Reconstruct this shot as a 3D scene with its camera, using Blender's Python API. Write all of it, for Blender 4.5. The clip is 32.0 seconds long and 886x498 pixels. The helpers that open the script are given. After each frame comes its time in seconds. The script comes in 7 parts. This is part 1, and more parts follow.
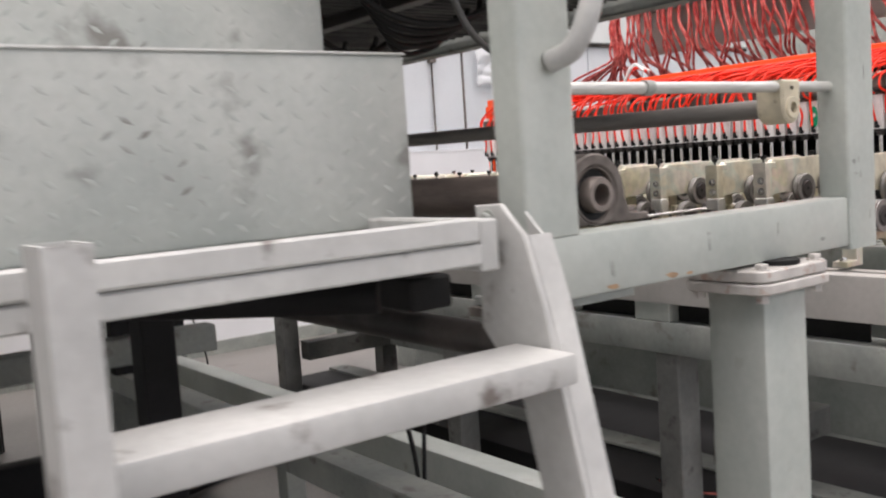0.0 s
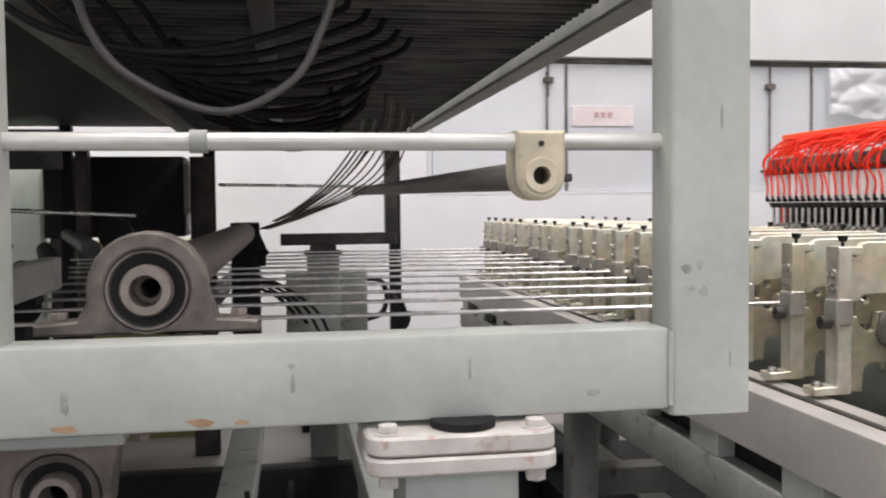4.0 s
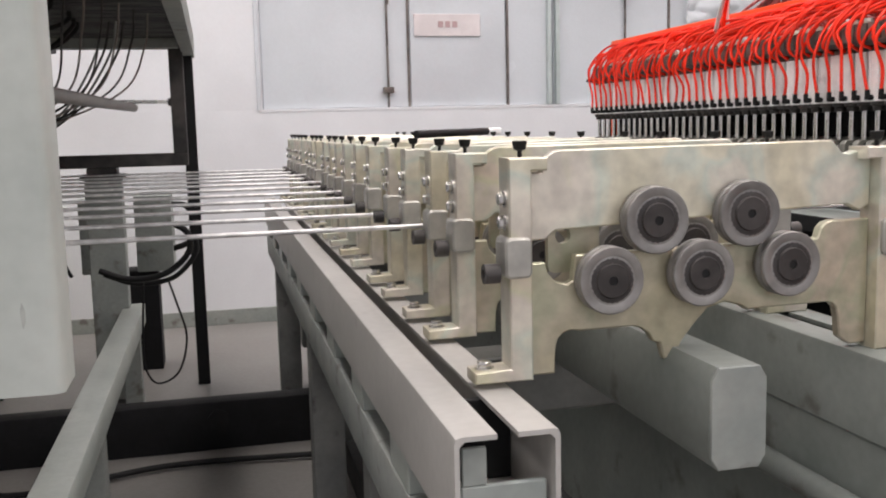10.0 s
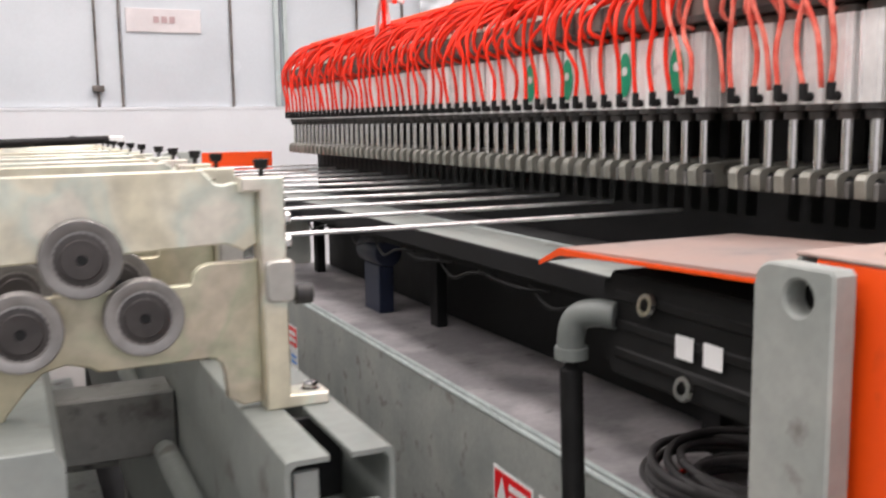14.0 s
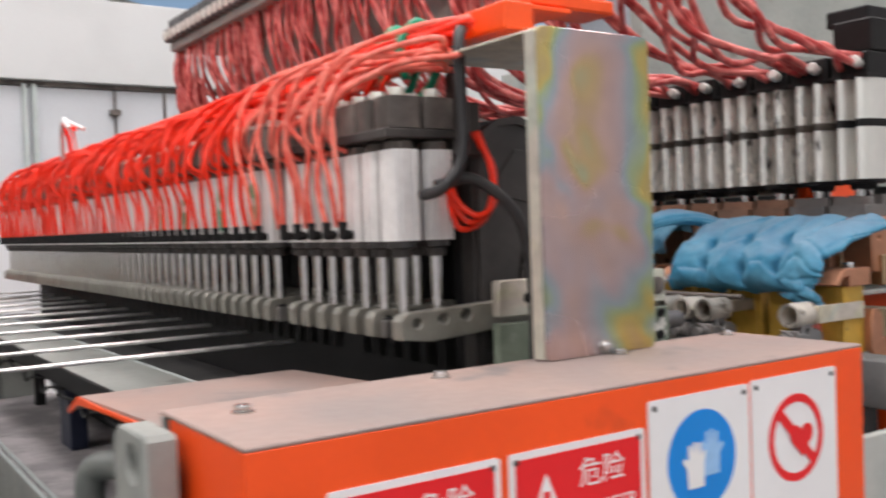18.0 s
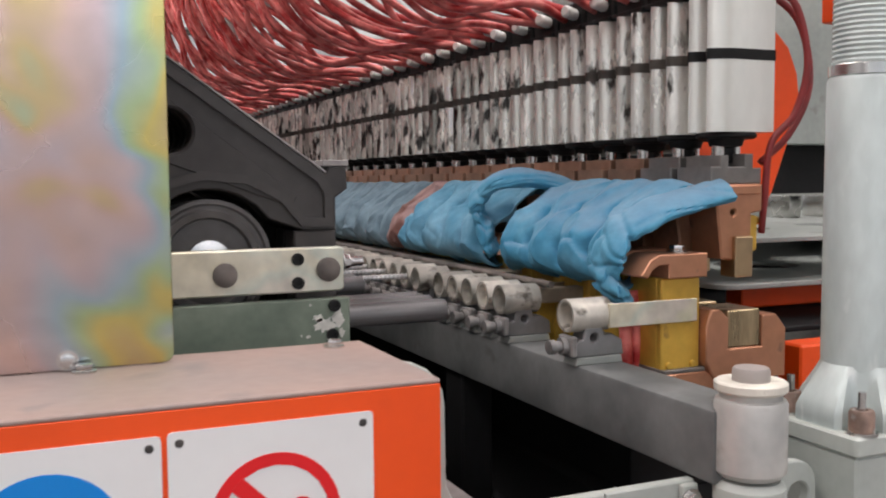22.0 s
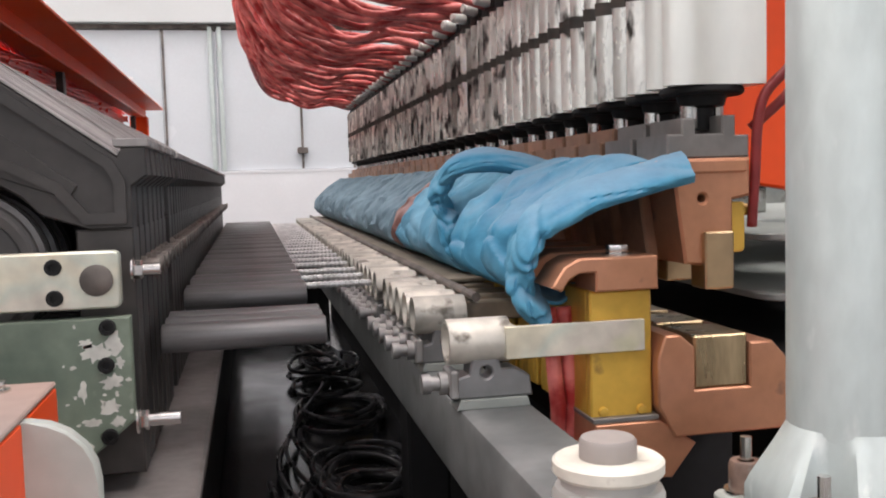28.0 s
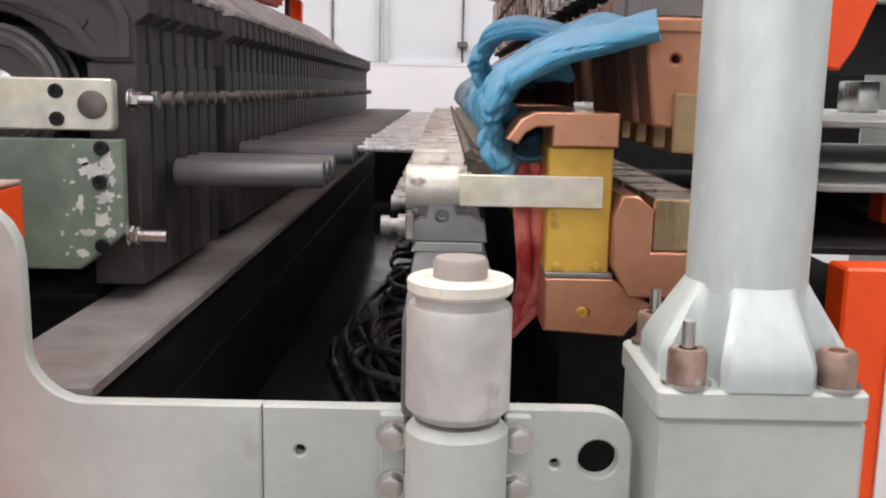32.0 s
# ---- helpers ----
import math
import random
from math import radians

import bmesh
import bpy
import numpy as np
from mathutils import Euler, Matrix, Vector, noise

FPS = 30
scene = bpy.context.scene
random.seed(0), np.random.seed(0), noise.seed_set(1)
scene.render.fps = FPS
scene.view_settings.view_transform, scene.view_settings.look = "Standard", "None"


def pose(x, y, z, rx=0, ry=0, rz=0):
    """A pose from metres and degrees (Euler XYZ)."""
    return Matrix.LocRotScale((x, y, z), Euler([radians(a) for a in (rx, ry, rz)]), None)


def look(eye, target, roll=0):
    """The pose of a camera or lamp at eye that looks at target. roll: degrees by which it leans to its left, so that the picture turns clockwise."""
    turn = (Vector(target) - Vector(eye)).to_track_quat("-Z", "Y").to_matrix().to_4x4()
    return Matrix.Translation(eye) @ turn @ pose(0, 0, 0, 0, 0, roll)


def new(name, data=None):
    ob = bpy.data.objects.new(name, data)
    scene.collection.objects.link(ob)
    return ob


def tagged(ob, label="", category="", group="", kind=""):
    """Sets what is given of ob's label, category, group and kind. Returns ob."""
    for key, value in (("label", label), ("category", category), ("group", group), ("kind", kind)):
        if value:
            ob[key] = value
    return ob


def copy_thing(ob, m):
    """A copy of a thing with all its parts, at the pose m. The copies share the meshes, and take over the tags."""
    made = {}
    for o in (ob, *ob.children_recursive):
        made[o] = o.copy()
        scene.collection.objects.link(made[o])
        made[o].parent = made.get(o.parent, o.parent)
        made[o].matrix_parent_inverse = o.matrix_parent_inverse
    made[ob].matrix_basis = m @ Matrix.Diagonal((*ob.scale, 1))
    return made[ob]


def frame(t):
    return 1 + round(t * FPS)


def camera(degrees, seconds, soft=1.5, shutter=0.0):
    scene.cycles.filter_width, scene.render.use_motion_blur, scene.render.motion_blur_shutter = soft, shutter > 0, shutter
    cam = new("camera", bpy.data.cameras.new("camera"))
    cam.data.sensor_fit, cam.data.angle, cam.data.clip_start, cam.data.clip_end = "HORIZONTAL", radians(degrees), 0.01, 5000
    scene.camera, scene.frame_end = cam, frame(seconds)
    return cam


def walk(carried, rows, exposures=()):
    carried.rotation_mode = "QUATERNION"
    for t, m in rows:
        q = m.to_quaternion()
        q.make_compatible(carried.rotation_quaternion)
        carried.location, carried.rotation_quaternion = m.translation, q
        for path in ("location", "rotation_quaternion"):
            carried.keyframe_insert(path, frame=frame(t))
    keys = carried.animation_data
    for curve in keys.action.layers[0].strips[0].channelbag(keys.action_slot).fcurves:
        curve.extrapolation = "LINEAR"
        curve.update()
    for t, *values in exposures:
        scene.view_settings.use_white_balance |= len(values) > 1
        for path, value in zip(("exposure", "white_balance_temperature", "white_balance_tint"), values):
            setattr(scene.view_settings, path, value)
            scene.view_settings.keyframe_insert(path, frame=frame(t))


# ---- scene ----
cam = camera(50.4, 32.0, 2.0, 0.5)
METRES, EYE, TILT, LEAN, TURN = 5.5, 1.3, 0.0, 0.0, -36.7
ROWS = [
    (0.0, 0.0, 0.0, 0.0, -0.34, -5.14, 3.83),
    (0.5, 0.0419, 0.0179, 0.0001, 1.94, -6.74, 1.88),
    (1.0, 0.069, 0.0396, -0.0004, 1.83, -6.5, 2.83),
    (1.5, 0.0956, 0.0681, 0.0022, 6.15, -5.27, 2.22),
    (2.0, 0.1281, 0.0823, 0.0024, 13.2, -4.19, 3.05),
    (2.5, 0.1638, 0.0925, 0.0035, 17.95, -4.48, 2.17),
    (3.0, 0.1784, 0.1071, 0.0032, 19.1, -3.87, 3.23),
    (3.5, 0.186, 0.1298, 0.0048, 22.86, -3.12, 1.85),
    (5.5, 0.2289, 0.1585, 0.0059, 34.96, -2.27, 1.38),
    (6.0, 0.2359, 0.1612, 0.0062, 35.02, -2.02, 1.53),
    (6.5, 0.25, 0.165, 0.0062, 32.02, -1.81, 1.83),
    (7.0, 0.2633, 0.1735, 0.0055, 24.86, -2.2, 2.1),
    (7.5, 0.2671, 0.1991, 0.0013, 21.19, -4.31, 1.87),
    (8.0, 0.2657, 0.2289, -0.0013, 21.64, -7.08, 1.14),
    (8.5, 0.2691, 0.24, -0.0033, 22.32, -7.6, 1.23),
    (9.0, 0.2736, 0.2442, -0.0032, 23.35, -7.42, 1.35),
    (9.5, 0.2727, 0.2487, -0.0035, 23.2, -7.35, 1.26),
    (10.0, 0.2716, 0.2527, -0.0031, 23.04, -7.4, 1.38),
    (10.5, 0.2725, 0.2534, -0.0022, 22.04, -7.09, 1.43),
    (11.0, 0.276, 0.2547, -0.0018, 20.23, -6.82, 1.53),
    (11.5, 0.2829, 0.2612, -0.0014, 17.89, -6.84, 1.27),
    (12.0, 0.301, 0.2691, -0.0013, 15.46, -7.06, 1.08),
    (12.5, 0.3256, 0.2785, -0.0014, 14.73, -7.41, 0.23),
    (13.0, 0.3424, 0.287, -0.0026, 12.92, -8.45, 1.19),
    (13.5, 0.3508, 0.3031, -0.0026, 11.77, -8.51, 1.53),
    (14.0, 0.3608, 0.3236, 0.0008, 11.9, -7.7, 0.77),
    (14.5, 0.3721, 0.3296, 0.0068, 8.49, -2.68, 0.13),
    (15.0, 0.3846, 0.3313, 0.0106, 5.29, -0.64, 0.8),
    (15.5, 0.3988, 0.3316, 0.0136, 6.22, 0.62, 0.32),
    (17.5, 0.4439, 0.3315, 0.0105, 7.26, 0.02, 1.25),
    (18.0, 0.4581, 0.3401, 0.0088, 2.51, -1.43, 1.93),
    (18.5, 0.4778, 0.3609, 0.0095, 0.11, -1.86, 1.23),
    (19.0, 0.4943, 0.3774, 0.009, 0.95, -1.47, 1.91),
    (19.5, 0.5158, 0.3868, 0.0084, 3.86, -1.94, 2.73),
    (20.0, 0.5415, 0.3921, 0.0095, 7.64, -2.45, 1.44),
    (20.5, 0.5604, 0.3953, 0.0078, 10.24, -2.76, 1.63),
    (21.0, 0.571, 0.4059, 0.0053, 9.85, -4.16, 1.87),
    (21.5, 0.5832, 0.4233, 0.0055, 11.01, -4.46, 0.55),
    (22.0, 0.5945, 0.4361, 0.008, 12.96, -4.12, 0.42),
    (22.5, 0.6025, 0.4459, 0.0082, 13.56, -3.29, 1.12),
    (23.0, 0.6171, 0.4581, 0.0089, 16.16, -3.13, 0.72),
    (23.5, 0.6351, 0.4711, 0.011, 21.98, -5.65, -0.65),
    (24.0, 0.6516, 0.4777, 0.0102, 26.13, -5.06, -0.01),
    (24.5, 0.6538, 0.485, 0.0087, 25.7, -4.77, 0.69),
    (25.0, 0.6457, 0.4998, 0.0078, 26.07, -3.85, 0.75),
    (25.5, 0.6388, 0.5156, 0.0067, 25.09, -3.66, 0.75),
    (26.0, 0.638, 0.5218, 0.0049, 23.75, -3.62, 1.37),
    (26.5, 0.6429, 0.5231, 0.0034, 24.4, -4.14, 1.51),
    (28.5, 0.6546, 0.5254, 0.0035, 25.67, -4.18, 1.74),
    (29.0, 0.6649, 0.5304, 0.0038, 28.59, -4.66, 1.81),
    (29.5, 0.6797, 0.5342, 0.0041, 31.39, -4.89, 1.38),
    (30.0, 0.6886, 0.5353, 0.0031, 32.62, -5.22, 0.82),
    (30.5, 0.6924, 0.5372, 0.0009, 33.44, -5.46, 0.29),
    (31.0, 0.692, 0.5405, -0.0043, 34.13, -6.93, -0.31),
    (31.5, 0.6932, 0.5392, -0.0082, 35.61, -8.48, -0.79),
    (32.0, 0.6942, 0.5386, -0.0087, 36.77, -9.65, -1.15),
]
walk(cam, [(t, pose(0, 0, EYE, TILT, LEAN, TURN) @ pose(METRES * x, METRES * y, METRES * z, 90 + pitch, roll, yaw)) for t, x, y, z, yaw, pitch, roll in ROWS],
     [(0.0, 0.0), (6.5, 0.0), (8.0, -0.18), (11.0, -0.18), (12.5, 0.0), (14.0, 0.12), (15.5, 0.0), (18.0, -0.1), (20.0, -0.15), (22.0, -0.2), (24.0, -0.05), (26.0, 0.0), (29.0, 0.1), (31.0, 0.22), (32.0, 0.18)])

# ---- world and light ----
world = bpy.data.worlds.new("sky")
scene.world = world
world.use_nodes = True
wn = world.node_tree.nodes
sky = wn.new("ShaderNodeTexSky")
sky.sky_type, sky.sun_disc, sky.sun_elevation, sky.sun_rotation = "NISHITA", False, radians(50), radians(120)
world.node_tree.links.new(sky.outputs[0], wn["Background"].inputs[0])
wn["Background"].inputs[1].default_value = 0.12


def area_lamp(name, m, sx, sy, watts, colour=(1, 1, 1)):
    d = bpy.data.lights.new(name, "AREA")
    d.shape, d.size, d.size_y, d.energy, d.color = "RECTANGLE", sx, sy, watts, colour
    ob = new(name, d)
    ob.matrix_world = m
    return ob


# daylight through the strips of roof light
for k, x in enumerate((-2.6, 1.2, 5.0, 8.8)):
    area_lamp("skylight_lamp", look((x, 2.2, 6.85), (x, 2.2, 0)), 1.3, 11.0, 405, (1.0, 0.915, 0.89))
# daylight through the hall's open side behind the walk
area_lamp("side_window_lamp", look((2.5, -5.3, 3.6), (2.5, 3.0, 1.6)), 11.0, 2.0, 120, (1.0, 0.91, 0.875))


# ---- materials ----
def material(name, base, rough=0.5, metal=0.0, vary=0.12, scale=6.0, fine=60.0, bump=0.05, second=None, amount=0.5,
             coat=0.0, streak=None, stain=None, stain_at=0.62, each=0.0, spec=0.5):
    """Paint or metal with broad and fine variation, wear of a second colour and a fine relief."""
    m = bpy.data.materials.new(name)
    m.use_nodes = True
    nt = m.node_tree
    n, l = nt.nodes, nt.links
    b = n["Principled BSDF"]
    b.inputs["Roughness"].default_value, b.inputs["Metallic"].default_value = rough, metal
    b.inputs["Coat Weight"].default_value = coat
    b.inputs["Specular IOR Level"].default_value = spec
    co = n.new("ShaderNodeTexCoord")
    mp = n.new("ShaderNodeMapping")
    info = n.new("ShaderNodeObjectInfo")
    spread = n.new("ShaderNodeVectorMath")
    spread.operation = "MULTIPLY_ADD"
    spread.inputs[1].default_value = (17.0, 29.0, 11.0)
    l.new(info.outputs["Random"], spread.inputs[0])
    l.new(co.outputs["Object"], spread.inputs[2])
    l.new(spread.outputs[0], mp.inputs[0])
    if streak:
        mp.inputs["Scale"].default_value = streak
    a, f = n.new("ShaderNodeTexNoise"), n.new("ShaderNodeTexNoise")
    for t, s, d in ((a, scale, 4), (f, fine, 3)):
        t.inputs["Scale"].default_value, t.inputs["Detail"].default_value = s, d
        l.new(mp.outputs[0], t.inputs["Vector"])
    mix = n.new("ShaderNodeMixRGB")
    mix.inputs[1].default_value = (*[c * (1 - vary) for c in base], 1)
    mix.inputs[2].default_value = (*[min(1, c * (1 + vary)) for c in (second or base)], 1)
    ramp = n.new("ShaderNodeMapRange")
    ramp.inputs[1].default_value, ramp.inputs[2].default_value = 0.5 - 0.2 * amount, 0.5 + 0.2 * amount
    l.new(a.outputs[0], ramp.inputs[0])
    l.new(ramp.outputs[0], mix.inputs[0])
    last = mix.outputs[0]
    if stain:
        s = n.new("ShaderNodeTexNoise")
        s.inputs["Scale"].default_value, s.inputs["Detail"].default_value = scale * 2.3, 8
        l.new(mp.outputs[0], s.inputs["Vector"])
        r = n.new("ShaderNodeMapRange")
        r.inputs[1].default_value, r.inputs[2].default_value = stain_at - 0.03, stain_at + 0.08
        l.new(s.outputs[0], r.inputs[0])
        m2 = n.new("ShaderNodeMixRGB")
        m2.inputs[2].default_value = (*stain, 1)
        l.new(last, m2.inputs[1])
        l.new(r.outputs[0], m2.inputs[0])
        last = m2.outputs[0]
    m3 = n.new("ShaderNodeMixRGB")
    m3.blend_type = "MULTIPLY"
    m3.inputs[0].default_value = min(1.0, vary * 2.0)
    l.new(last, m3.inputs[1])
    l.new(f.outputs[0], m3.inputs[2])
    gain = n.new("ShaderNodeMixRGB")
    gain.blend_type = "MULTIPLY"
    gain.inputs[0].default_value = 1.0
    g = 1 + min(1.0, vary * 2.0) * 0.9
    gain.inputs[2].default_value = (g, g, g, 1)
    l.new(m3.outputs[0], gain.inputs[1])
    if each:
        tone = n.new("ShaderNodeMapRange")
        tone.inputs[3].default_value, tone.inputs[4].default_value = g * (1 - each), g * (1 + each)
        l.new(info.outputs["Random"], tone.inputs[0])
        l.new(tone.outputs[0], gain.inputs[2])
    l.new(gain.outputs[0], b.inputs["Base Color"])
    rr = n.new("ShaderNodeMapRange")
    rr.inputs[3].default_value, rr.inputs[4].default_value = max(0.02, rough - 0.12), min(1, rough + 0.12)
    l.new(a.outputs[0], rr.inputs[0])
    l.new(rr.outputs[0], b.inputs["Roughness"])
    if bump:
        bp = n.new("ShaderNodeBump")
        bp.inputs["Strength"].default_value, bp.inputs["Distance"].default_value = bump, 0.004
        l.new(f.outputs[0], bp.inputs["Height"])
        l.new(bp.outputs[0], b.inputs["Normal"])
    return m


GREY = material("grey_machine_paint", (0.375, 0.412, 0.38), 0.42, vary=0.09, scale=5, second=(0.44, 0.465, 0.43), amount=1.2, stain=(0.27, 0.255, 0.22), stain_at=0.70)
GREYD = material("dusty_grey_paint", (0.235, 0.26, 0.245), 0.6, vary=0.13, scale=6, second=(0.295, 0.305, 0.28), amount=1.2, stain=(0.15, 0.14, 0.125), stain_at=0.63)
GREYM = material("mid_green_grey_paint", (0.285, 0.315, 0.295), 0.45, vary=0.12, scale=5, second=(0.345, 0.365, 0.34), amount=1.2, stain=(0.19, 0.18, 0.16), stain_at=0.66)
# Darker copy of the grey paint: shade under the bank is in its colour.
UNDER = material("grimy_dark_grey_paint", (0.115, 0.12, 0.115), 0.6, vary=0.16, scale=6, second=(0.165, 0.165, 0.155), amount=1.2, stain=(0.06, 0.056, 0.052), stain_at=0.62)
CHAN = material("light_grey_channel_paint", (0.385, 0.375, 0.35), 0.4, vary=0.09, scale=4, second=(0.44, 0.425, 0.40), amount=1.3, stain=(0.27, 0.24, 0.21), stain_at=0.68)
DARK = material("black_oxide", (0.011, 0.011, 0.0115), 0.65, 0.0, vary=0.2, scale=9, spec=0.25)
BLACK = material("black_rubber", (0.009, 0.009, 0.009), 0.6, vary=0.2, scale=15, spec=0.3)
CAST = material("dark_cast_iron", (0.036, 0.034, 0.033), 0.5, 0.3, vary=0.18, scale=8, second=(0.060, 0.054, 0.050))
CASTB = material("worn_grey_brown_casting", (0.11, 0.095, 0.085), 0.55, 0.35, vary=0.2, scale=12, second=(0.17, 0.148, 0.132))
STEEL = material("bright_steel", (0.58, 0.57, 0.55), 0.25, 1.0, vary=0.12, scale=12)
ROD = material("polished_rod", (0.70, 0.69, 0.68), 0.14, 1.0, vary=0.06, scale=20)
ALU = material("extruded_aluminium", (0.80, 0.795, 0.78), 0.34, 0.2, vary=0.1, scale=5, stain=(0.34, 0.33, 0.31), stain_at=0.66, each=0.12)
GALV = material("galvanised_steel", (0.42, 0.48, 0.465), 0.46, 0.25, vary=0.12, scale=16, second=(0.53, 0.585, 0.57), amount=1.8, streak=(1, 1, 0.4), stain=(0.60, 0.64, 0.62), stain_at=0.66)
COPPER = material("worn_copper", (0.56, 0.27, 0.15), 0.4, 0.6, vary=0.15, scale=9, second=(0.43, 0.21, 0.13), amount=1.2, stain=(0.20, 0.12, 0.09), stain_at=0.68)
BRASS = material("yellow_painted_bracket", (0.58, 0.36, 0.06), 0.4, 0.35, vary=0.12, scale=10, stain=(0.33, 0.19, 0.05), stain_at=0.66)
ORANGE = material("orange_enamel", (0.90, 0.085, 0.005), 0.42, vary=0.04, scale=5, stain=(0.66, 0.07, 0.01), stain_at=0.68)
WHITE = material("white_sign_plastic", (0.82, 0.82, 0.81), 0.35, vary=0.02)
WALLW = material("white_wall_paint", (0.74, 0.75, 0.77), 0.6, vary=0.03, scale=2, bump=0.02)
PANEL = material("pale_grey_door_panel", (0.60, 0.63, 0.66), 0.22, vary=0.04, scale=1.5, bump=0.01)
CONC = material("worn_concrete_floor", (0.235, 0.225, 0.21), 0.5, vary=0.14, scale=1.6, second=(0.175, 0.165, 0.155), amount=1.2, bump=0.06, stain=(0.13, 0.122, 0.112), stain_at=0.69)
RED = material("bright_red_pneumatic_hose", (0.95, 0.034, 0.008), 0.34, vary=0.06, scale=30, each=0.15)
WINE = material("dusty_dark_red_hose", (0.49, 0.042, 0.04), 0.42, vary=0.14, scale=25, second=(0.64, 0.18, 0.16), each=0.2)
CLOTH = material("blue_work_cloth", (0.022, 0.235, 0.42), 0.85, vary=0.18, scale=11, fine=60, second=(0.10, 0.295, 0.42), amount=1.3, bump=0.35)
BLUE = material("sign_blue", (0.0, 0.24, 0.72), 0.35, vary=0.02)
SIGNRED = material("sign_red", (0.78, 0.01, 0.015), 0.35, vary=0.02)
GREEN = material("green_tag", (0.0, 0.30, 0.15), 0.4, vary=0.05)
WIRE = material("drawn_steel_wire", (0.72, 0.71, 0.70), 0.36, 0.8, vary=0.12, scale=30)
TILE = material("white_cap_plastic", (0.66, 0.63, 0.55), 0.5, vary=0.1, scale=20, stain=(0.4, 0.36, 0.3), stain_at=0.66)
RINGP = material("worn_pale_ring", (0.24, 0.205, 0.185), 0.45, 0.4, vary=0.12, scale=20)
MOTOR = material("dark_blue_motor", (0.015, 0.022, 0.05), 0.45, vary=0.1)


def passivated(name, stops, scale, rough, metal, centre=None, detail=4.0, grain=0.78):
    """Passivated zinc: a soft play of straw, rose, lilac and green over the plate."""
    m = material(name, (0.5, 0.5, 0.4), rough, metal, vary=0.05, scale=6)
    n, l = m.node_tree.nodes, m.node_tree.links
    co, info = n.new("ShaderNodeTexCoord"), n.new("ShaderNodeObjectInfo")
    shift = n.new("ShaderNodeVectorMath")
    shift.operation = "MULTIPLY_ADD"
    shift.inputs[1].default_value = (7.0, 13.0, 5.0)
    l.new(info.outputs["Random"], shift.inputs[0])
    l.new(co.outputs["Object"], shift.inputs[2])
    t = n.new("ShaderNodeTexNoise")
    t.inputs["Scale"].default_value, t.inputs["Detail"].default_value, t.inputs["Distortion"].default_value = scale, detail, 0.6
    l.new(shift.outputs[0], t.inputs["Vector"])
    value = t.outputs[0]
    if centre:
        mp, g = n.new("ShaderNodeMapping"), n.new("ShaderNodeTexGradient")
        mp.inputs["Location"].default_value, mp.inputs["Scale"].default_value = centre
        g.gradient_type = "SPHERICAL"
        l.new(co.outputs["Object"], mp.inputs[0])
        l.new(mp.outputs[0], g.inputs[0])
        add = n.new("ShaderNodeMath")
        add.operation = "MULTIPLY_ADD"
        add.inputs[1].default_value = 0.42
        l.new(g.outputs[1], add.inputs[0])
        l.new(t.outputs[0], add.inputs[2])
        value = add.outputs[0]
    r = n.new("ShaderNodeValToRGB")
    while len(r.color_ramp.elements) < len(stops):
        r.color_ramp.elements.new(0.5)
    for e, (p, c) in zip(r.color_ramp.elements, stops):
        e.position, e.color = p, (*c, 1)
    l.new(value, r.inputs[0])
    d = n.new("ShaderNodeTexNoise")
    d.inputs["Scale"].default_value, d.inputs["Detail"].default_value = scale * 6, 5.0
    l.new(shift.outputs[0], d.inputs["Vector"])
    dm = n.new("ShaderNodeMapRange")
    dm.inputs[1].default_value, dm.inputs[2].default_value, dm.inputs[3].default_value, dm.inputs[4].default_value = 0.3, 0.7, grain, 1 + (1 - grain) * 0.5
    l.new(d.outputs[0], dm.inputs[0])
    mul = n.new("ShaderNodeMixRGB")
    mul.blend_type = "MULTIPLY"
    mul.inputs[0].default_value = 1.0
    l.new(r.outputs[0], mul.inputs[1])
    l.new(dm.outputs[0], mul.inputs[2])
    l.new(mul.outputs[0], n["Principled BSDF"].inputs["Base Color"])
    return m


ZINC = passivated("yellow_passivated_zinc", ((0.0, (0.594, 0.542, 0.380)), (0.36, (0.665, 0.616, 0.468)), (0.44, (0.712, 0.672, 0.538)), (0.49, (0.629, 0.660, 0.563)), (0.54, (0.725, 0.684, 0.582)), (0.60, (0.700, 0.641, 0.557)), (0.66, (0.641, 0.616, 0.443)), (0.74, (0.712, 0.604, 0.494)), (1.0, (0.617, 0.554, 0.392))), 5.0, 0.36, 0.5)


ZINCO = passivated("olive_passivated_zinc", ((0.0, (0.403, 0.364, 0.237)), (0.38, (0.470, 0.431, 0.305)), (0.46, (0.526, 0.482, 0.362)), (0.53, (0.448, 0.448, 0.322)), (0.60, (0.538, 0.476, 0.373)), (0.68, (0.459, 0.420, 0.282)), (1.0, (0.515, 0.431, 0.316))), 6.0, 0.36, 0.5)


# ---- mesh helpers ----
def thing(name, x, y, z, label, category, group="", kind=""):
    ob = new(name)
    ob.empty_display_size = 0.05
    ob.matrix_basis = Matrix.Translation((x, y, z))
    return tagged(ob, label, category, group, kind)


def finish(name, bm, mat, smooth=True):
    bmesh.ops.recalc_face_normals(bm, faces=bm.faces)
    me = bpy.data.meshes.new(name)
    bm.to_mesh(me)
    bm.free()
    if smooth:
        for p in me.polygons:
            p.use_smooth = True
        me.set_sharp_from_angle(angle=radians(35))
    me.materials.append(mat)
    return me


def hang(ob, parent):
    ob.parent = parent
    if parent.type == "EMPTY":
        ob.matrix_parent_inverse = parent.matrix_basis.inverted()
    return ob


def part(name, bm, mat, parent, label=""):
    ob = new(name, finish(name, bm, mat))
    hang(ob, parent)
    return tagged(ob, label)


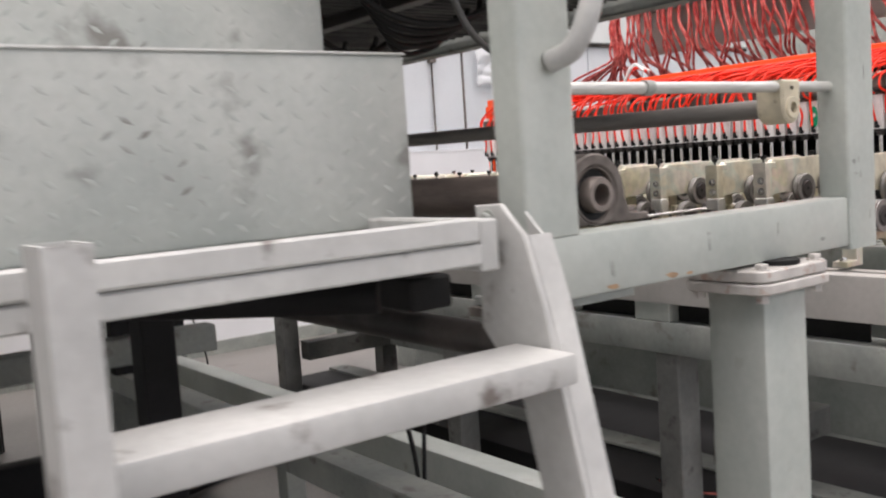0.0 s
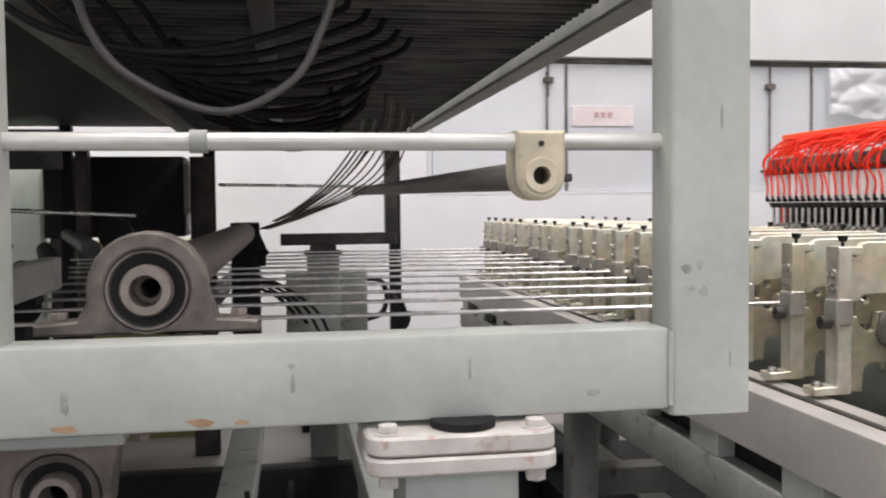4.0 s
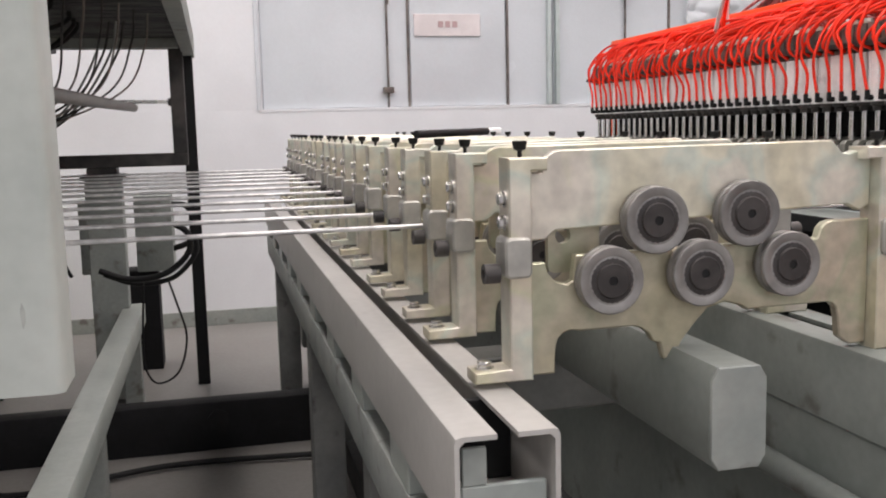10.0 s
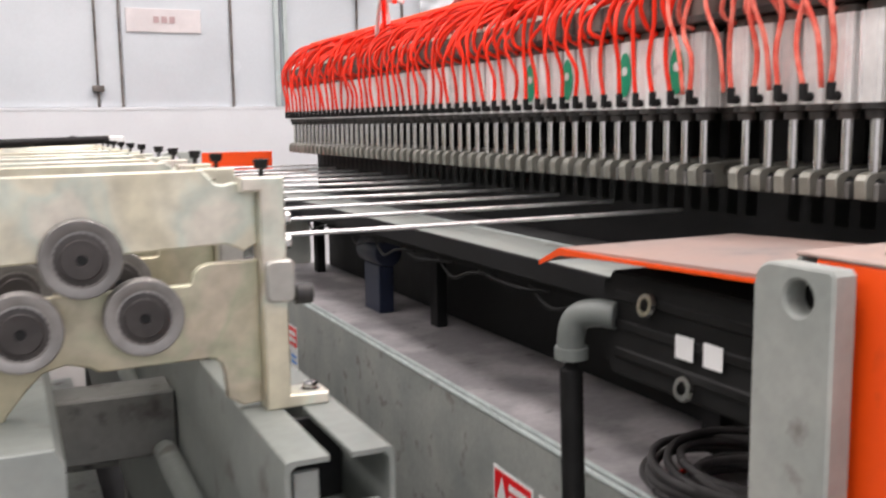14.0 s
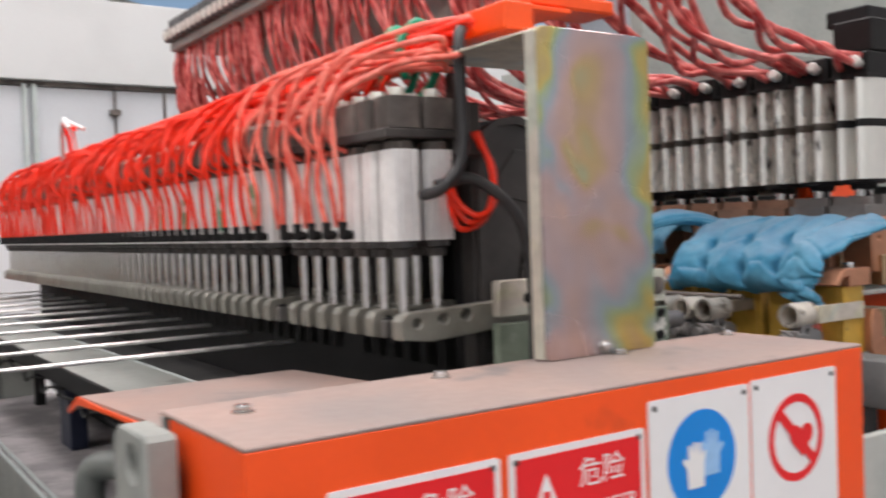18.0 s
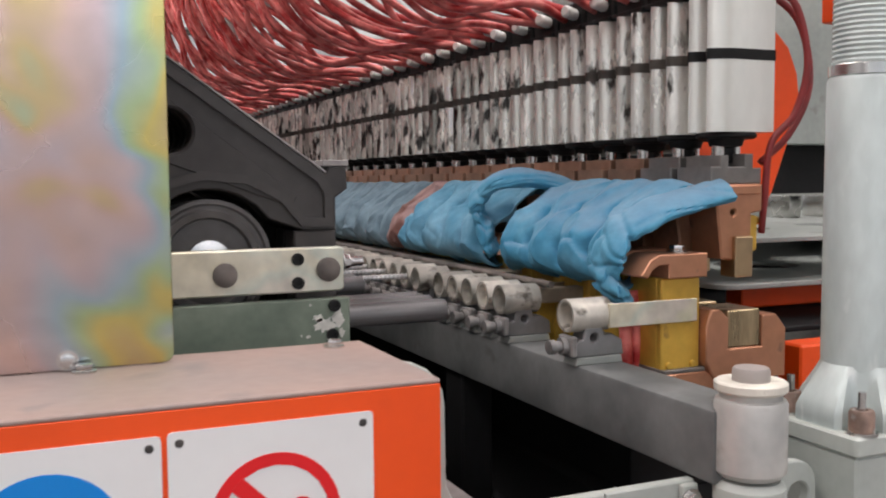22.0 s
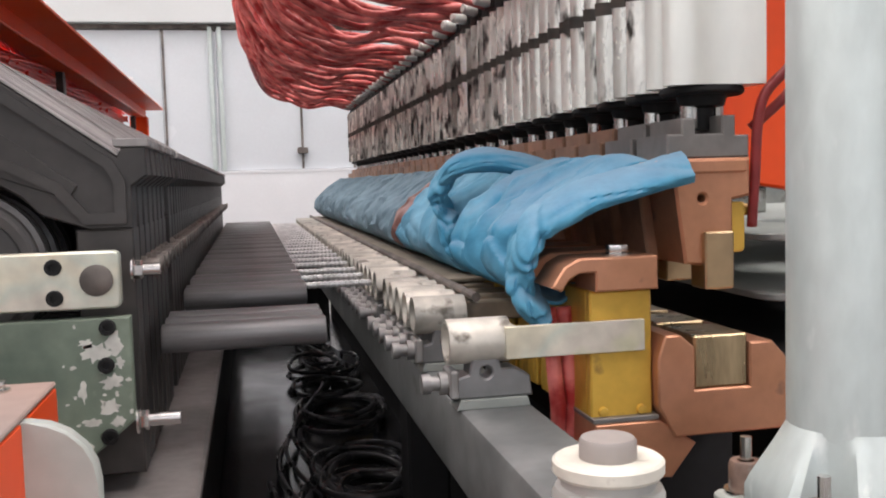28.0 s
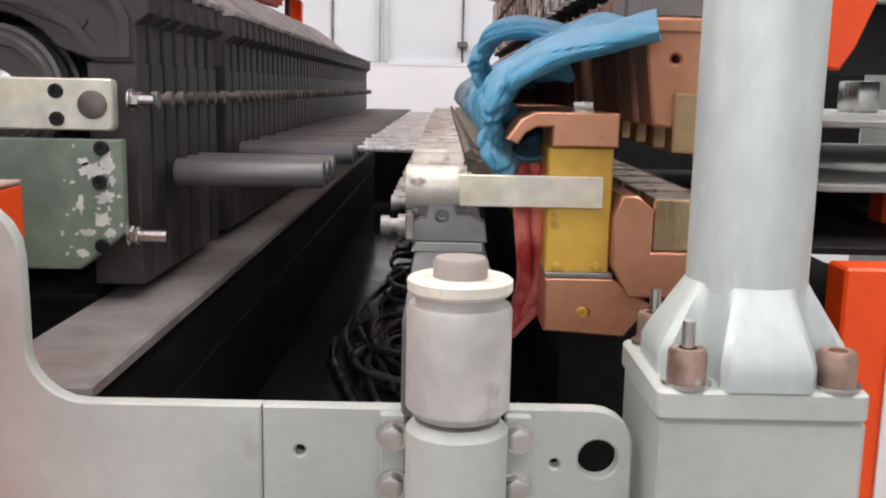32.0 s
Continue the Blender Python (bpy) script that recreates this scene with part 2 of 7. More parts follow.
def single(name, bm, mat, label, category, group="", kind=""):
    return tagged(new(name, finish(name, bm, mat)), label, category, group, kind)


def box(x0, x1, y0, y1, z0, z1, bevel=0.003, bm=None):
    bm = bm or bmesh.new()
    sub = bmesh.new()
    bmesh.ops.create_cube(sub, size=1.0, matrix=Matrix.LocRotScale(((x0 + x1) / 2, (y0 + y1) / 2, (z0 + z1) / 2), None, (abs(x1 - x0), abs(y1 - y0), abs(z1 - z0))))
    if bevel:
        bmesh.ops.bevel(sub, geom=sub.edges[:], offset=bevel, segments=2 if bevel > 0.004 else 1, affect="EDGES", profile=0.5)
    return merge(bm, sub)


def merge(bm, sub, m=None):
    if m is not None:
        sub.transform(m)
    me = bpy.data.meshes.new("t")
    sub.to_mesh(me)
    sub.free()
    bm.from_mesh(me)
    bpy.data.meshes.remove(me)
    return bm


def rod(p, q, r, r2=None, n=20, bm=None, bevel=0.0):
    """A solid round bar from p to q."""
    bm = bm or bmesh.new()
    p, q = Vector(p), Vector(q)
    d = q - p
    sub = bmesh.new()
    bmesh.ops.create_cone(sub, cap_ends=True, segments=n, radius1=r, radius2=r if r2 is None else r2, depth=d.length)
    if bevel:
        bmesh.ops.bevel(sub, geom=[e for e in sub.edges if abs(e.verts[0].co.z - e.verts[1].co.z) < 1e-6], offset=bevel, segments=2, affect="EDGES", profile=0.5)
    return merge(bm, sub, Matrix.Translation((p + q) / 2) @ d.to_track_quat("Z", "Y").to_matrix().to_4x4())


def turned(profile, p, axis, n=28, bm=None):
    """A body of revolution: profile rows (radius, height) along axis from p."""
    bm = bm or bmesh.new()
    sub = bmesh.new()
    rings = []
    for r, h in profile:
        rings.append([sub.verts.new((max(r, 1e-5) * math.cos(2 * math.pi * k / n), max(r, 1e-5) * math.sin(2 * math.pi * k / n), h)) for k in range(n)])
    for a, b in zip(rings, rings[1:]):
        for k in range(n):
            sub.faces.new((a[k], a[(k + 1) % n], b[(k + 1) % n], b[k]))
    if profile[0][0] != profile[-1][0] or profile[0][1] != profile[-1][1]:
        sub.faces.new(rings[0])
        sub.faces.new(rings[-1])
    return merge(bm, sub, Matrix.Translation(p) @ Vector(axis).to_track_quat("Z", "Y").to_matrix().to_4x4())


def plate(outline, holes, depth, m, bevel=0.0, bm=None):
    """A flat plate in its local xy plane, of that depth along local z, with through holes (x, y, r)."""
    bm = bm or bmesh.new()
    sub = bmesh.new()
    loops = [outline] + [[(x + r * math.cos(2 * math.pi * k / 20), y + r * math.sin(2 * math.pi * k / 20)) for k in range(20)] for x, y, r in holes]
    edges = []
    for loop in loops:
        vs = [sub.verts.new((x, y, 0)) for x, y in loop]
        edges += [sub.edges.new((vs[k], vs[(k + 1) % len(vs)])) for k in range(len(vs))]
    if holes:
        bmesh.ops.triangle_fill(sub, edges=edges, use_beauty=True, use_dissolve=True, normal=(0, 0, 1))
    else:
        sub.faces.new(sub.verts[:])
    top = bmesh.ops.extrude_face_region(sub, geom=sub.faces[:])
    bmesh.ops.translate(sub, vec=(0, 0, depth), verts=[v for v in top["geom"] if isinstance(v, bmesh.types.BMVert)])
    if bevel:
        bmesh.ops.recalc_face_normals(sub, faces=sub.faces)
        rim = [e for e in sub.edges if len(e.link_faces) == 2 and e.calc_face_angle(0) > 0.6 and abs(e.verts[0].co.z - e.verts[1].co.z) < 1e-6]
        bmesh.ops.bevel(sub, geom=rim, offset=bevel, segments=1, affect="EDGES")
    return merge(bm, sub, m)


def arc(cx, cy, r, a0, a1, n=6):
    return [(cx + r * math.cos(radians(a0 + (a1 - a0) * k / n)), cy + r * math.sin(radians(a0 + (a1 - a0) * k / n))) for k in range(n + 1)]


def rounded(x0, x1, y0, y1, r, n=5):
    return arc(x1 - r, y1 - r, r, 0, 90, n) + arc(x0 + r, y1 - r, r, 90, 180, n) + arc(x0 + r, y0 + r, r, 180, 270, n) + arc(x1 - r, y0 + r, r, 270, 360, n)


UPRIGHT = Matrix(((1, 0, 0, 0), (0, 0, 1, 0), (0, 1, 0, 0), (0, 0, 0, 1)))  # local x, y, z to world x, z, y
SIDEWAYS = Matrix(((0, 0, 1, 0), (1, 0, 0, 0), (0, 1, 0, 0), (0, 0, 0, 1)))  # local x, y, z to world y, z, x


def facing(y):
    """Plate drawn in x and z, its near face at y, depth running away from the walk."""
    return Matrix.Translation((0, y, 0)) @ UPRIGHT


def across(x):
    """Plate drawn in y and z, its depth running along x from x."""
    return Matrix.Translation((x, 0, 0)) @ SIDEWAYS


def rim(outline, width, depth, m):
    """A raised border that follows the inside of a closed outline."""
    bm = bmesh.new()
    pts = [Vector((x, y, 0)) for x, y in outline]
    n = len(pts)
    turn = 1 if sum(pts[k].cross(pts[(k + 1) % n]).z for k in range(n)) > 0 else -1
    inner = []
    for k in range(n):
        a, b = (pts[k] - pts[k - 1]).normalized(), (pts[(k + 1) % n] - pts[k]).normalized()
        na, nb = Vector((-a.y, a.x, 0)) * turn, Vector((-b.y, b.x, 0)) * turn
        inner.append(pts[k] + (na + nb) * (width / max(0.4, 1 + na.dot(nb))))
    lift = Vector((0, 0, depth))
    rows = [[bm.verts.new(p) for p in pts], [bm.verts.new(p + lift) for p in pts], [bm.verts.new(p + lift) for p in inner], [bm.verts.new(p) for p in inner]]
    for a, b in zip(rows, rows[1:] + rows[:1]):
        for k in range(n):
            bm.faces.new((a[k], a[(k + 1) % n], b[(k + 1) % n], b[k]))
    bm.transform(m)
    return bm


def smooth_path(points, n=8):
    """Catmull-Rom through the points."""
    p = [Vector(q) for q in points]
    p = [2 * p[0] - p[1]] + p + [2 * p[-1] - p[-2]]
    out = []
    for a, b, c, d in zip(p, p[1:], p[2:], p[3:]):
        for k in range(n):
            t = k / n
            out.append(0.5 * (2 * b + (c - a) * t + (2 * a - 5 * b + 4 * c - d) * t * t + (3 * b - a - 3 * c + d) * t ** 3))
    return out + [p[-2]]


def hose_mesh(name, paths, r, mat, sides=6):
    """One mesh of tubes along the paths."""
    verts, faces = [], []
    for path in paths:
        base = len(verts)
        side = Vector((0.37, 0.61, 0.7))
        for k, c in enumerate(path):
            d = (path[min(k + 1, len(path) - 1)] - path[max(k - 1, 0)]).normalized()
            side = (side - d * side.dot(d)).normalized()
            other = d.cross(side)
            verts += [c + r * (math.cos(2 * math.pi * j / sides) * side + math.sin(2 * math.pi * j / sides) * other) for j in range(sides)]
        for k in range(len(path) - 1):
            for j in range(sides):
                a, b = base + k * sides + j, base + k * sides + (j + 1) % sides
                faces.append((a, b, b + sides, a + sides))
        faces.append(tuple(range(base + sides - 1, base - 1, -1)))
        faces.append(tuple(range(base + (len(path) - 1) * sides, base + len(path) * sides)))
    me = bpy.data.meshes.new(name)
    me.from_pydata(verts, [], faces)
    for q in me.polygons:
        q.use_smooth = len(q.vertices) == 4
    me.materials.append(mat)
    return me


def hose(name, points, r, mat, parent=None, label="", category="", group="", n=8, sides=8):
    ob = new(name, hose_mesh(name, [smooth_path(points, n)], r, mat, sides))
    if parent:
        hang(ob, parent)
    return tagged(ob, label, category, group)


def hexbolt(x, y, z, axis, r=0.009, h=0.007, washer=True, bm=None):
    bm = bm or bmesh.new()
    a = Vector(axis)
    p = Vector((x, y, z))
    if washer:
        rod(p, p + a * 0.002, r * 1.35, n=18, bm=bm)
        p = p + a * 0.002
    rod(p, p + a * h, r, n=6, bm=bm, bevel=0.0008)
    return bm


def capscrew(x, y, z, axis, r=0.008, h=0.008, bm=None):
    a = Vector(axis)
    p = Vector((x, y, z))
    return turned([(r, 0), (r, h * 0.85), (r * 0.88, h), (r * 0.5, h), (r * 0.5, h * 0.4), (0, h * 0.4)], p, a, 16, bm)


def tube_frame(name, x0, x1, y0, y1, z0, z1, wall, axis, mat, parent, bevel=0.004):
    """A hollow square tube along an axis, open at both ends."""
    bm = bmesh.new()
    if axis == "z":
        o, s = rounded(x0, x1, y0, y1, 0.008, 3), rounded(x0 + wall, x1 - wall, y0 + wall, y1 - wall, 0.004, 3)
        put = lambda u, v, w: (u, v, w)
        a, b = z0, z1
    elif axis == "x":
        o, s = rounded(y0, y1, z0, z1, 0.008, 3), rounded(y0 + wall, y1 - wall, z0 + wall, z1 - wall, 0.004, 3)
        put = lambda u, v, w: (w, u, v)
        a, b = x0, x1
    else:
        o, s = rounded(x0, x1, z0, z1, 0.008, 3), rounded(x0 + wall, x1 - wall, z0 + wall, z1 - wall, 0.004, 3)
        put = lambda u, v, w: (u, w, v)
        a, b = y0, y1
    rings = [[bm.verts.new(put(u, v, w)) for u, v in loop] for loop, w in ((o, a), (o, b), (s, b), (s, a))]
    k = len(o)
    for r0, r1 in zip(rings, rings[1:] + rings[:1]):
        for j in range(k):
            bm.faces.new((r0[j], r0[(j + 1) % k], r1[(j + 1) % k], r1[j]))
    return part(name, bm, mat, parent)


# ---- the hall ----
floor = single("floor", box(-8, 14, -6, 12, -0.2, 0, 0), CONC, "worn grey concrete hall floor", "floor", kind="structure")


def slab(name, x0, x1, y0, y1, z0, z1, mat, label, category="wall"):
    return single(name, box(x0, x1, y0, y1, z0, z1, 0), mat, label, category, kind="structure")


slab("wall_west", -8.2, -8, -6, 12, 0, 7, WALLW, "plain white hall wall")
slab("wall_east", 14, 14.2, -6, 12, 0, 7, WALLW, "plain white hall wall")
slab("wall_north", -8, 14, 12, 12.2, 0, 3.4, WALLW, "plain white hall wall below the high windows")
slab("wall_north_west", -8, 5.6, 12, 12.2, 3.4, 7, WALLW, "plain white hall wall beside the high windows")
slab("wall_north_upper", 5.6, 14, 12, 12.2, 6.4, 7, WALLW, "plain white hall wall above the high windows")
# Wall window made in place of the far roof lights and their ribs.
high = thing("window_1", 9.8, 12, 3.4, "high window with sloping bars standing in for far roof lights", "window", kind="structure")
for k in range(14):
    part("glazing_bar", plate([(5.6, 3.55 + 0.42 * k), (14, 2.1 + 0.42 * k), (14, 2.2 + 0.42 * k), (5.6, 3.65 + 0.42 * k)][::-1], [], 0.06, facing(12.02)), GREYD, high)
col = thing("blue_column", 7.2, 9, 0, "blue painted steel hall column", "column", kind="structure")
part("shaft", box(7.0, 7.4, 8.9, 9.1, 0, 6.99, 0.01), material("blue_column_paint", (0.10, 0.28, 0.42), 0.5, vary=0.06), col)
rafter = thing("roof_beams", 5, 11, 3, "white painted sloping roof beams", "roof beam", kind="structure")
for x, w in ((3.2, 0.42), (4.6, 0.42)):
    part("beam", plate([(x, 3.35), (x + w, 3.35), (x + w + 4.5, 6.2), (x + 4.5, 6.2)][::-1], [], 0.3, facing(10.9), 0.005), WALLW, rafter)
# south wall with a long window opening
slab("wall_south", -8, 14, -6.2, -6, 0, 1.9, WALLW, "plain white hall wall below the windows")
slab("wall_south_upper", -8, 14, -6.2, -6, 4.5, 7, WALLW, "plain white hall wall above the windows")
slab("wall_south_west", -8, -3, -6.2, -6, 1.9, 4.5, WALLW, "plain white hall wall beside the windows")
slab("wall_south_east", 8, 14, -6.2, -6, 1.9, 4.5, WALLW, "plain white hall wall beside the windows")

# roof with strips of roof light between the bays
edges = [-8.2, -3.25, -1.95, 0.55, 1.85, 4.35, 5.65, 8.15, 9.45, 14.2]
bm = bmesh.new()
for a, b in zip(edges[0::2], edges[1::2]):
    box(a, b, -6.2, 12.2, 7.0, 7.15, 0, bm)
single("ceiling", bm, WALLW, "pale sheet-metal hall roof with open light strips", "ceiling", kind="structure")

# partition of white doors along the far side of the line
PY = 6.62
partition = thing("partition_wall", 2, PY, 0, "white partition with pale grey sliding panels and a deep fascia", "wall", kind="structure")
part("dado", box(-3.5, 9.5, PY, PY + 0.15, 0, 1.42, 0), WALLW, partition)
part("pier", box(-3.5, 2.335, PY, PY + 0.15, 1.42, 2.39, 0), WALLW, partition)
part("fascia", box(-3.5, 9.5, PY - 0.05, PY + 0.15, 2.39, 2.95, 0.004), material("pale_grey_fascia_sheet", (0.60, 0.625, 0.625), 0.55, vary=0.03, scale=2, bump=0.02), partition)
# Dark strip paints the shadow line where the panels sit back under the fascia.
part("track_gap", box(2.335, 9.5, PY + 0.02, PY + 0.15, 2.36, 2.388, 0), CASTB, partition, "dark strip painting the shadow line under the fascia")
part("pier_edge", box(2.325, 2.35, PY - 0.012, PY + 0.03, 1.415, 2.36, 0.002), PANEL, partition)
panel_edges = [2.36, 3.365, 4.06, 4.40, 5.30, 6.1, 6.9, 7.7, 8.5, 9.5]
for a, b in zip(panel_edges, panel_edges[1:]):
    part("door_panel", box(a + 0.006, b - 0.006, PY + 0.03, PY + 0.07, 1.425, 2.355, 0.004), PANEL, partition)
for x in (4.37, 4.43):
    part("mullion", box(x - 0.014, x + 0.014, PY - 0.01, PY + 0.035, 1.425, 2.37, 0.002), GALV, partition)
for x in (3.357, 4.068, 5.3, 6.1):
    part("panel_seam", box(x - 0.007, x + 0.007, PY + 0.018, PY + 0.04, 1.425, 2.36, 0), CASTB, partition)
part("ledge", box(2.335, 9.5, PY - 0.003, PY + 0.03, 1.405, 1.424, 0.001), WALLW, partition)
part("skirting", box(-3.5, 9.5, PY - 0.012, PY, 0, 0.1, 0.002), GREYD, partition)
for x, z in ((3.21, 1.54), (4.95, 1.55), (3.22, 2.23), (4.95, 2.2)):
    latch = part("latch", box(x - 0.035, x + 0.035, PY - 0.02, PY + 0.03, z - 0.02, z + 0.02, 0.004), CASTB, partition, "dark door latch")
    part("latch_rod", rod((x, PY + 0.01, z - 0.12), (x, PY + 0.01, min(2.36, z + 0.75) if z < 2 else z + 0.15), 0.008, n=8), CASTB, latch)
# notice on one panel: pale plate with a worn mark
notice = single("notice_plate", box(3.40, 3.87, PY + 0.018, PY + 0.029, 1.90, 2.05, 0.002), material("faded_pink_notice", (0.70, 0.645, 0.645), 0.4, vary=0.05), "faded pinkish plate with a worn red mark on the partition", "sign")
mk = bmesh.new()
for k in range(3):
    box(3.57 + k * 0.05, 3.605 + k * 0.05, PY + 0.014, PY + 0.018, 1.96, 2.0, 0, mk)
part("mark", mk, material("faded_red_print", (0.52, 0.36, 0.36), 0.5), notice, "faded red mark")
# clear film hung over the upper part of the doors
film_mat = material("clear_wrapping_film", (0.80, 0.82, 0.84), 0.10, vary=0.04, bump=0.0)
film_mat.node_tree.nodes["Principled BSDF"].inputs["Alpha"].default_value = 0.40
bm = bmesh.new()
grid = []
for i in range(61):
    row = []
    for k in range(25):
        x, z = 5.40 + 0.95 * i / 60, 1.96 + 0.38 * k / 24
        v = Vector((x * 3.0, z * 4.5, 2.0))
        crease = abs(noise.noise(v)) + 0.4 * abs(noise.noise(v * 2.3)) + 0.1 * abs(noise.noise(v * 5))
        row.append(bm.verts.new((x, PY - 0.03 - 0.09 * crease, z + 0.05 * noise.noise(Vector((x * 3, 0, 7))) * (1 - k / 24))))
    grid.append(row)
for a, b in zip(grid, grid[1:]):
    for k in range(24):
        bm.faces.new((a[k], a[k + 1], b[k + 1], b[k]))
wrap = single("plastic_film", bm, film_mat, "crumpled clear plastic film hung on the partition", "plastic film")
wrap.modifiers.new("thick", "SOLIDIFY").thickness = 0.001
# ---- entry frame with rollers, beside the steps ----
FY = 1.03
entry = thing("entry_frame", 1.42, FY, 0, "grey painted square-tube machine frame with scuffs and rust marks", "machine frame")
tube_frame("post", 0.925, 1.035, FY, FY + 0.066, 1.1795, 2.3, 0.005, "z", GREY, entry)
tube_frame("post", 1.797, 1.899, FY - 0.003, FY + 0.066, 1.073, 2.3, 0.005, "z", GREY, entry)
part("beam", box(0.925, 1.7965, FY, FY + 0.066, 1.080, 1.180, 0.006), GREY, entry)
part("weld_seam", rod((1.7965, FY + 0.0, 1.086), (1.7965, FY + 0.0, 1.176), 0.0035, n=8), GREY, entry)
part("rail_collar", turned([(0.0105, 0), (0.0135, 0), (0.0135, 0.02), (0.0105, 0.02), (0.0105, 0)], (1.235, 1.068, 1.405), (1, 0, 0), 16), GREYD, entry)
part("seat_plate", box(0.95, 1.16, FY + 0.01, FY + 0.17, 1.066, 1.082, 0.002), GREYD, entry)
part("hand_rail", rod((1.034, 1.068, 1.405), (1.798, 1.068, 1.405), 0.0105, n=16), material("worn_white_bar", (0.56, 0.56, 0.53), 0.35, 0.4, vary=0.12, scale=16, streak=(0.4, 3, 3)), entry, "worn pale round bar")
SMUDGE = material("rubbed_paint_smudge", (0.30, 0.31, 0.285), 0.5, vary=0.2, scale=30)


def smudge(x, z, w, h, y, seed, parent, mat=SMUDGE, label="faint rubbed mark"):
    """A small irregular rubbed mark on a painted face."""
    r = random.Random(seed)
    o = [(x + w * r.uniform(0.5, 1.0) * math.cos(a), z + h * r.uniform(0.5, 1.0) * math.sin(a)) for a in [2 * math.pi * k / 11 for k in range(11)]]
    part("scuff", plate(o, [], 0.0006, facing(y - 0.0005)), mat, parent, label)


for k, (x, z, w, h) in enumerate(((1.816, 1.251, 0.009, 0.007), (1.833, 1.255, 0.006, 0.009), (1.820, 1.226, 0.008, 0.005), (1.838, 1.223, 0.007, 0.008), (1.872, 1.14, 0.003, 0.012), (1.86, 1.43, 0.002, 0.02))):
    smudge(x, z, w, h, FY - 0.003, k, entry)
for k, (x, z, w, h) in enumerate(((1.346, 1.13, 0.0035, 0.017), (1.55, 1.14, 0.003, 0.014), (1.345, 1.15, 0.006, 0.004), (1.10, 1.12, 0.006, 0.02), (1.70, 1.105, 0.012, 0.005))):
    smudge(x, z, w, h, FY, 10 + k, entry)
RUSTY = material("rust_bleed", (0.30, 0.20, 0.12), 0.6, vary=0.2, scale=25)
for k, (x, z, w, h) in enumerate(((1.245, 1.090, 0.020, 0.006), (1.29, 1.088, 0.012, 0.004), (1.10, 1.089, 0.018, 0.005))):
    smudge(x, z, w, h, FY, 30 + k, entry, RUSTY, "rust mark along the lower edge")
# far portal of the same frame
part("far_beam", box(1.30, 1.91, 4.88, 4.96, 1.130, 1.190, 0.003), CAST, entry)
part("far_post", box(1.845, 1.91, 4.88, 4.96, 1.190, 1.70, 0.003), CAST, entry)
part("far_stem", box(1.435, 1.60, 4.87, 4.97, 0.02, 1.075, 0.004), GREYD, entry)
part("far_flange", box(1.42, 1.615, 4.85, 4.99, 1.075, 1.10, 0.003), CAST, entry)
part("far_flange", box(1.45, 1.585, 4.86, 4.98, 1.10, 1.130, 0.003), CAST, entry)
part("far_post", box(0.30, 0.36, 4.88, 4.96, 0.0, 1.70, 0.003), CAST, entry)
for x in (1.565,):
    part("floor_beam", box(x, x + 0.095, 1.22, 5.0, 0.36, 0.46, 0.006), GREY, entry)
for x in (1.57,):
    for y in (1.5, 3.2, 4.7):
        part("short_leg", box(x, x + 0.08, y, y + 0.08, 0.0, 0.36, 0.004), GREYD, entry)
part("sill", box(0.2, 2.66, 4.04, 4.14, 0.0, 0.20, 0.006), DARK, entry, "dark floor sill")
# Flat black disc on the face, in place of the darkness inside a hole.
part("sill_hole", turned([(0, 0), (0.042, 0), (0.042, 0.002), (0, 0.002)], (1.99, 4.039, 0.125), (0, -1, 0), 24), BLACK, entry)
part("brace", box(1.14, 1.24, 1.25, 4.9, 0.48, 0.56, 0.004), GREYD, entry)


def bearing(x, y, z, r, flip, name, label, base, bore):
    s = -1 if flip else 1
    b = thing(name, x, y, z, label, "bearing", "pillow block bearings")
    o = [(x - r * 1.85, base), (x - r * 1.85, base + s * 0.014), (x - r * 1.15, base + s * 0.018)]
    o += [(x + r * math.cos(radians(a)), z + s * r * math.sin(radians(a))) for a in range(190, -11, -12)]
    o += [(x + r * 1.15, base + s * 0.018), (x + r * 1.85, base + s * 0.014), (x + r * 1.85, base)]
    part("housing", plate(o if flip else o[::-1], [(x, z, r * bore)], 0.05, facing(y), 0.003), CASTB, b)
    part("outer_ring", turned([(r * 0.62, 0.004), (r * 0.64, -0.001), (r * (bore - 0.03), -0.002), (r * (bore - 0.005), 0.002), (r * (bore - 0.005), 0.04), (r * 0.62, 0.04), (r * 0.62, 0.004)], (x, y + 0.004, z), (0, 1, 0), 40), CASTB, b, "grey steel outer ring")
    part("seal", turned([(r * 0.44, 0.012), (r * 0.62, 0.010), (r * 0.62, 0.03), (r * 0.44, 0.03), (r * 0.44, 0.012)], (x, y, z), (0, 1, 0), 36), BLACK, b, "black seal")
    part("inner_ring", turned([(r * 0.27, -0.012), (r * 0.40, -0.012), (r * 0.44, -0.006), (r * 0.44, 0.03), (r * 0.27, 0.03), (r * 0.27, -0.012)], (x, y, z), (0, 1, 0), 36), RINGP, b, "worn pale inner ring")
    for dx in (-1.5, 1.5):
        part("bolt", hexbolt(x + dx * r, y + 0.025, base + s * 0.015, (0, 0, s), 0.011, 0.009), RINGP, b)
    return b


bearing(1.175, 1.128, 1.231, 0.071, False, "bearing", "brown-grey pillow block bearing bolted on the beam", 1.178, 0.71)
bearing(1.059, 1.150, 0.980, 0.066, True, "bearing", "brown-grey pillow block bearing hung under the frame", 1.0655, 0.80)
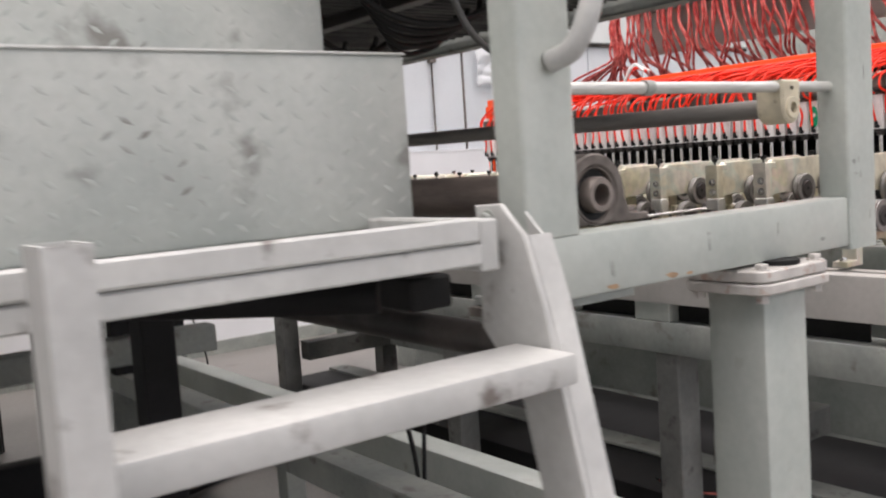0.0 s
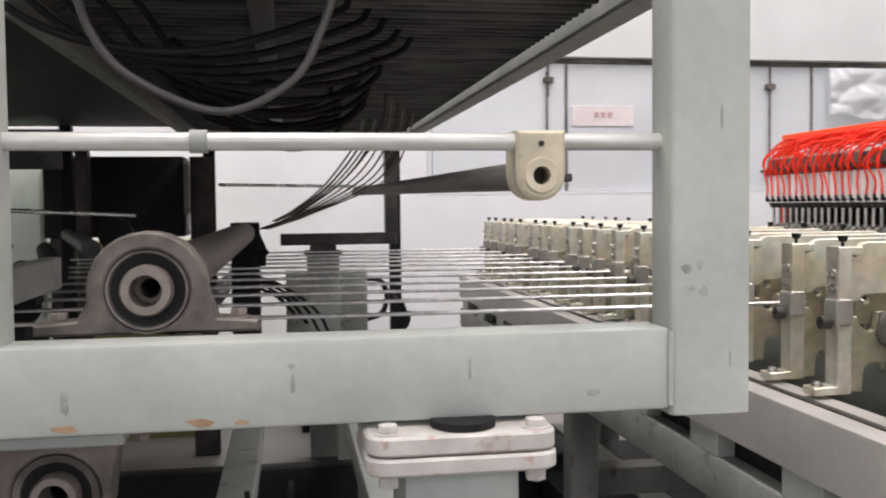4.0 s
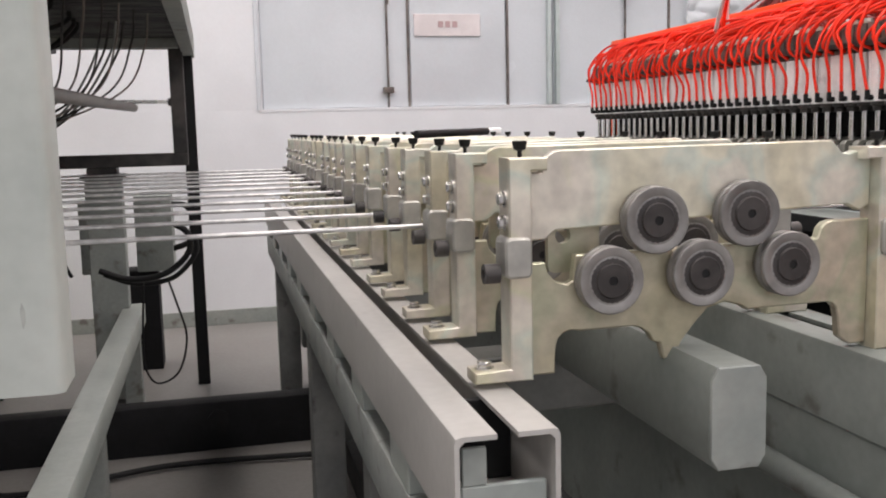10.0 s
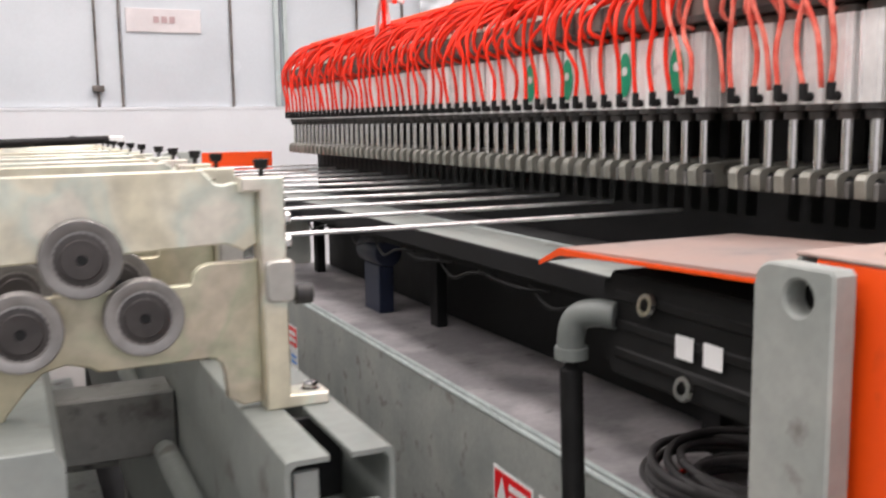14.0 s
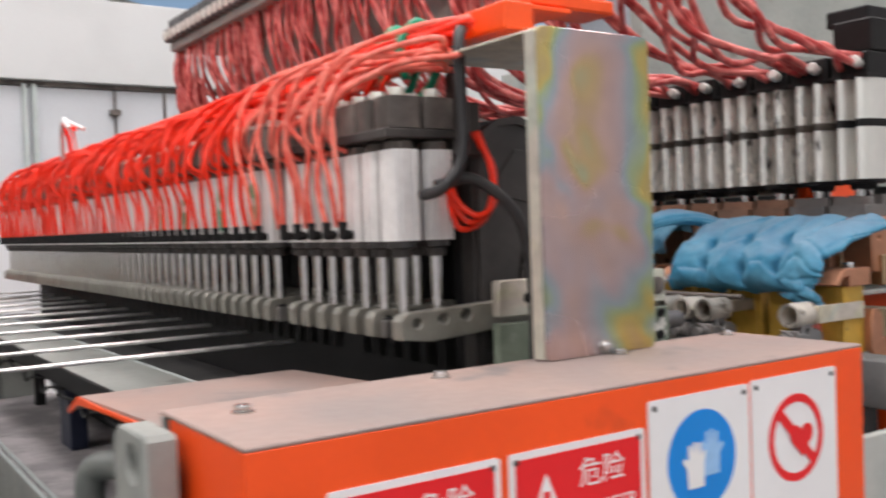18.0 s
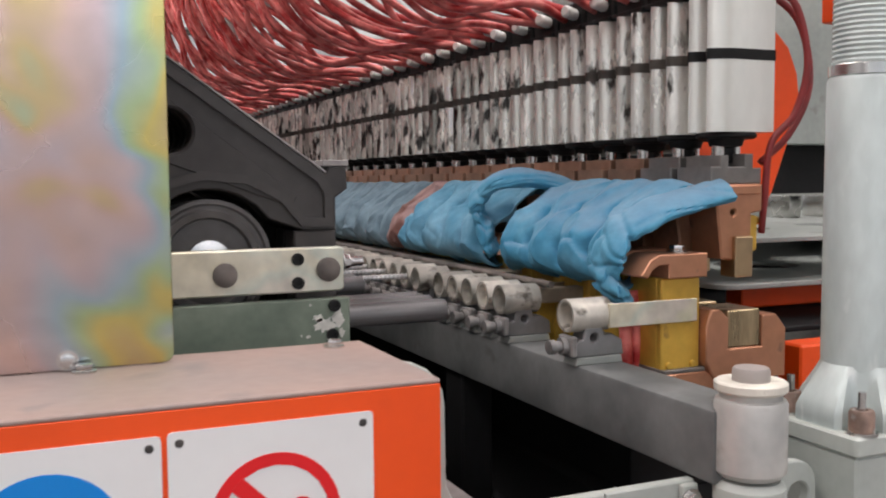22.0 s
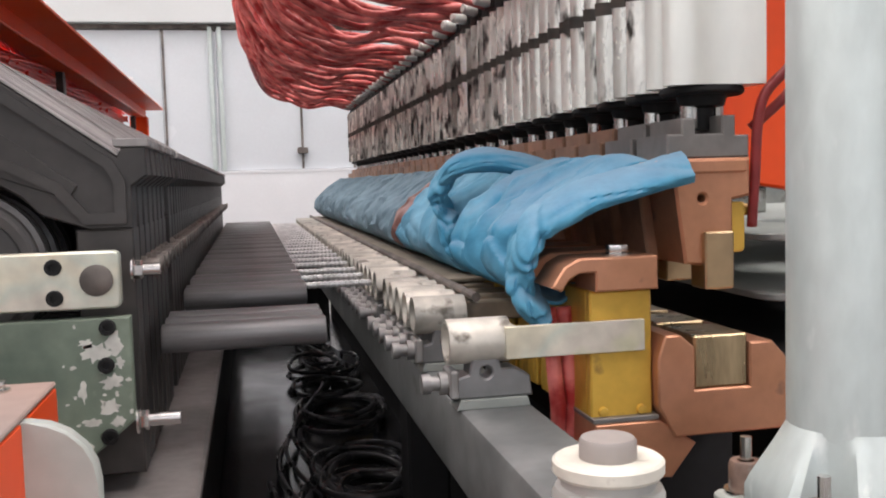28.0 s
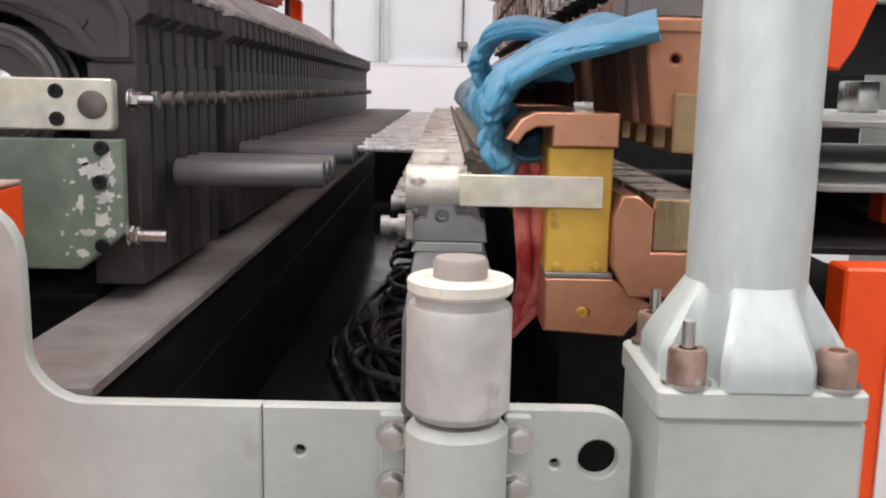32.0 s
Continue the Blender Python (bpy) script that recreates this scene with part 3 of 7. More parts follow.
part("roller", turned([(0.012, 0), (0.018, 0), (0.018, 0.06), (0.041, 0.07), (0.041, 2.44), (0.018, 2.46), (0.018, 2.56), (0.012, 2.56), (0.012, 0)], (1.175, 1.16, 1.231), (0, 1, 0), 24), material("dusty_brown_roller", (0.15, 0.125, 0.11), 0.55, 0.2, vary=0.2, scale=9, streak=(3, 0.6, 3)), entry, "dusty brown roller")
part("roller", turned([(0.012, 0), (0.018, 0), (0.018, 0.04), (0.032, 0.05), (0.032, 3.9), (0.012, 3.9), (0.012, 0)], (1.059, 1.175, 0.980), (0, 1, 0), 24), CAST, entry, "dark lower roller")
part("roller_stand", box(1.12, 1.23, 3.70, 3.76, 0.56, 1.27, 0.004), DARK, entry)
# bored block with its tapered tube on the bar
blk = thing("bar_block", 1.644, 1.08, 1.37, "cream painted bored block clamped on the round bar", "clamp block")
CREAM = material("cream_worn_paint", (0.52, 0.47, 0.35), 0.45, vary=0.12, scale=14, stain=(0.2, 0.15, 0.1), stain_at=0.66)
o = [(1.613, 1.418), (1.613, 1.366)] + arc(1.643, 1.364, 0.030, 180, 360, 10) + [(1.673, 1.418)]
part("block", plate(o, [(1.643, 1.364, 0.017)], 0.06, facing(1.052), 0.004), CREAM, blk)
part("bush", turned([(0.011, -0.004), (0.020, -0.004), (0.022, 0.0), (0.022, 0.01), (0.011, 0.01), (0.011, -0.004)], (1.643, 1.052, 1.364), (0, 1, 0), 24), CREAM, blk)
part("set_screw", hexbolt(1.673, 1.08, 1.362, (1, 0, 0), 0.005, 0.016, False), CAST, blk)
part("grub_screw", capscrew(1.643, 1.0515, 1.402, (0, -1, 0), 0.0035, 0.002), CAST, blk)
part("tube", rod((1.643, 1.10, 1.366), (1.681, 4.82, 1.404), 0.019, 0.019, 16, bevel=0.003), material("dull_grey_tube", (0.20, 0.19, 0.175), 0.5, 0.2, vary=0.15, scale=8, streak=(3, 0.5, 3)), blk, "dull grey tube")
part("tie_rod", rod((1.0, 4.80, 1.443), (1.846, 4.90, 1.430), 0.008, n=10), STEEL, blk, "thin steel cross rod")
part("rod_nut", hexbolt(1.846, 4.90, 1.430, (-1, 0, 0), 0.018, 0.012), CAST, blk)
# pedestal
ped = thing("pedestal", 1.53, 1.1, 0, "pale green-grey square pedestal with a bolted double flange", "pedestal")
part("column", box(1.469, 1.604, 1.010, 1.135, 0.02, 1.03, 0.007), GREY, ped)
part("base_plate", box(1.41, 1.66, 0.96, 1.19, 0.0, 0.02, 0.003), GREYD, ped)
FLG = material("pale_rusty_flange", (0.52, 0.50, 0.47), 0.5, vary=0.1, scale=14, stain=(0.36, 0.20, 0.14), stain_at=0.64)
part("flange", plate(rounded(1.424, 1.645, 0.976, 1.160, 0.026, 3), [], 0.020, Matrix.Translation((0, 0, 1.030)), 0.003), FLG, ped, "pale flange with rust marks")
part("flange", plate(rounded(1.425, 1.644, 0.979, 1.160, 0.026, 3), [], 0.022, Matrix.Translation((0, 0, 1.052)), 0.003), FLG, ped, "pale flange with rust marks")
for x in (1.450, 1.620):
    for y in (1.000, 1.138):
        part("bolt", hexbolt(x, y, 1.074, (0, 0, 1), 0.012, 0.009), FLG, ped)
        part("nut", hexbolt(x, y, 1.030, (0, 0, -1), 0.012, 0.014, True), FLG, ped)
part("pad", turned([(0, 0), (0.038, 0), (0.038, 0.008), (0, 0.008)], (1.54, 1.025, 1.075), (0, 0, 1), 24), BLACK, ped, "black pad")

# steps up to the platform
steps = thing("steps", 0.55, 0.7, 0, "grey steel steps with chipped worn edges", "steps")
CHIP = material("chipped_light_grey_paint", (0.45, 0.455, 0.44), 0.45, vary=0.1, scale=6, second=(0.52, 0.52, 0.50), amount=1.2, stain=(0.17, 0.15, 0.135), stain_at=0.64)
# hollow post at one side, open at the top
part("post", rim([(0.205, 0.852), (0.250, 0.852), (0.250, 0.918), (0.205, 0.918)], 0.0055, 1.252, Matrix()), CHIP, steps, "hollow square post open at the top")
# leaning stringer at the other side, its head cut to a slope
lean = [(1.060, 1.238), (1.005, 1.240), (0.958, 1.196), (0.925, 1.10), (0.66, 0.0), (0.745, 0.0), (0.985, 0.98), (1.060, 1.06)]
part("stringer", plate(lean[::-1], [], 0.009, across(0.852), 0.002), CHIP, steps)
part("inner_web", plate([(0.966, 1.188), (0.934, 1.09), (0.985, 1.09), (1.005, 1.225)][::-1], [], 0.006, across(0.898), 0.001), CHIP, steps)
part("stringer_flange", plate([(0.958, 1.196), (0.925, 1.10), (0.66, 0.0), (0.668, 0.0), (0.933, 1.10), (0.966, 1.194)], [], 0.044, across(0.8615), 0.002), CHIP, steps)
part("head_bolt", hexbolt(0.852, 1.03, 1.218, (-1, 0, 0), 0.010, 0.008), GREYD, steps)
for z, y in ((1.004, 0.90), (0.76, 0.845), (0.515, 0.785), (0.27, 0.725)):
    part("tread", box(0.2505, 0.8515, y - 0.035, y + 0.085, z, z + 0.042, 0.006), CHIP, steps)
platform = thing("platform", 0.1, 1.4, 1.1, "low grey steel platform with a worn double edge", "platform")
part("deck", box(-0.9, 0.80, 0.995, 2.2, 1.190, 1.205, 0.003), GREYD, platform)
part("edge_strip", box(-0.9, 0.800, 0.985, 0.995, 1.192, 1.226, 0.004), CHIP, platform)
part("edge_strip", box(-0.9, 0.806, 0.990, 1.002, 1.160, 1.190, 0.003), CHIP, platform)
part("end_strip", box(0.801, 0.835, 0.99, 2.2, 1.150, 1.222, 0.003), CHIP, platform)
part("under_beam", box(-0.9, 0.80, 2.1, 2.18, 1.12, 1.188, 0.003), DARK, platform)
part("brace_tube", rod((0.10, 1.9, 1.12), (0.80, 1.25, 1.10), 0.030, n=16), DARK, platform)
part("bracket", box(0.78, 0.855, 1.13, 1.22, 1.085, 1.135, 0.004), BLACK, platform)
for x, y in ((-0.75, 1.08), (0.70, 2.1), (-0.75, 2.1)):
    part("leg", box(x, x + 0.08, y, y + 0.08, 0, 1.08, 0.004), DARK, platform)


def checker(name, x0, x1, y0, y1, z0, z1, label):
    """A folded chequer-plate box with raised lozenges on its front."""
    t = thing(name, x1, y0, z0, label, "box", "chequer-plate risers")
    part("body", box(x0, x1, y0, y1, z0, z1, 0.006), PLATEG, t)
    part("folded_lip", box(x0, x1 + 0.001, y0 - 0.003, y0 + 0.03, z1 - 0.002, z1 + 0.002, 0.001), CHIP, t)
    lump = bmesh.new()
    for a in range(int((x1 - x0) / 0.052)):
        for c in range(int((z1 - z0) / 0.040)):
            for half in (0, 1):
                cx, cz = x0 + 0.03 + 0.052 * a + 0.026 * half, z0 + 0.022 + 0.040 * c + 0.020 * half
                if cz > z1 - 0.015 or cx > x1 - 0.02:
                    continue
                s = 1 if half else -1
                u, v = Vector((0.011, 0, s * 0.007)), Vector((-0.0022, 0, s * 0.0035))
                m = Vector((cx, y0, cz))
                q = [lump.verts.new(m + e) for e in (u, v, -u, -v)]
                top = lump.verts.new(m + Vector((0, -0.0010, 0)))
                for k in range(4):
                    lump.faces.new((q[k], q[(k + 1) % 4], top))
    tagged(part("raised_pattern", lump, PLATEG, t), kind="stuff")
    return t


PLATEG = material("dusty_chequer_plate_paint", (0.36, 0.385, 0.365), 0.5, vary=0.1, scale=4, second=(0.43, 0.44, 0.415), amount=1.2, stain=(0.19, 0.185, 0.17), stain_at=0.63)
checker("chequer_riser", -0.9, 0.893, 1.27, 1.515, 1.205, 1.482, "grey chequer-plate riser with dirty scuffs on the platform")
checker("chequer_riser", -0.9, 0.893, 1.518, 1.56, 1.205, 1.80, "taller grey chequer-plate riser behind the first")

# overhead platform with cables
tray = thing("overhead_platform", 1.2, 3.0, 1.66, "dark ribbed steel deck overhead on grey edge angles", "platform")
DECK = material("dark_dusty_deck", (0.06, 0.06, 0.06), 0.6, 0.2, vary=0.2, scale=5, second=(0.10, 0.10, 0.097))
part("deck", box(0.90, 1.93, 1.25, 5.25, 1.712, 1.722, 0.001), DECK, tray)
slat_me = finish("slat", box(0.93, 1.915, 0, 0.012, 1.698, 1.712, 0.002), DECK)
for k in range(96):
    sl = new("slat", slat_me)
    sl.location = (0, 1.27 + 0.0412 * k, 0)
    sl.parent, sl.matrix_parent_inverse = tray, tray.matrix_basis.inverted()
part("edge_angle", plate([(1.905, 1.66), (1.96, 1.66), (1.96, 1.775), (1.952, 1.775), (1.952, 1.668), (1.905, 1.668)], [], 4.05, facing(1.22), 0.001), GREYD, tray, "grey edge angle")
# Added past the deck's own edge to keep that side black.
part("deck", box(-0.9, 0.899, 1.60, 5.05, 1.752, 1.762, 0.001), BLACK, tray, "black sheet added for the dark left of the deck")
part("side_angle", plate([(0.893, 1.645), (0.930, 1.645), (0.930, 1.652), (0.901, 1.652), (0.901, 1.711), (0.893, 1.711)], [], 3.63, facing(1.60), 0.001), GREYD, tray, "grey side angle of the deck")
tab_me = finish("tab", box(0.889, 0.8925, 0, 0.020, 1.655, 1.706, 0.001), GREYD)
for k in range(44):
    tb = new("tab", tab_me)
    tb.location = (0, 1.64 + 0.08 * k, 0)
    tb.parent, tb.matrix_parent_inverse = tray, tray.matrix_basis.inverted()
part("rear_sheet", box(-0.9, 0.28, 4.7, 4.72, 1.52, 1.71, 0.001), DECK, tray, "dark hanging sheet")
for y in (4.6,):
    part("cross_angle", box(0.94, 1.90, y, y + 0.035, 1.655, 1.698, 0.002), GREYD, tray)
for x in (1.28,):
    part("cable_rail", box(x, x + 0.045, 1.5, 5.1, 1.672, 1.697, 0.002), CAST, tray)
part("hanger", box(1.845, 1.91, 4.88, 4.95, 1.70, 1.712, 0.002), CAST, tray)
part("column", box(0.90, 0.96, 5.1, 5.16, 0.0, 1.711, 0.003), DARK, tray)
part("hanger", box(0.20, 0.26, 5.0, 5.06, 0.0, 1.751, 0.003), DARK, tray)
part("column", box(1.89, 1.95, 5.1, 5.16, 0.0, 1.66, 0.003), DARK, tray)
rng = random.Random(21)
for k in range(16):
    y = 2.0 + 0.11 * k
    s = rng.uniform(0.06, 0.13)
    x0, x1 = 1.10 + rng.uniform(-0.08, 0.05), 1.50 + rng.uniform(-0.04, 0.10)
    hose("hanging_cable", [(x0, y, 1.68), (x0 + 0.08, y + 0.05, 1.68 - s * 0.7), ((x0 + x1) / 2, y + 0.15, 1.68 - s), (x1 - 0.08, y + 0.24, 1.68 - s * 0.75), (x1, y + 0.28, 1.66), (x1 + 0.01, y + 0.27, 1.69)], 0.008, BLACK, None, "black cable sagging under the overhead deck", "cable", "sagging cables")
for k in range(5):
    hose("hanging_cable", [(0.85 + 0.06 * k, 1.45 + 0.05 * k, 1.69), (1.0 + 0.05 * k, 1.5 + 0.06 * k, 1.60 - 0.01 * k), (1.2 + 0.05 * k, 1.55 + 0.08 * k, 1.585), (1.42 + 0.04 * k, 1.62 + 0.1 * k, 1.66), (1.46 + 0.04 * k, 1.64 + 0.1 * k, 1.70)], 0.007, BLACK, None, "black cable loop under the overhead deck", "cable", "sagging cables")
hose("grey_cable_loop", [(1.045, 1.35, 1.715), (1.051, 1.35, 1.667), (1.072, 1.35, 1.584), (1.127, 1.35, 1.516), (1.25, 1.35, 1.467), (1.352, 1.35, 1.511), (1.396, 1.35, 1.585), (1.42, 1.35, 1.66), (1.43, 1.35, 1.715)], 0.0065, material("grey_cable", (0.075, 0.073, 0.07), 0.5), None, "thick grey cable loop hanging from the deck", "cable")
for k in range(4):
    dx = 0.05 * k
    hose("control_wire", [(1.66 + dx * 0.5, 3.9, 1.69), (1.62 + dx * 0.5, 4.0, 1.58), (1.50 + dx * 0.4, 4.2, 1.42), (1.36 + dx * 0.2, 4.4, 1.31), (1.27 + dx * 0.1, 4.55, 1.262)], 0.0045, CAST if k % 2 else GREYD, None, "thin grey control wire sloping to the roller", "cable", "control wires")
for k in range(6):
    x, y = 1.66 + 0.035 * k, 3.0 + 0.13 * k
    hose("control_wire", [(x, y, 1.69), (x - 0.02, y + 0.05, 1.58), (x - 0.11, 3.45 + 0.06 * k, 1.43), (1.37 + 0.012 * k, 3.62 + 0.02 * k, 1.30), (1.235 + 0.006 * k, 3.70, 1.245)], 0.0035, RINGP if k % 2 else CAST, None, "thin grey control wire sloping from the deck", "cable", "control wires")
lump = thing("cable_bunch", 1.20, 3.74, 1.20, "bunched black plugs and cables at the roller's end", "cable bunch")
rk = random.Random(5)
for k in range(6):
    px, pz = 1.20 + rk.uniform(-0.05, 0.05), 1.225 + rk.uniform(-0.06, 0.03)
    part("plug", rod((px, 3.735, pz), (px + rk.uniform(-0.05, 0.05), 3.72, pz - rk.uniform(0.03, 0.07)), rk.uniform(0.010, 0.017), n=12, bevel=0.002), BLACK, lump, "black plug")
for k in range(4):
    hang(new("cable", hose_mesh("cable", [smooth_path([(1.21 + 0.01 * k, 3.72, 1.20), (1.20 - 0.02 * k, 3.70, 1.10), (1.22 + 0.03 * k, 3.72, 1.02), (1.30 + 0.05 * k, 3.74, 0.97 - 0.02 * k), (1.36 + 0.05 * k, 3.78, 0.90 - 0.04 * k)], 6)], 0.007, BLACK, 8)), lump)

CABLEBLUE = material("dusty_blue_cable", (0.05, 0.10, 0.30), 0.5, vary=0.1)
# things standing behind the rollers
drv = thing("drive_box", 1.55, 5.6, 0, "grey drive boxes on a stand behind the wires", "drive unit")
part("box", box(1.32, 1.48, 5.45, 5.75, 0.55, 0.945, 0.006), GREYD, drv)
part("box", box(1.60, 1.79, 5.45, 5.75, 0.55, 0.955, 0.006), GREYD, drv)
part("stand", box(1.40, 1.70, 5.5, 5.7, 0.0, 0.55, 0.005), DARK, drv)
hang(new("hose_loop", hose_mesh("hose_loop", [smooth_path([(1.79, 5.55, 0.90), (1.87, 5.5, 0.89), (1.91, 5.5, 0.80), (1.88, 5.5, 0.70), (1.79, 5.52, 0.66)], 6)], 0.016, BLACK, 8)), drv)
bp = thing("black_cabinet", 0.5, 5.1, 0, "black switch cabinet on a dark stand", "cabinet")
part("body", box(0.10, 0.803, 5.07, 5.35, 1.18, 1.60, 0.006), BLACK, bp)
part("side_rail", box(0.83, 0.95, 5.09, 5.2, 0.0, 1.60, 0.004), CAST, bp)
part("hinge_strip", box(0.805, 0.83, 5.05, 5.09, 1.30, 1.56, 0.002), RINGP, bp)
part("leg", box(0.12, 0.2, 5.1, 5.2, 0.0, 1.18, 0.004), CAST, bp)
gc = thing("green_cabinet", -1.0, 5.3, 0, "pale green steel cabinet standing behind the rollers", "cabinet")
CABG = material("pale_green_paint", (0.66, 0.75, 0.66), 0.5, vary=0.05)
part("body", box(-2.2, 0.05, 5.32, 5.7, 0.0, 1.75, 0.004), CABG, gc)
for x in (-2.18, -1.42, -0.68):
    d = part("door", box(x, x + 0.71, 5.30, 5.3195, 0.08, 1.72, 0.004), CABG, gc)
    part("handle", box(x + 0.64, x + 0.66, 5.285, 5.2995, 0.9, 1.05, 0.003), CAST, d, "dark door handle")
ol = thing("olive_base", 0.4, 5.7, 0, "yellow-green machine base behind the rollers", "machine base")
part("body", box(-0.6, 0.85, 5.55, 5.95, 0.0, 1.14, 0.006), material("olive_green_paint", (0.30, 0.31, 0.12), 0.5, vary=0.08), ol)
part("rib", box(-0.6, 0.86, 5.53, 5.551, 0.86, 0.90, 0.003), DARK, ol)
side_roll = thing("rear_roller_set", 0.2, 2.6, 0.9, "dark rollers and bars stacked beside the bearing", "roller set")
for k, (z, r, x) in enumerate(((1.235, 0.022, 0.88), (1.18, 0.030, 0.80), (1.10, 0.045, 0.72), (1.00, 0.05, 0.62))):
    part("roller", rod((x, 2.3, z), (x - 0.34, 3.6, z), r, n=18), DARK if k else CAST, side_roll, "dark roller")
part("bright_rod", rod((0.20, 3.8, 1.33), (0.72, 4.0, 1.30), 0.009, n=10), STEEL, side_roll, "bright rod")
part("bearing_end", turned([(0, 0), (0.05, 0), (0.05, 0.04), (0, 0.04)], (0.83, 2.9, 1.25), (0, 1, 0), 24), BLACK, side_roll)
for x, y in ((0.55, 2.4), (0.26, 3.45)):
    part("stand", box(x, x + 0.07, y, y + 0.08, 0.0, 0.96, 0.004), DARK, side_roll)
gauge = thing("pull_knob", 0.83, 1.6, 1.3, "black knob on a pale spindle", "knob")
part("knob", turned([(0, 0), (0.022, 0), (0.030, 0.012), (0.030, 0.03), (0, 0.032)], (0.905, 1.42, 1.325), (0, -1, 0.1), 20), BLACK, gauge)
part("spindle", rod((0.905, 1.42, 1.325), (0.90, 1.56, 1.27), 0.008, n=10), STEEL, gauge)
# grab rail fixed to the first post
hose("grab_rail", [(0.985, 1.025, 1.440), (0.988, 0.985, 1.452), (0.995, 0.965, 1.48), (1.01, 0.955, 1.54), (1.03, 0.95, 1.70), (1.03, 0.95, 1.95)], 0.017, CHIP, entry, "bent pale grab rail", n=8, sides=14)
# far legs below the platform
ft = thing("far_trestle", 0.2, 4.3, 0, "dark steel trestle on the floor", "trestle")
for x, y in ((-0.55, 4.2), (0.15, 4.25)):
    part("leg", box(x, x + 0.09, y, y + 0.09, 0.0, 0.78, 0.004), DARK, ft)
part("rail", box(-0.6, 0.3, 4.22, 4.30, 0.70, 0.78, 0.004), DARK, ft)
part("rail", box(-0.5, 0.2, 4.23, 4.29, 0.16, 0.22, 0.004), DARK, ft)
jb = thing("junction_box", 0.35, 2.5, 0.6, "grey junction box on a dark leg with cables", "junction box")
part("box", box(0.12, 0.36, 2.62, 2.72, 0.56, 0.74, 0.006), GREYD, jb)
part("leg", box(0.22, 0.30, 2.72, 2.80, 0.0, 0.86, 0.004), DARK, jb)
part("cross_tube", box(0.24, 1.14, 2.72, 2.80, 0.78, 0.86, 0.004), GREYD, jb)
hose("floor_cable", [(0.1, 2.6, 0.60), (0.02, 2.55, 0.58), (-0.08, 2.4, 0.40), (-0.15, 2.3, 0.2), (-0.2, 2.1, 0.02)], 0.010, BLACK, None, "black cable drooping from the junction box", "cable")
hose("floor_cable", [(1.25, 1.9, 0.75), (1.27, 1.88, 0.6), (1.30, 1.9, 0.44), (1.33, 1.92, 0.6), (1.34, 1.92, 0.76)], 0.006, BLACK, None, "thin black cable loop below the frame", "cable")
hose("drive_cable", [(1.506, 4.6, 0.685), (1.636, 4.6, 0.64), (1.786, 4.6, 0.656), (1.891, 4.6, 0.742), (1.896, 4.6, 0.833), (1.836, 4.6, 0.882)], 0.014, BLACK, None, "thick black drive cable looping behind the wires", "cable")
hose("drive_cable", [(1.52, 4.65, 0.66), (1.66, 4.65, 0.61), (1.82, 4.65, 0.63), (1.92, 4.65, 0.73), (1.93, 4.65, 0.80)], 0.012, BLACK, None, "thick black drive cable looping behind the wires", "cable")
hose("thin_lead", [(1.80, 4.6, 0.62), (1.828, 4.6, 0.522), (1.864, 4.6, 0.361), (1.823, 4.6, 0.203), (1.731, 4.6, 0.152), (1.68, 4.6, 0.215), (1.673, 4.6, 0.348), (1.69, 4.6, 0.62)], 0.005, BLACK, None, "thin black lead hanging in a loop", "cable")
rng = random.Random(31)
for k in range(9):
    y = 1.62 + 0.025 * k
    hose("signal_cable", [(2.46 + 0.01 * k, y + 0.4, 0.128), (2.47 + rng.uniform(-0.01, 0.03), y + 0.25, 0.132), (2.50 + rng.uniform(-0.02, 0.04), y + 0.1, 0.130 + 0.002 * k), (2.56 + rng.uniform(-0.02, 0.03), y - 0.05, 0.132), (2.66, y - 0.15 + rng.uniform(-0.04, 0.04), 0.140)], 0.004, (BLACK, CABLEBLUE, BLACK, WINE)[k % 4], None, "thin coloured signal cable on the floor duct", "cable", "signal cables")
hose("floor_cable", [(0.9, 3.9, 0.02), (1.3, 3.7, 0.02), (1.8, 3.85, 0.02), (2.5, 3.8, 0.02)], 0.012, BLACK, None, "black cable lying on the floor", "cable")
# ---- wire straightening bank ----
def shared(name, me, parent, at=(0, 0, 0), label=""):
    """A part on a mesh that alike parts share; at is in the thing's own space."""
    ob = new(name, me)
    ob.parent, ob.location = parent, at
    return tagged(ob, label)


RING = material("worn_steel_ring", (0.215, 0.205, 0.195), 0.42, 0.5, vary=0.14, scale=20, each=0.15)
HUB = material("dark_brown_hub", (0.045, 0.040, 0.038), 0.5, 0.3, vary=0.2, scale=20)
CLAMP = material("dull_clamp_metal", (0.40, 0.39, 0.355), 0.38, 0.5, vary=0.14, scale=14, each=0.12)
SY = 1.37


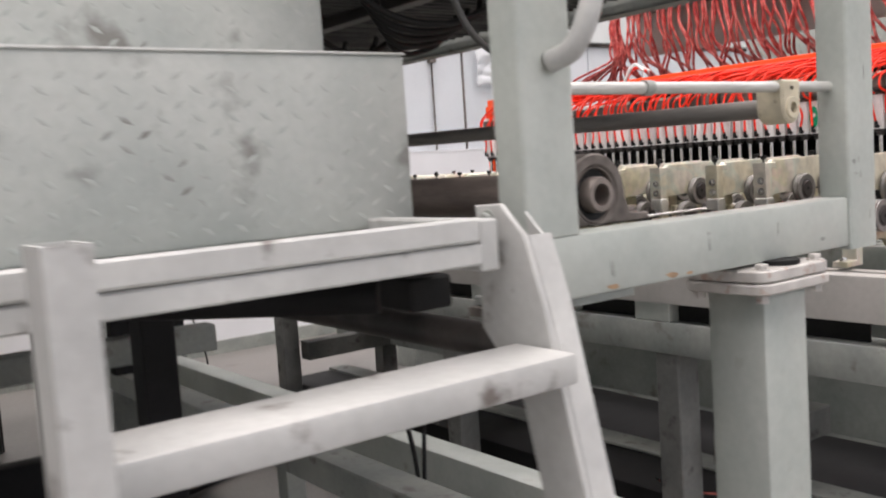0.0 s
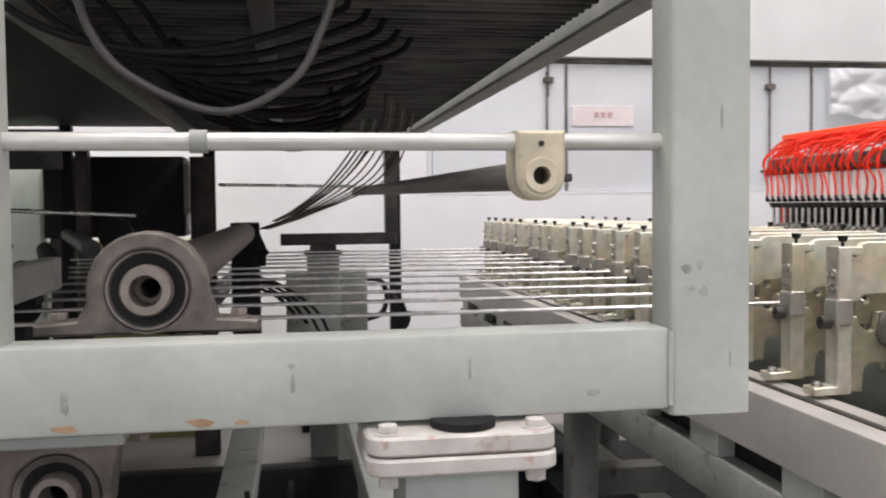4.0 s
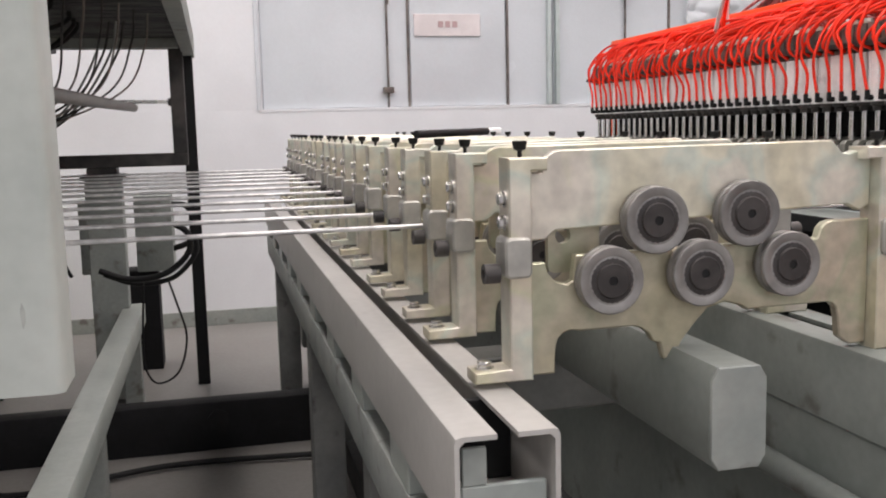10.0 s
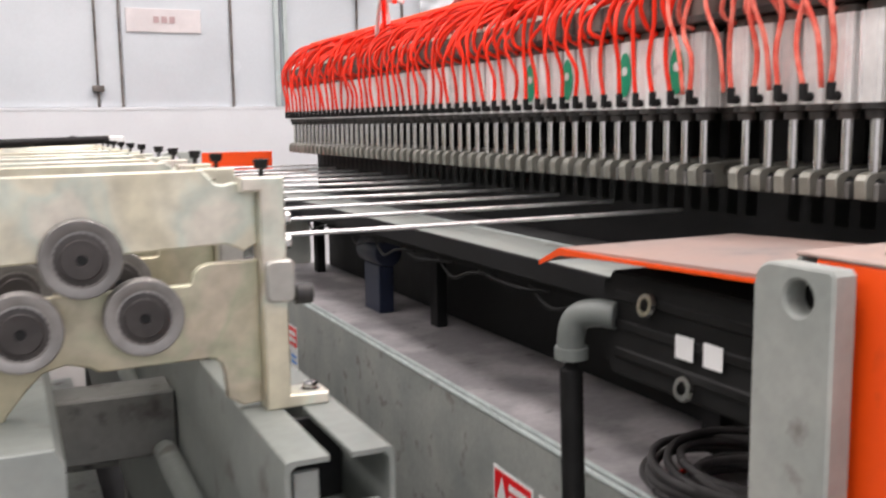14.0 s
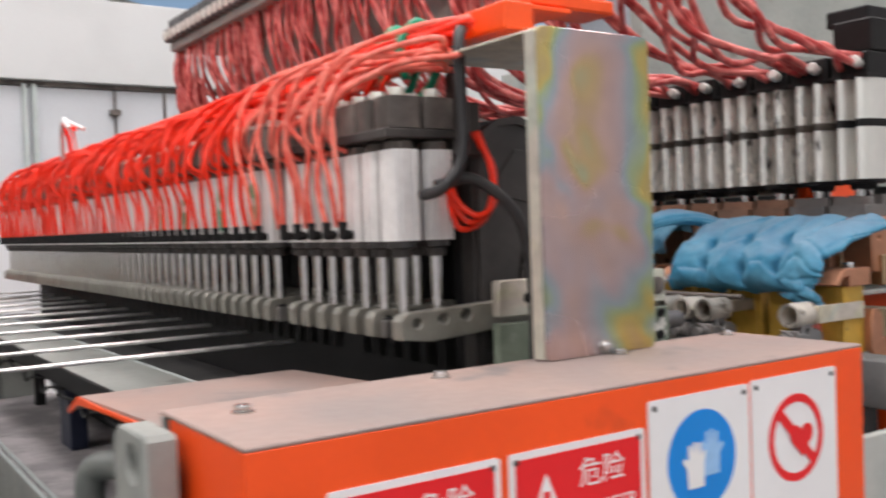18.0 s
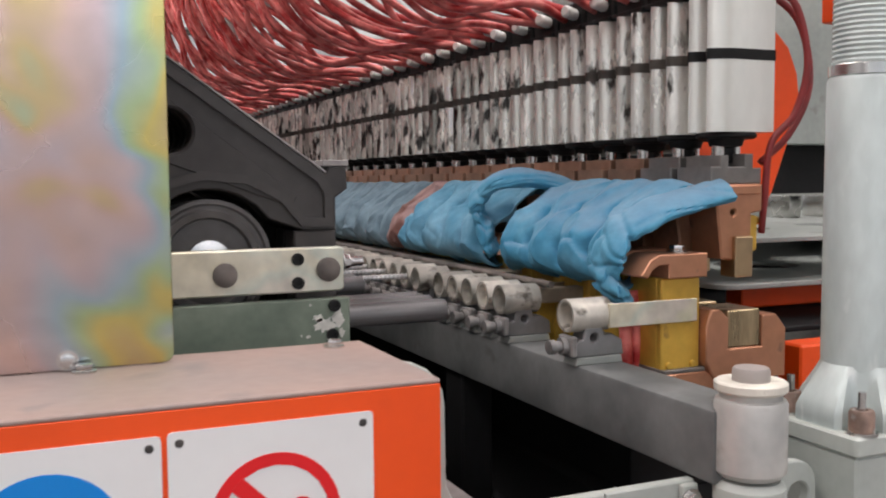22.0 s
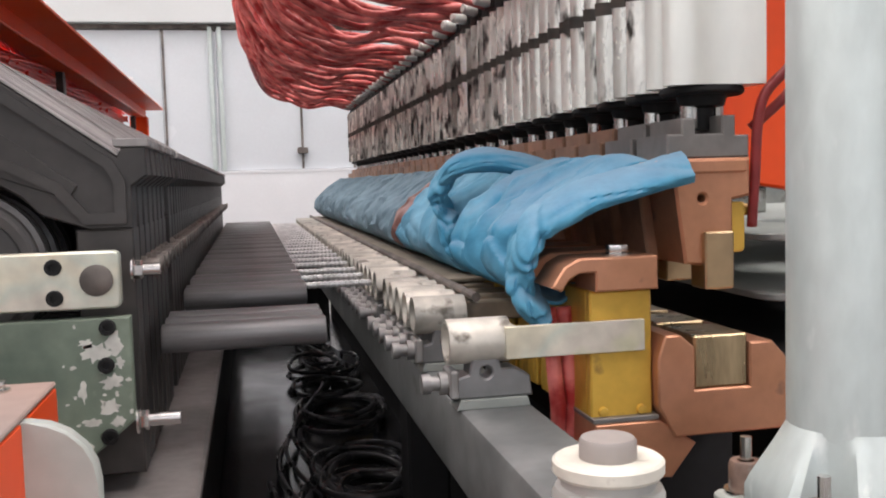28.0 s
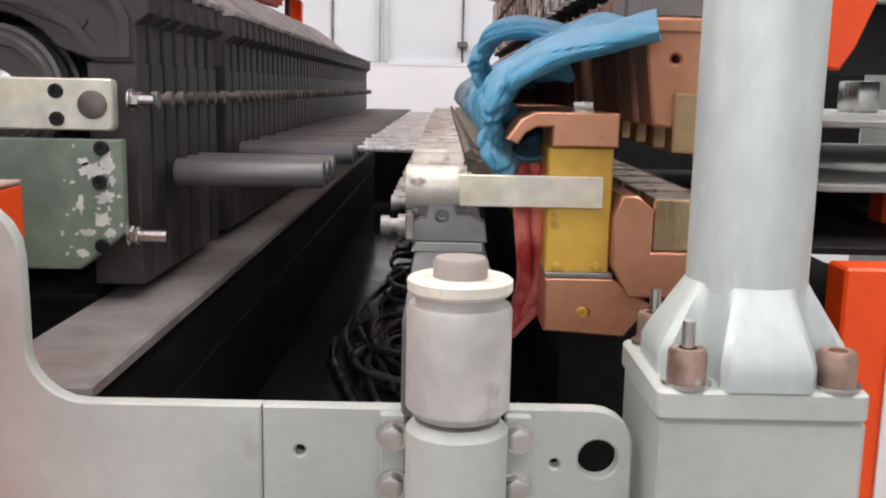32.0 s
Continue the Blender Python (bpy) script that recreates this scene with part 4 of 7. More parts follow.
def straightener(y):
    s = thing("wire_straightener", 2.68, y, 0.955, "yellow-zinc plated wire straightener with five grooved rollers", "wire straightener", "bank of wire straighteners")
    upper = [(2.415, 1.222), (2.436, 1.222)] + arc(2.462, 1.224, 0.026, 180, 90, 4) + [(2.862, 1.252)] + arc(2.887, 1.258, 0.025, 250, 300, 2) + [
        (2.925, 1.230), (2.925, 1.160), (2.908, 1.152), (2.888, 1.162), (2.455, 1.146), (2.440, 1.134), (2.415, 1.134)]
    part("upper_plate", plate(upper, [], 0.016, facing(y), 0.002), ZINC, s)
    lower = [(2.415, 1.104), (2.438, 1.104)] + arc(2.470, 1.104, 0.030, 180, 270, 3) + [(2.478, 1.078), (2.482, 1.112), (2.842, 1.116)] + arc(2.866, 1.118, 0.022, 180, 90, 3) + [
        (2.925, 1.140), (2.925, 0.962), (2.900, 0.960), (2.882, 0.972), (2.879, 1.000)] + arc(2.860, 1.006, 0.018, 0, 90, 3) + [
        (2.735, 1.022)] + arc(2.700, 0.985, 0.050, 60, 150, 3) + [(2.636, 0.985), (2.624, 0.962), (2.610, 0.962), (2.604, 0.985)] + arc(2.560, 0.975, 0.036, 20, 85, 3) + [
        (2.488, 1.010)] + arc(2.476, 0.990, 0.022, 90, 180, 3) + [(2.452, 0.955), (2.415, 0.955)]
    part("lower_plate", plate(lower, [], 0.016, facing(y), 0.002), ZINCO, s)
    part("back_plate", plate(rounded(2.455, 2.528, 1.085, 1.185, 0.008, 2), [(2.476, 1.135, 0.011)], 0.012, facing(y + 0.03)), ZINCO, s, "olive-tinted zinc back plate")
    ring = finish("roller", turned([(0.022, 0.0), (0.0325, 0.001), (0.034, 0.0), (0.0435, 0.0), (0.045, 0.002), (0.045, 0.007), (0.041, 0.011), (0.045, 0.016), (0.045, 0.022), (0.02, 0.023), (0.022, 0.0)], (0, 0, 0), (0, 1, 0), 30), RING)
    hub = finish("hub", turned([(0.0062, -0.003), (0.022, -0.003), (0.0235, -0.001), (0.0235, 0.0), (0.0320, 0.001), (0.0330, 0.006), (0.0, 0.006), (0.0, 0.0), (0.0062, 0.0), (0.0062, -0.003)], (0, 0, 0), (0, 1, 0), 24), HUB)
    # Black disc set in the shallow hub recess, for the dark of a hole.
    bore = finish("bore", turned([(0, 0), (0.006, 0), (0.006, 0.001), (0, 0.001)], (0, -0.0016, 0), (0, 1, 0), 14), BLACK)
    axle = finish("axle", rod((0, 0.02, 0), (0, 0.05, 0), 0.012, n=12), STEEL)
    for x, z in ((2.587, 1.155), (2.722, 1.158), (2.523, 1.079), (2.655, 1.081), (2.786, 1.086)):
        r = shared("roller", ring, s, (x - 2.68, -0.026, z - 0.955), "grey steel roller")
        shared("hub", hub, r, (0, 0, 0), "dark hub with a centre hole")
        shared("bore", bore, r, (0, 0, 0), "black disc for the dark of the centre hole")
        shared("axle", axle, r)
    for x, side in ((2.415, -1), (2.925, 1)):
        o = [(x, 0.955), (x, 1.225), (x - side * 0.022, 1.225), (x - side * 0.022, 1.242), (x + side * 0.030, 1.242), (x + side * 0.030, 0.972), (x + side * 0.078, 0.970), (x + side * 0.078, 0.955)]
        part("bracket", plate(o[::-side], [], 0.044, facing(y - 0.022), 0.002), ZINC, s, "cast silver end bracket with a foot")
        cx = x + side * 0.020
        part("clamp", plate(rounded(cx - 0.018, cx + 0.018, 1.090, 1.142, 0.008, 3), [], 0.046, facing(y - 0.030), 0.003), CLAMP, s, "dull silver clamp block")
        part("guide_bush", turned([(0.006, 0), (0.013, 0), (0.013, 0.02), (0.006, 0.02), (0.006, 0)], (cx + side * 0.022 - (0.0 if side > 0 else 0.02), y - 0.012, 1.096), (1, 0, 0), 16), CAST, s)
        t = part("thumb_screw", turned([(0.003, 0), (0.003, 0.008), (0.008, 0.010), (0.010, 0.020), (0.009, 0.021), (0, 0.021)], (x + side * 0.008, y, 1.242), (0, 0, 1), 12), BLACK, s, "black thumb screw")
        part("foot_bolt", hexbolt(x + side * 0.060, y, 0.970, (0, 0, 1), 0.0095, 0.008), STEEL, s, "bright hexagon bolt")
        b = bmesh.new()
        hexbolt(x + side * 0.030, y - 0.005, 1.19, (side, 0, 0), 0.008, 0.008, True, b)
        hexbolt(x + side * 0.030, y - 0.005, 1.16, (side, 0, 0), 0.008, 0.008, True, b)
        part("side_bolts", b, STEEL, s, "pair of bright bolts")
    return s


unit = straightener(SY)
for y in (1.64, 1.81, 2.03, 2.21, 2.47, 2.68, 2.89, 3.08, 3.24, 3.40, 3.65, 3.80, 3.95, 4.22, 4.40, 4.55, 4.75, 4.92):
    copy_thing(unit, pose(2.68, y, 0.955))


WEBG = material("dull_green_grey_paint", (0.165, 0.185, 0.172), 0.5, vary=0.13, scale=5, second=(0.21, 0.225, 0.208), amount=1.2, stain=(0.11, 0.105, 0.095), stain_at=0.64)


def slotted_channel(name, x0, x1, y0, y1, z0, z1, paint, tall=False):
    """A lipped channel open along the top, on cross pieces and legs."""
    c = thing(name, (x0 + x1) / 2, y0, 0, "light grey lipped steel channel with a slot along its top", "channel", "channels under the straighteners")
    w, lip = 0.006, (x1 - x0) * 0.40
    o = [(x0 + lip, z1), (x0 + 0.008, z1), (x0 + 0.002, z1 - 0.002), (x0, z1 - 0.008), (x0, z0), (x1, z0), (x1, z1 - 0.008), (x1 - 0.002, z1 - 0.002), (x1 - 0.008, z1), (x1 - lip, z1),
         (x1 - lip, z1 - w), (x1 - 0.012, z1 - w), (x1 - w, z1 - 0.012), (x1 - w, z0 + w), (x0 + w, z0 + w), (x0 + w, z1 - 0.012), (x0 + 0.012, z1 - w), (x0 + lip, z1 - w)]
    part("channel", plate(o, [], y1 - y0, facing(y0)), paint, c)
    part("end_insert", box(x0 + 0.010, x1 - 0.012, y0 + 0.012, y0 + 0.02, z0 - 0.02, z1 - 0.062, 0.002), GREYM, c)
    # Black sheet across the channel stands for the shade inside it.
    part("inner_stop", box(x0 + 0.008, x1 - 0.008, y0 + 0.16, y0 + 0.17, z0 + 0.008, z1 - 0.008, 0.001), BLACK, c, "black sheet painting the shade inside the channel")
    part("tab", box(x0 + 0.012, x0 + 0.040, y0 + 0.012, y0 + 0.02, z1 - 0.0615, z1 - 0.018, 0.001), GREYD, c)
    if tall:
        part("web_plate", box(x0 + 0.003, x1 - 0.003, y0 + 0.004, y1, 0.30, z0 - 0.001, 0.004), paint, c, "tall box plate under the channel")
        part("side_tube", rod((x0 - 0.022, y0 + 0.02, 0.735), (x0 - 0.022, y1, 0.735), 0.021, n=18), paint, c, "round tube along the plate")
    else:
        part("lower_beam", box(x0 + 0.004, x1 - 0.004, y0 - 0.30, y1, z0 - 0.16, z0 - 0.06, 0.005), GREYD, c)
        part("stub", box(x0 + 0.012, x1 - 0.014, y0 - 0.01, y0 + 0.012, z0 - 0.06, z0 - 0.001, 0.003), GREY, c)
        # Black strip behind the spacers gives the slots their shade.
        part("slot_back", box(x0 + 0.05, x0 + 0.06, y0 + 0.1, y1, z0 - 0.06, z0, 0.0), BLACK, c, "black strip painting the shade in the slots")
        k = y0 + 0.3
        while k < y1:
            part("spacer", box(x0 + 0.006, x1 - 0.006, k, k + 0.14, z0 - 0.06, z0, 0.002), GREY, c)
            k += 0.42
    for y in (y0 + 0.015 if tall else y0 + 0.70, (y0 + y1) / 2 - 0.1, y1 - 0.5):
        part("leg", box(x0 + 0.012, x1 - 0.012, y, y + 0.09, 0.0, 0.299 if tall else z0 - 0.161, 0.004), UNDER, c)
        part("foot_plate", box(x0 - 0.03, x1 + 0.03, y - 0.03, y + 0.12, 0, 0.012, 0.002), GREYD, c)
    return c


slotted_channel("support_channel", 2.265, 2.388, 1.180, 5.05, 0.825, 0.947, CHAN)
slotted_channel("support_channel", 2.895, 3.018, 1.165, 5.05, 0.835, 0.955, WEBG, True)
cross = thing("centre_beam", 2.65, 1.25, 0.85, "blue-grey box beam with chamfered edges under the straighteners", "beam")
o = [(2.622, 0.846), (2.678, 0.846), (2.688, 0.862), (2.688, 0.962), (2.678, 0.978), (2.622, 0.978), (2.612, 0.962), (2.612, 0.862)]
# Sides take a darker paint for their shade; the lit end is paler.
part("beam", plate(o, [], 3.7, facing(1.252), 0.002), WEBG, cross)
part("end_plate", plate(o, [], 0.006, facing(1.2455), 0.001), GREYD, cross, "paler plate for the lit end of the beam")
for y in (1.9, 3.4, 4.6):
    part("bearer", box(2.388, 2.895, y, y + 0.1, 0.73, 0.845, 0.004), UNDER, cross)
tie = thing("base_ties", 2.65, 3, 0, "grey lower cross members between the channel legs", "frame")
for y in (1.75, 3.1, 4.45):
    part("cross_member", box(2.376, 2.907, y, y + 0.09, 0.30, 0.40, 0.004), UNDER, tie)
duct = thing("floor_duct", 2.6, 1.3, 0, "dark cable duct with a pale lid edge on the floor", "duct")
# The black body also stands for the shadow on the floor here.
part("body", box(2.45, 2.86, 1.30, 4.9, 0.0, 0.12, 0.006), DARK, duct)
part("lid_edge", box(2.74, 2.86, 1.32, 4.9, 0.121, 0.135, 0.003), GREYD, duct)
# Added black plate: paints deep shade over the floor behind the channel.
part("floor_plate", box(2.868, 3.672, 1.10, 4.9, 0.0, 0.02, 0.003), DARK, duct, "black plate painting the deep shade on the floor")

# steel wires running through the bank to the feeders
wires_y = (1.975, 2.25, 2.51, 2.77, 3.05, 3.335, 3.62, 3.90, 4.19, 4.50, 4.85)
plain_wire = finish("steel_wire", rod((0, 0, 0), (4.2, 0, 0), 0.0046, n=10), WIRE)
for k, y in enumerate(wires_y):
    w = tagged(new("steel_wire", plain_wire), "bright drawn steel wire stretched through the rollers", "wire", "steel wires")
    w.location = (0.35 + 0.05 * (k % 3), y, 1.096)
# one spare lever lying on top of the bank
lever = thing("lever_bar", 2.6, 3.6, 1.25, "black lever bar lying on the straighteners", "bar")
part("bar", rod((2.62, 3.0, 1.262), (2.95, 3.35, 1.264), 0.012, n=12, bevel=0.002), BLACK, lever)
part("head", box(2.94, 2.99, 3.33, 3.39, 1.252, 1.275, 0.004), ALU, lever)
# ---- wire feeding bank: pneumatic cylinders, levers, cast arms ----
CONDUIT_BLACK = material("dusty_black_pipe", (0.03, 0.03, 0.031), 0.45, vary=0.15)
NY, Y0, PITCH = 59, 1.272, 0.0588


def profile_body(w, h):
    """An extruded cylinder body with rounded flutes, standing on z = 0."""
    o = []
    e = w / 2
    for sx, sy in ((1, 1), (-1, 1), (-1, -1), (1, -1)):
        c = [(e, e * 0.42), (e * 0.86, e * 0.5), (e * 0.86, e * 0.62), (e, e * 0.7), (e * 0.97, e * 0.92), (e * 0.92, e * 0.97), (e * 0.7, e), (e * 0.62, e * 0.86), (e * 0.5, e * 0.86), (e * 0.42, e)]
        c = [(sx * a, sy * b) for a, b in c]
        o += c if sx * sy > 0 else c[::-1]
    bm = bmesh.new()
    return plate(o, [], h, Matrix(), 0, bm)


body_me = finish("body", profile_body(0.047, 0.145), ALU)
cap_me = finish("end_cap", turned([(0.0, 0.0), (0.023, 0.0), (0.024, 0.012), (0.017, 0.016), (0.015, 0.032), (0.0, 0.034)], (0, 0, 0), (0, 0, 1), 16), CASTB)
gland_me = finish("gland", turned([(0.0, 0.0), (0.024, 0.0), (0.025, -0.010), (0.018, -0.013), (0.017, -0.026), (0.0, -0.027)], (0, 0, 0), (0, 0, 1), 16), CAST)
rod_me = finish("piston_rod", rod((0, 0, -0.026), (0, 0, -0.155), 0.0092, n=14), ROD)
collar_me = finish("rod_collar", turned([(0.0, -0.155), (0.0165, -0.155), (0.0165, -0.128), (0.0125, -0.124), (0.0, -0.124)], (0, 0, 0), (0, 0, 1), 14), DARK)
fitting_bm = bmesh.new()
rod((0, 0, 0), (-0.018, 0, 0), 0.008, n=10, bm=fitting_bm)
rod((-0.016, 0, -0.006), (-0.016, 0, 0.022), 0.0075, n=10, bm=fitting_bm)
fitting_me = finish("fitting", fitting_bm, BLACK)
nut_bm = hexbolt(0, 0, 0, (0, 0, 1), 0.013, 0.014, True)
nut_me = finish("top_nut", nut_bm, material("pale_zinc_nut", (0.68, 0.67, 0.6), 0.35, 0.5))
bm = plate(rounded(-0.030, 0.030, -0.026, 0.026, 0.008, 2), [], 0.050, Matrix())
mount_me = finish("top_mount", bm, CASTB)
PALE = material("dusty_salmon_hose", (0.88, 0.12, 0.08), 0.36, vary=0.1, scale=30, second=(0.88, 0.24, 0.18), each=0.12)
rng = random.Random(4)
for i in range(NY):
    y = Y0 + PITCH * i
    if i in (7,):
        continue
    for row, x in enumerate((3.925, 3.990)):
        c = thing("pneumatic_cylinder", x, y, 1.326, "slim silver pneumatic cylinder with a chrome rod and red air hose", "pneumatic cylinder", "cylinders of the feeding bank")
        shared("body", body_me, c)
        shared("gland", gland_me, c, (0, 0, 0.0), "black rod gland")
        if row == 0 or i < 4:
            shared("piston_rod", rod_me, c, (0, 0, 0), "polished chrome rod")
        if row == 0 or i < 4:
            shared("rod_collar", collar_me, c, (0, 0, 0), "black rod collar")
        shared("end_cap", cap_me, c, (0, 0, 0.145), "dark end cap")
        shared("top_mount", mount_me, c, (0, 0, 0.178), "dark grey mounting block")
        shared("top_nut", nut_me, c, (0, 0, 0.228), "pale zinc nut")
        if row == 0 and i > 1:
            shared("fitting", fitting_me, c, (-0.025, 0, 0.012), "black elbow fitting")
            j = lambda s: rng.uniform(-s, s)
            near = i < 10
            lift = 0.0 if not near else 0.01
            # lower port: up the front of the body, over and along the bank
            p = [(3.884, y, 1.352), (3.880 + j(0.006), y + j(0.012), 1.42), (3.872 + j(0.010), y + 0.004 + j(0.016), 1.49 + j(0.01)), (3.885 + j(0.014), y - 0.015 + j(0.02), 1.555 + j(0.016)),
                 (3.935 + j(0.015), y - 0.075 + j(0.03), 1.60 + j(0.02) + lift), (3.985 + j(0.02), y - 0.19 + j(0.04), 1.612 + j(0.018) + lift), (4.04 + j(0.02), max(1.28, y - 0.42 + j(0.08)), 1.625 + j(0.02))]
            p = [(a - 3.925, b - y, z - 1.326) for a, b, z in p]
            hs = hose_mesh("air_hose", [smooth_path(p, 5)], 0.0053, PALE if i < 9 else RED, 6)
            shared("air_hose", hs, c, (0, 0, 0), "bright red air hose")
            # upper port
            p = [(3.905, y + 0.015, 1.478), (3.872 + j(0.01), y + 0.018 + j(0.01), 1.50), (3.868 + j(0.012), y + 0.010 + j(0.02), 1.55), (3.905 + j(0.015), y - 0.03 + j(0.03), 1.61 + j(0.02)),
                 (3.955 + j(0.02), y - 0.13 + j(0.04), 1.64 + j(0.02)), (4.02 + j(0.02), max(1.28, y - 0.34 + j(0.06)), 1.648 + j(0.02))]
            p = [(a - 3.925, b - y, z - 1.326) for a, b, z in p]
            hs = hose_mesh("air_hose", [smooth_path(p, 5)], 0.0053, PALE if i < 9 else RED, 6)
            shared("air_hose", hs, c, (0, 0, 0), "bright red air hose")
            if near and i % 2 == 0:
                p = [(3.884, y + 0.02, 1.352), (3.870, y + 0.02, 1.44), (3.862, y + 0.05 + j(0.01), 1.53), (3.895, y + 0.03, 1.63), (3.97, y - 0.09, 1.672), (4.06, max(1.25, y - 0.30), 1.69)]
                p = [(a - 3.925, b - y, z - 1.326) for a, b, z in p]
                hs = hose_mesh("air_hose", [smooth_path(p, 5)], 0.0050, PALE, 6)
                shared("air_hose", hs, c, (0, 0, 0), "dusty salmon air hose")
        if row == 1 and i > 2:
            p = [(3.99, y, 1.50), (3.985, y - 0.02, 1.58), (3.99 + rng.uniform(-0.03, 0.03), y - 0.10, 1.655), (4.02, y - 0.25, 1.67), (4.06, max(1.28, y - 0.5), 1.665)]
            p = [(a - 3.99, b - y, z - 1.326) for a, b, z in p]
            hs = hose_mesh("air_hose", [smooth_path(p, 5)], 0.0056, RED, 6)
            shared("air_hose", hs, c, (0, 0, 0), "bright red air hose")

# feed arms: cast plate, lever and pulley for each cylinder pair
arm_o = [(4.06, 1.10), (4.06, 1.50)] + arc(4.16, 1.495, 0.038, 130, 60, 4) + [(4.215, 1.518), (4.442, 1.356), (4.447, 1.366), (4.472, 1.366), (4.474, 1.335), (4.456, 1.322), (4.456, 1.276), (4.410, 1.276)] + arc(4.278, 1.236, 0.100, 35, 160, 8) + [(4.17, 1.10)]
arm_hole = (4.228, 1.413, 0.030)
lever_o = [(3.895, 1.172)] + arc(3.91, 1.196, 0.018, 200, 90, 3) + [(4.20, 1.226), (4.20, 1.182), (3.95, 1.165)]
post_o = [(4.395, 1.00), (4.456, 1.00), (4.456, 1.276), (4.395, 1.276)]
ARM = material("dusty_cast_iron", (0.038, 0.036, 0.035), 0.55, 0.2, vary=0.2, scale=7, second=(0.066, 0.061, 0.058), amount=1.3, each=0.2)
arm_me = finish("cast_arm", merge(plate(arm_o, [arm_hole], 0.038, facing(0), 0.002), plate([(4.09, 1.40), (4.20, 1.38), (4.39, 1.31), (4.40, 1.325), (4.21, 1.47), (4.15, 1.475)], [(4.228, 1.413, 0.033)], 0.004, facing(-0.003), 0.001)), ARM)
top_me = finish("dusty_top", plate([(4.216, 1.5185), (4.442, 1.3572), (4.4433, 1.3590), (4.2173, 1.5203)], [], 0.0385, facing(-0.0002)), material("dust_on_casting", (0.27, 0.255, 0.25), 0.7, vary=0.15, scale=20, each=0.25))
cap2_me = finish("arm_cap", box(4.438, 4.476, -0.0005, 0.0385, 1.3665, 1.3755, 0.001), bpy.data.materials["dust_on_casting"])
rim_me = finish("cast_rim", rim([(4.068, 1.12), (4.068, 1.495), (4.11, 1.525), (4.16, 1.530), (4.212, 1.512), (4.438, 1.352), (4.450, 1.330), (4.450, 1.282), (4.405, 1.282), (4.375, 1.318), (4.33, 1.342), (4.27, 1.348), (4.21, 1.332), (4.175, 1.30), (4.165, 1.25), (4.165, 1.12)], 0.012, 0.007, facing(-0.0065)), ARM)
lever_me = finish("lever", plate(lever_o, [(3.925, 1.196, 0.008), (3.975, 1.200, 0.009), (4.02, 1.203, 0.010)], 0.024, facing(0), 0.002), material("worn_zinc_lever", (0.28, 0.275, 0.24), 0.42, 0.6, vary=0.15, scale=12))
clevis_me = finish("clevis", box(-0.014, 0.014, -0.018, 0.018, 0, 0.030, 0.003), material("grey_clevis", (0.20, 0.195, 0.185), 0.45, 0.5))
finger_me = finish("guide_finger", rod((4.47, 0, 1.134), (4.672, 0, 1.134), 0.0185, n=18, bevel=0.003), material("brushed_dark_steel", (0.17, 0.165, 0.165), 0.42, 0.35, vary=0.15, scale=25, streak=(0.2, 4, 4)))
post_me = finish("arm_post", plate(post_o, [], 0.050, facing(0), 0.002), CAST)
pin_me = finish("pivot_pin", turned([(0.0, 0), (0.009, 0), (0.009, 0.006), (0.006, 0.006), (0.006, 0.018), (0.010, 0.018), (0.010, 0.026), (0.0, 0.026)], (4.456, 0, 1.232), (1, 0, 0), 12), CASTB)
pulley_me = finish("pulley", turned([(0.012, 0.004), (0.030, 0.004), (0.032, 0.008), (0.058, 0.008), (0.061, 0.001), (0.070, 0.0), (0.073, 0.003), (0.077, 0.003), (0.080, 0.0), (0.086, 0.002), (0.086, 0.012), (0.073, 0.020), (0.085, 0.028), (0.085, 0.036), (0.012, 0.036), (0.012, 0.004)], (4.278, 0.02, 1.236), (0, 1, 0), 36), material("worn_black_pulley", (0.085, 0.08, 0.078), 0.32, vary=0.2, scale=14))
hub2_me = finish("pulley_hub", turned([(0, -0.004), (0.016, -0.004), (0.018, 0.0), (0.03, 0.002), (0.03, 0.004), (0, 0.004)], (4.278, 0.02, 1.236), (0, 1, 0), 20), STEEL)
for i in range(NY):
    y = Y0 + PITCH * i
    if i == 7:
        continue
    a = thing("wire_feeder", 0, y - 0.01, 0, "dark cast wire feeding arm with lever", "wire feeder", "row of wire feeders")
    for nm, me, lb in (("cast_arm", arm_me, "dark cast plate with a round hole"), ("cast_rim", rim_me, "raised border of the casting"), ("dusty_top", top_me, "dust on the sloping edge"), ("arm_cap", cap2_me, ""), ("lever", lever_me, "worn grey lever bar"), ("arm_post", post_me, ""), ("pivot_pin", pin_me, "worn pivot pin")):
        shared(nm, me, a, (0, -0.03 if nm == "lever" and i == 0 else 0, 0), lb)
    shared("clevis", clevis_me, a, (3.925, 0.01, 1.168))
    if i % 4 in (0, 2) or i < 2:
        p = shared("pulley", pulley_me, a, (0, -0.015, 0), "black rubber-rimmed pulley")
        shared("pulley_hub", hub2_me, p)
    if i in (1, 2, 3) or (i >= 8 and i % 3 != 1):
        shared("guide_finger", finger_me, a, (0, 0.05, 0), "dark round guide finger")

# beams of the feeder: cross bars, side rails, orange top beam
feeder = thing("machine_stand", 4.25, 2.9, 0, "dark steel frame carrying the feeding arms", "machine frame")
part("top_beam", box(4.02, 4.075, 1.25, 4.78, 1.46, 1.55, 0.004), CAST, feeder)
part("cylinder_beam", box(3.885, 4.03, 1.245, 4.76, 1.488, 1.503, 0.002), CAST, feeder)
part("rear_wall", box(4.06, 4.10, 1.3, 4.78, 0.9, 1.40, 0.003), DARK, feeder)
part("arm_shaft", rod((4.278, 1.2, 1.236), (4.278, 4.8, 1.236), 0.012, n=16), STEEL, feeder)
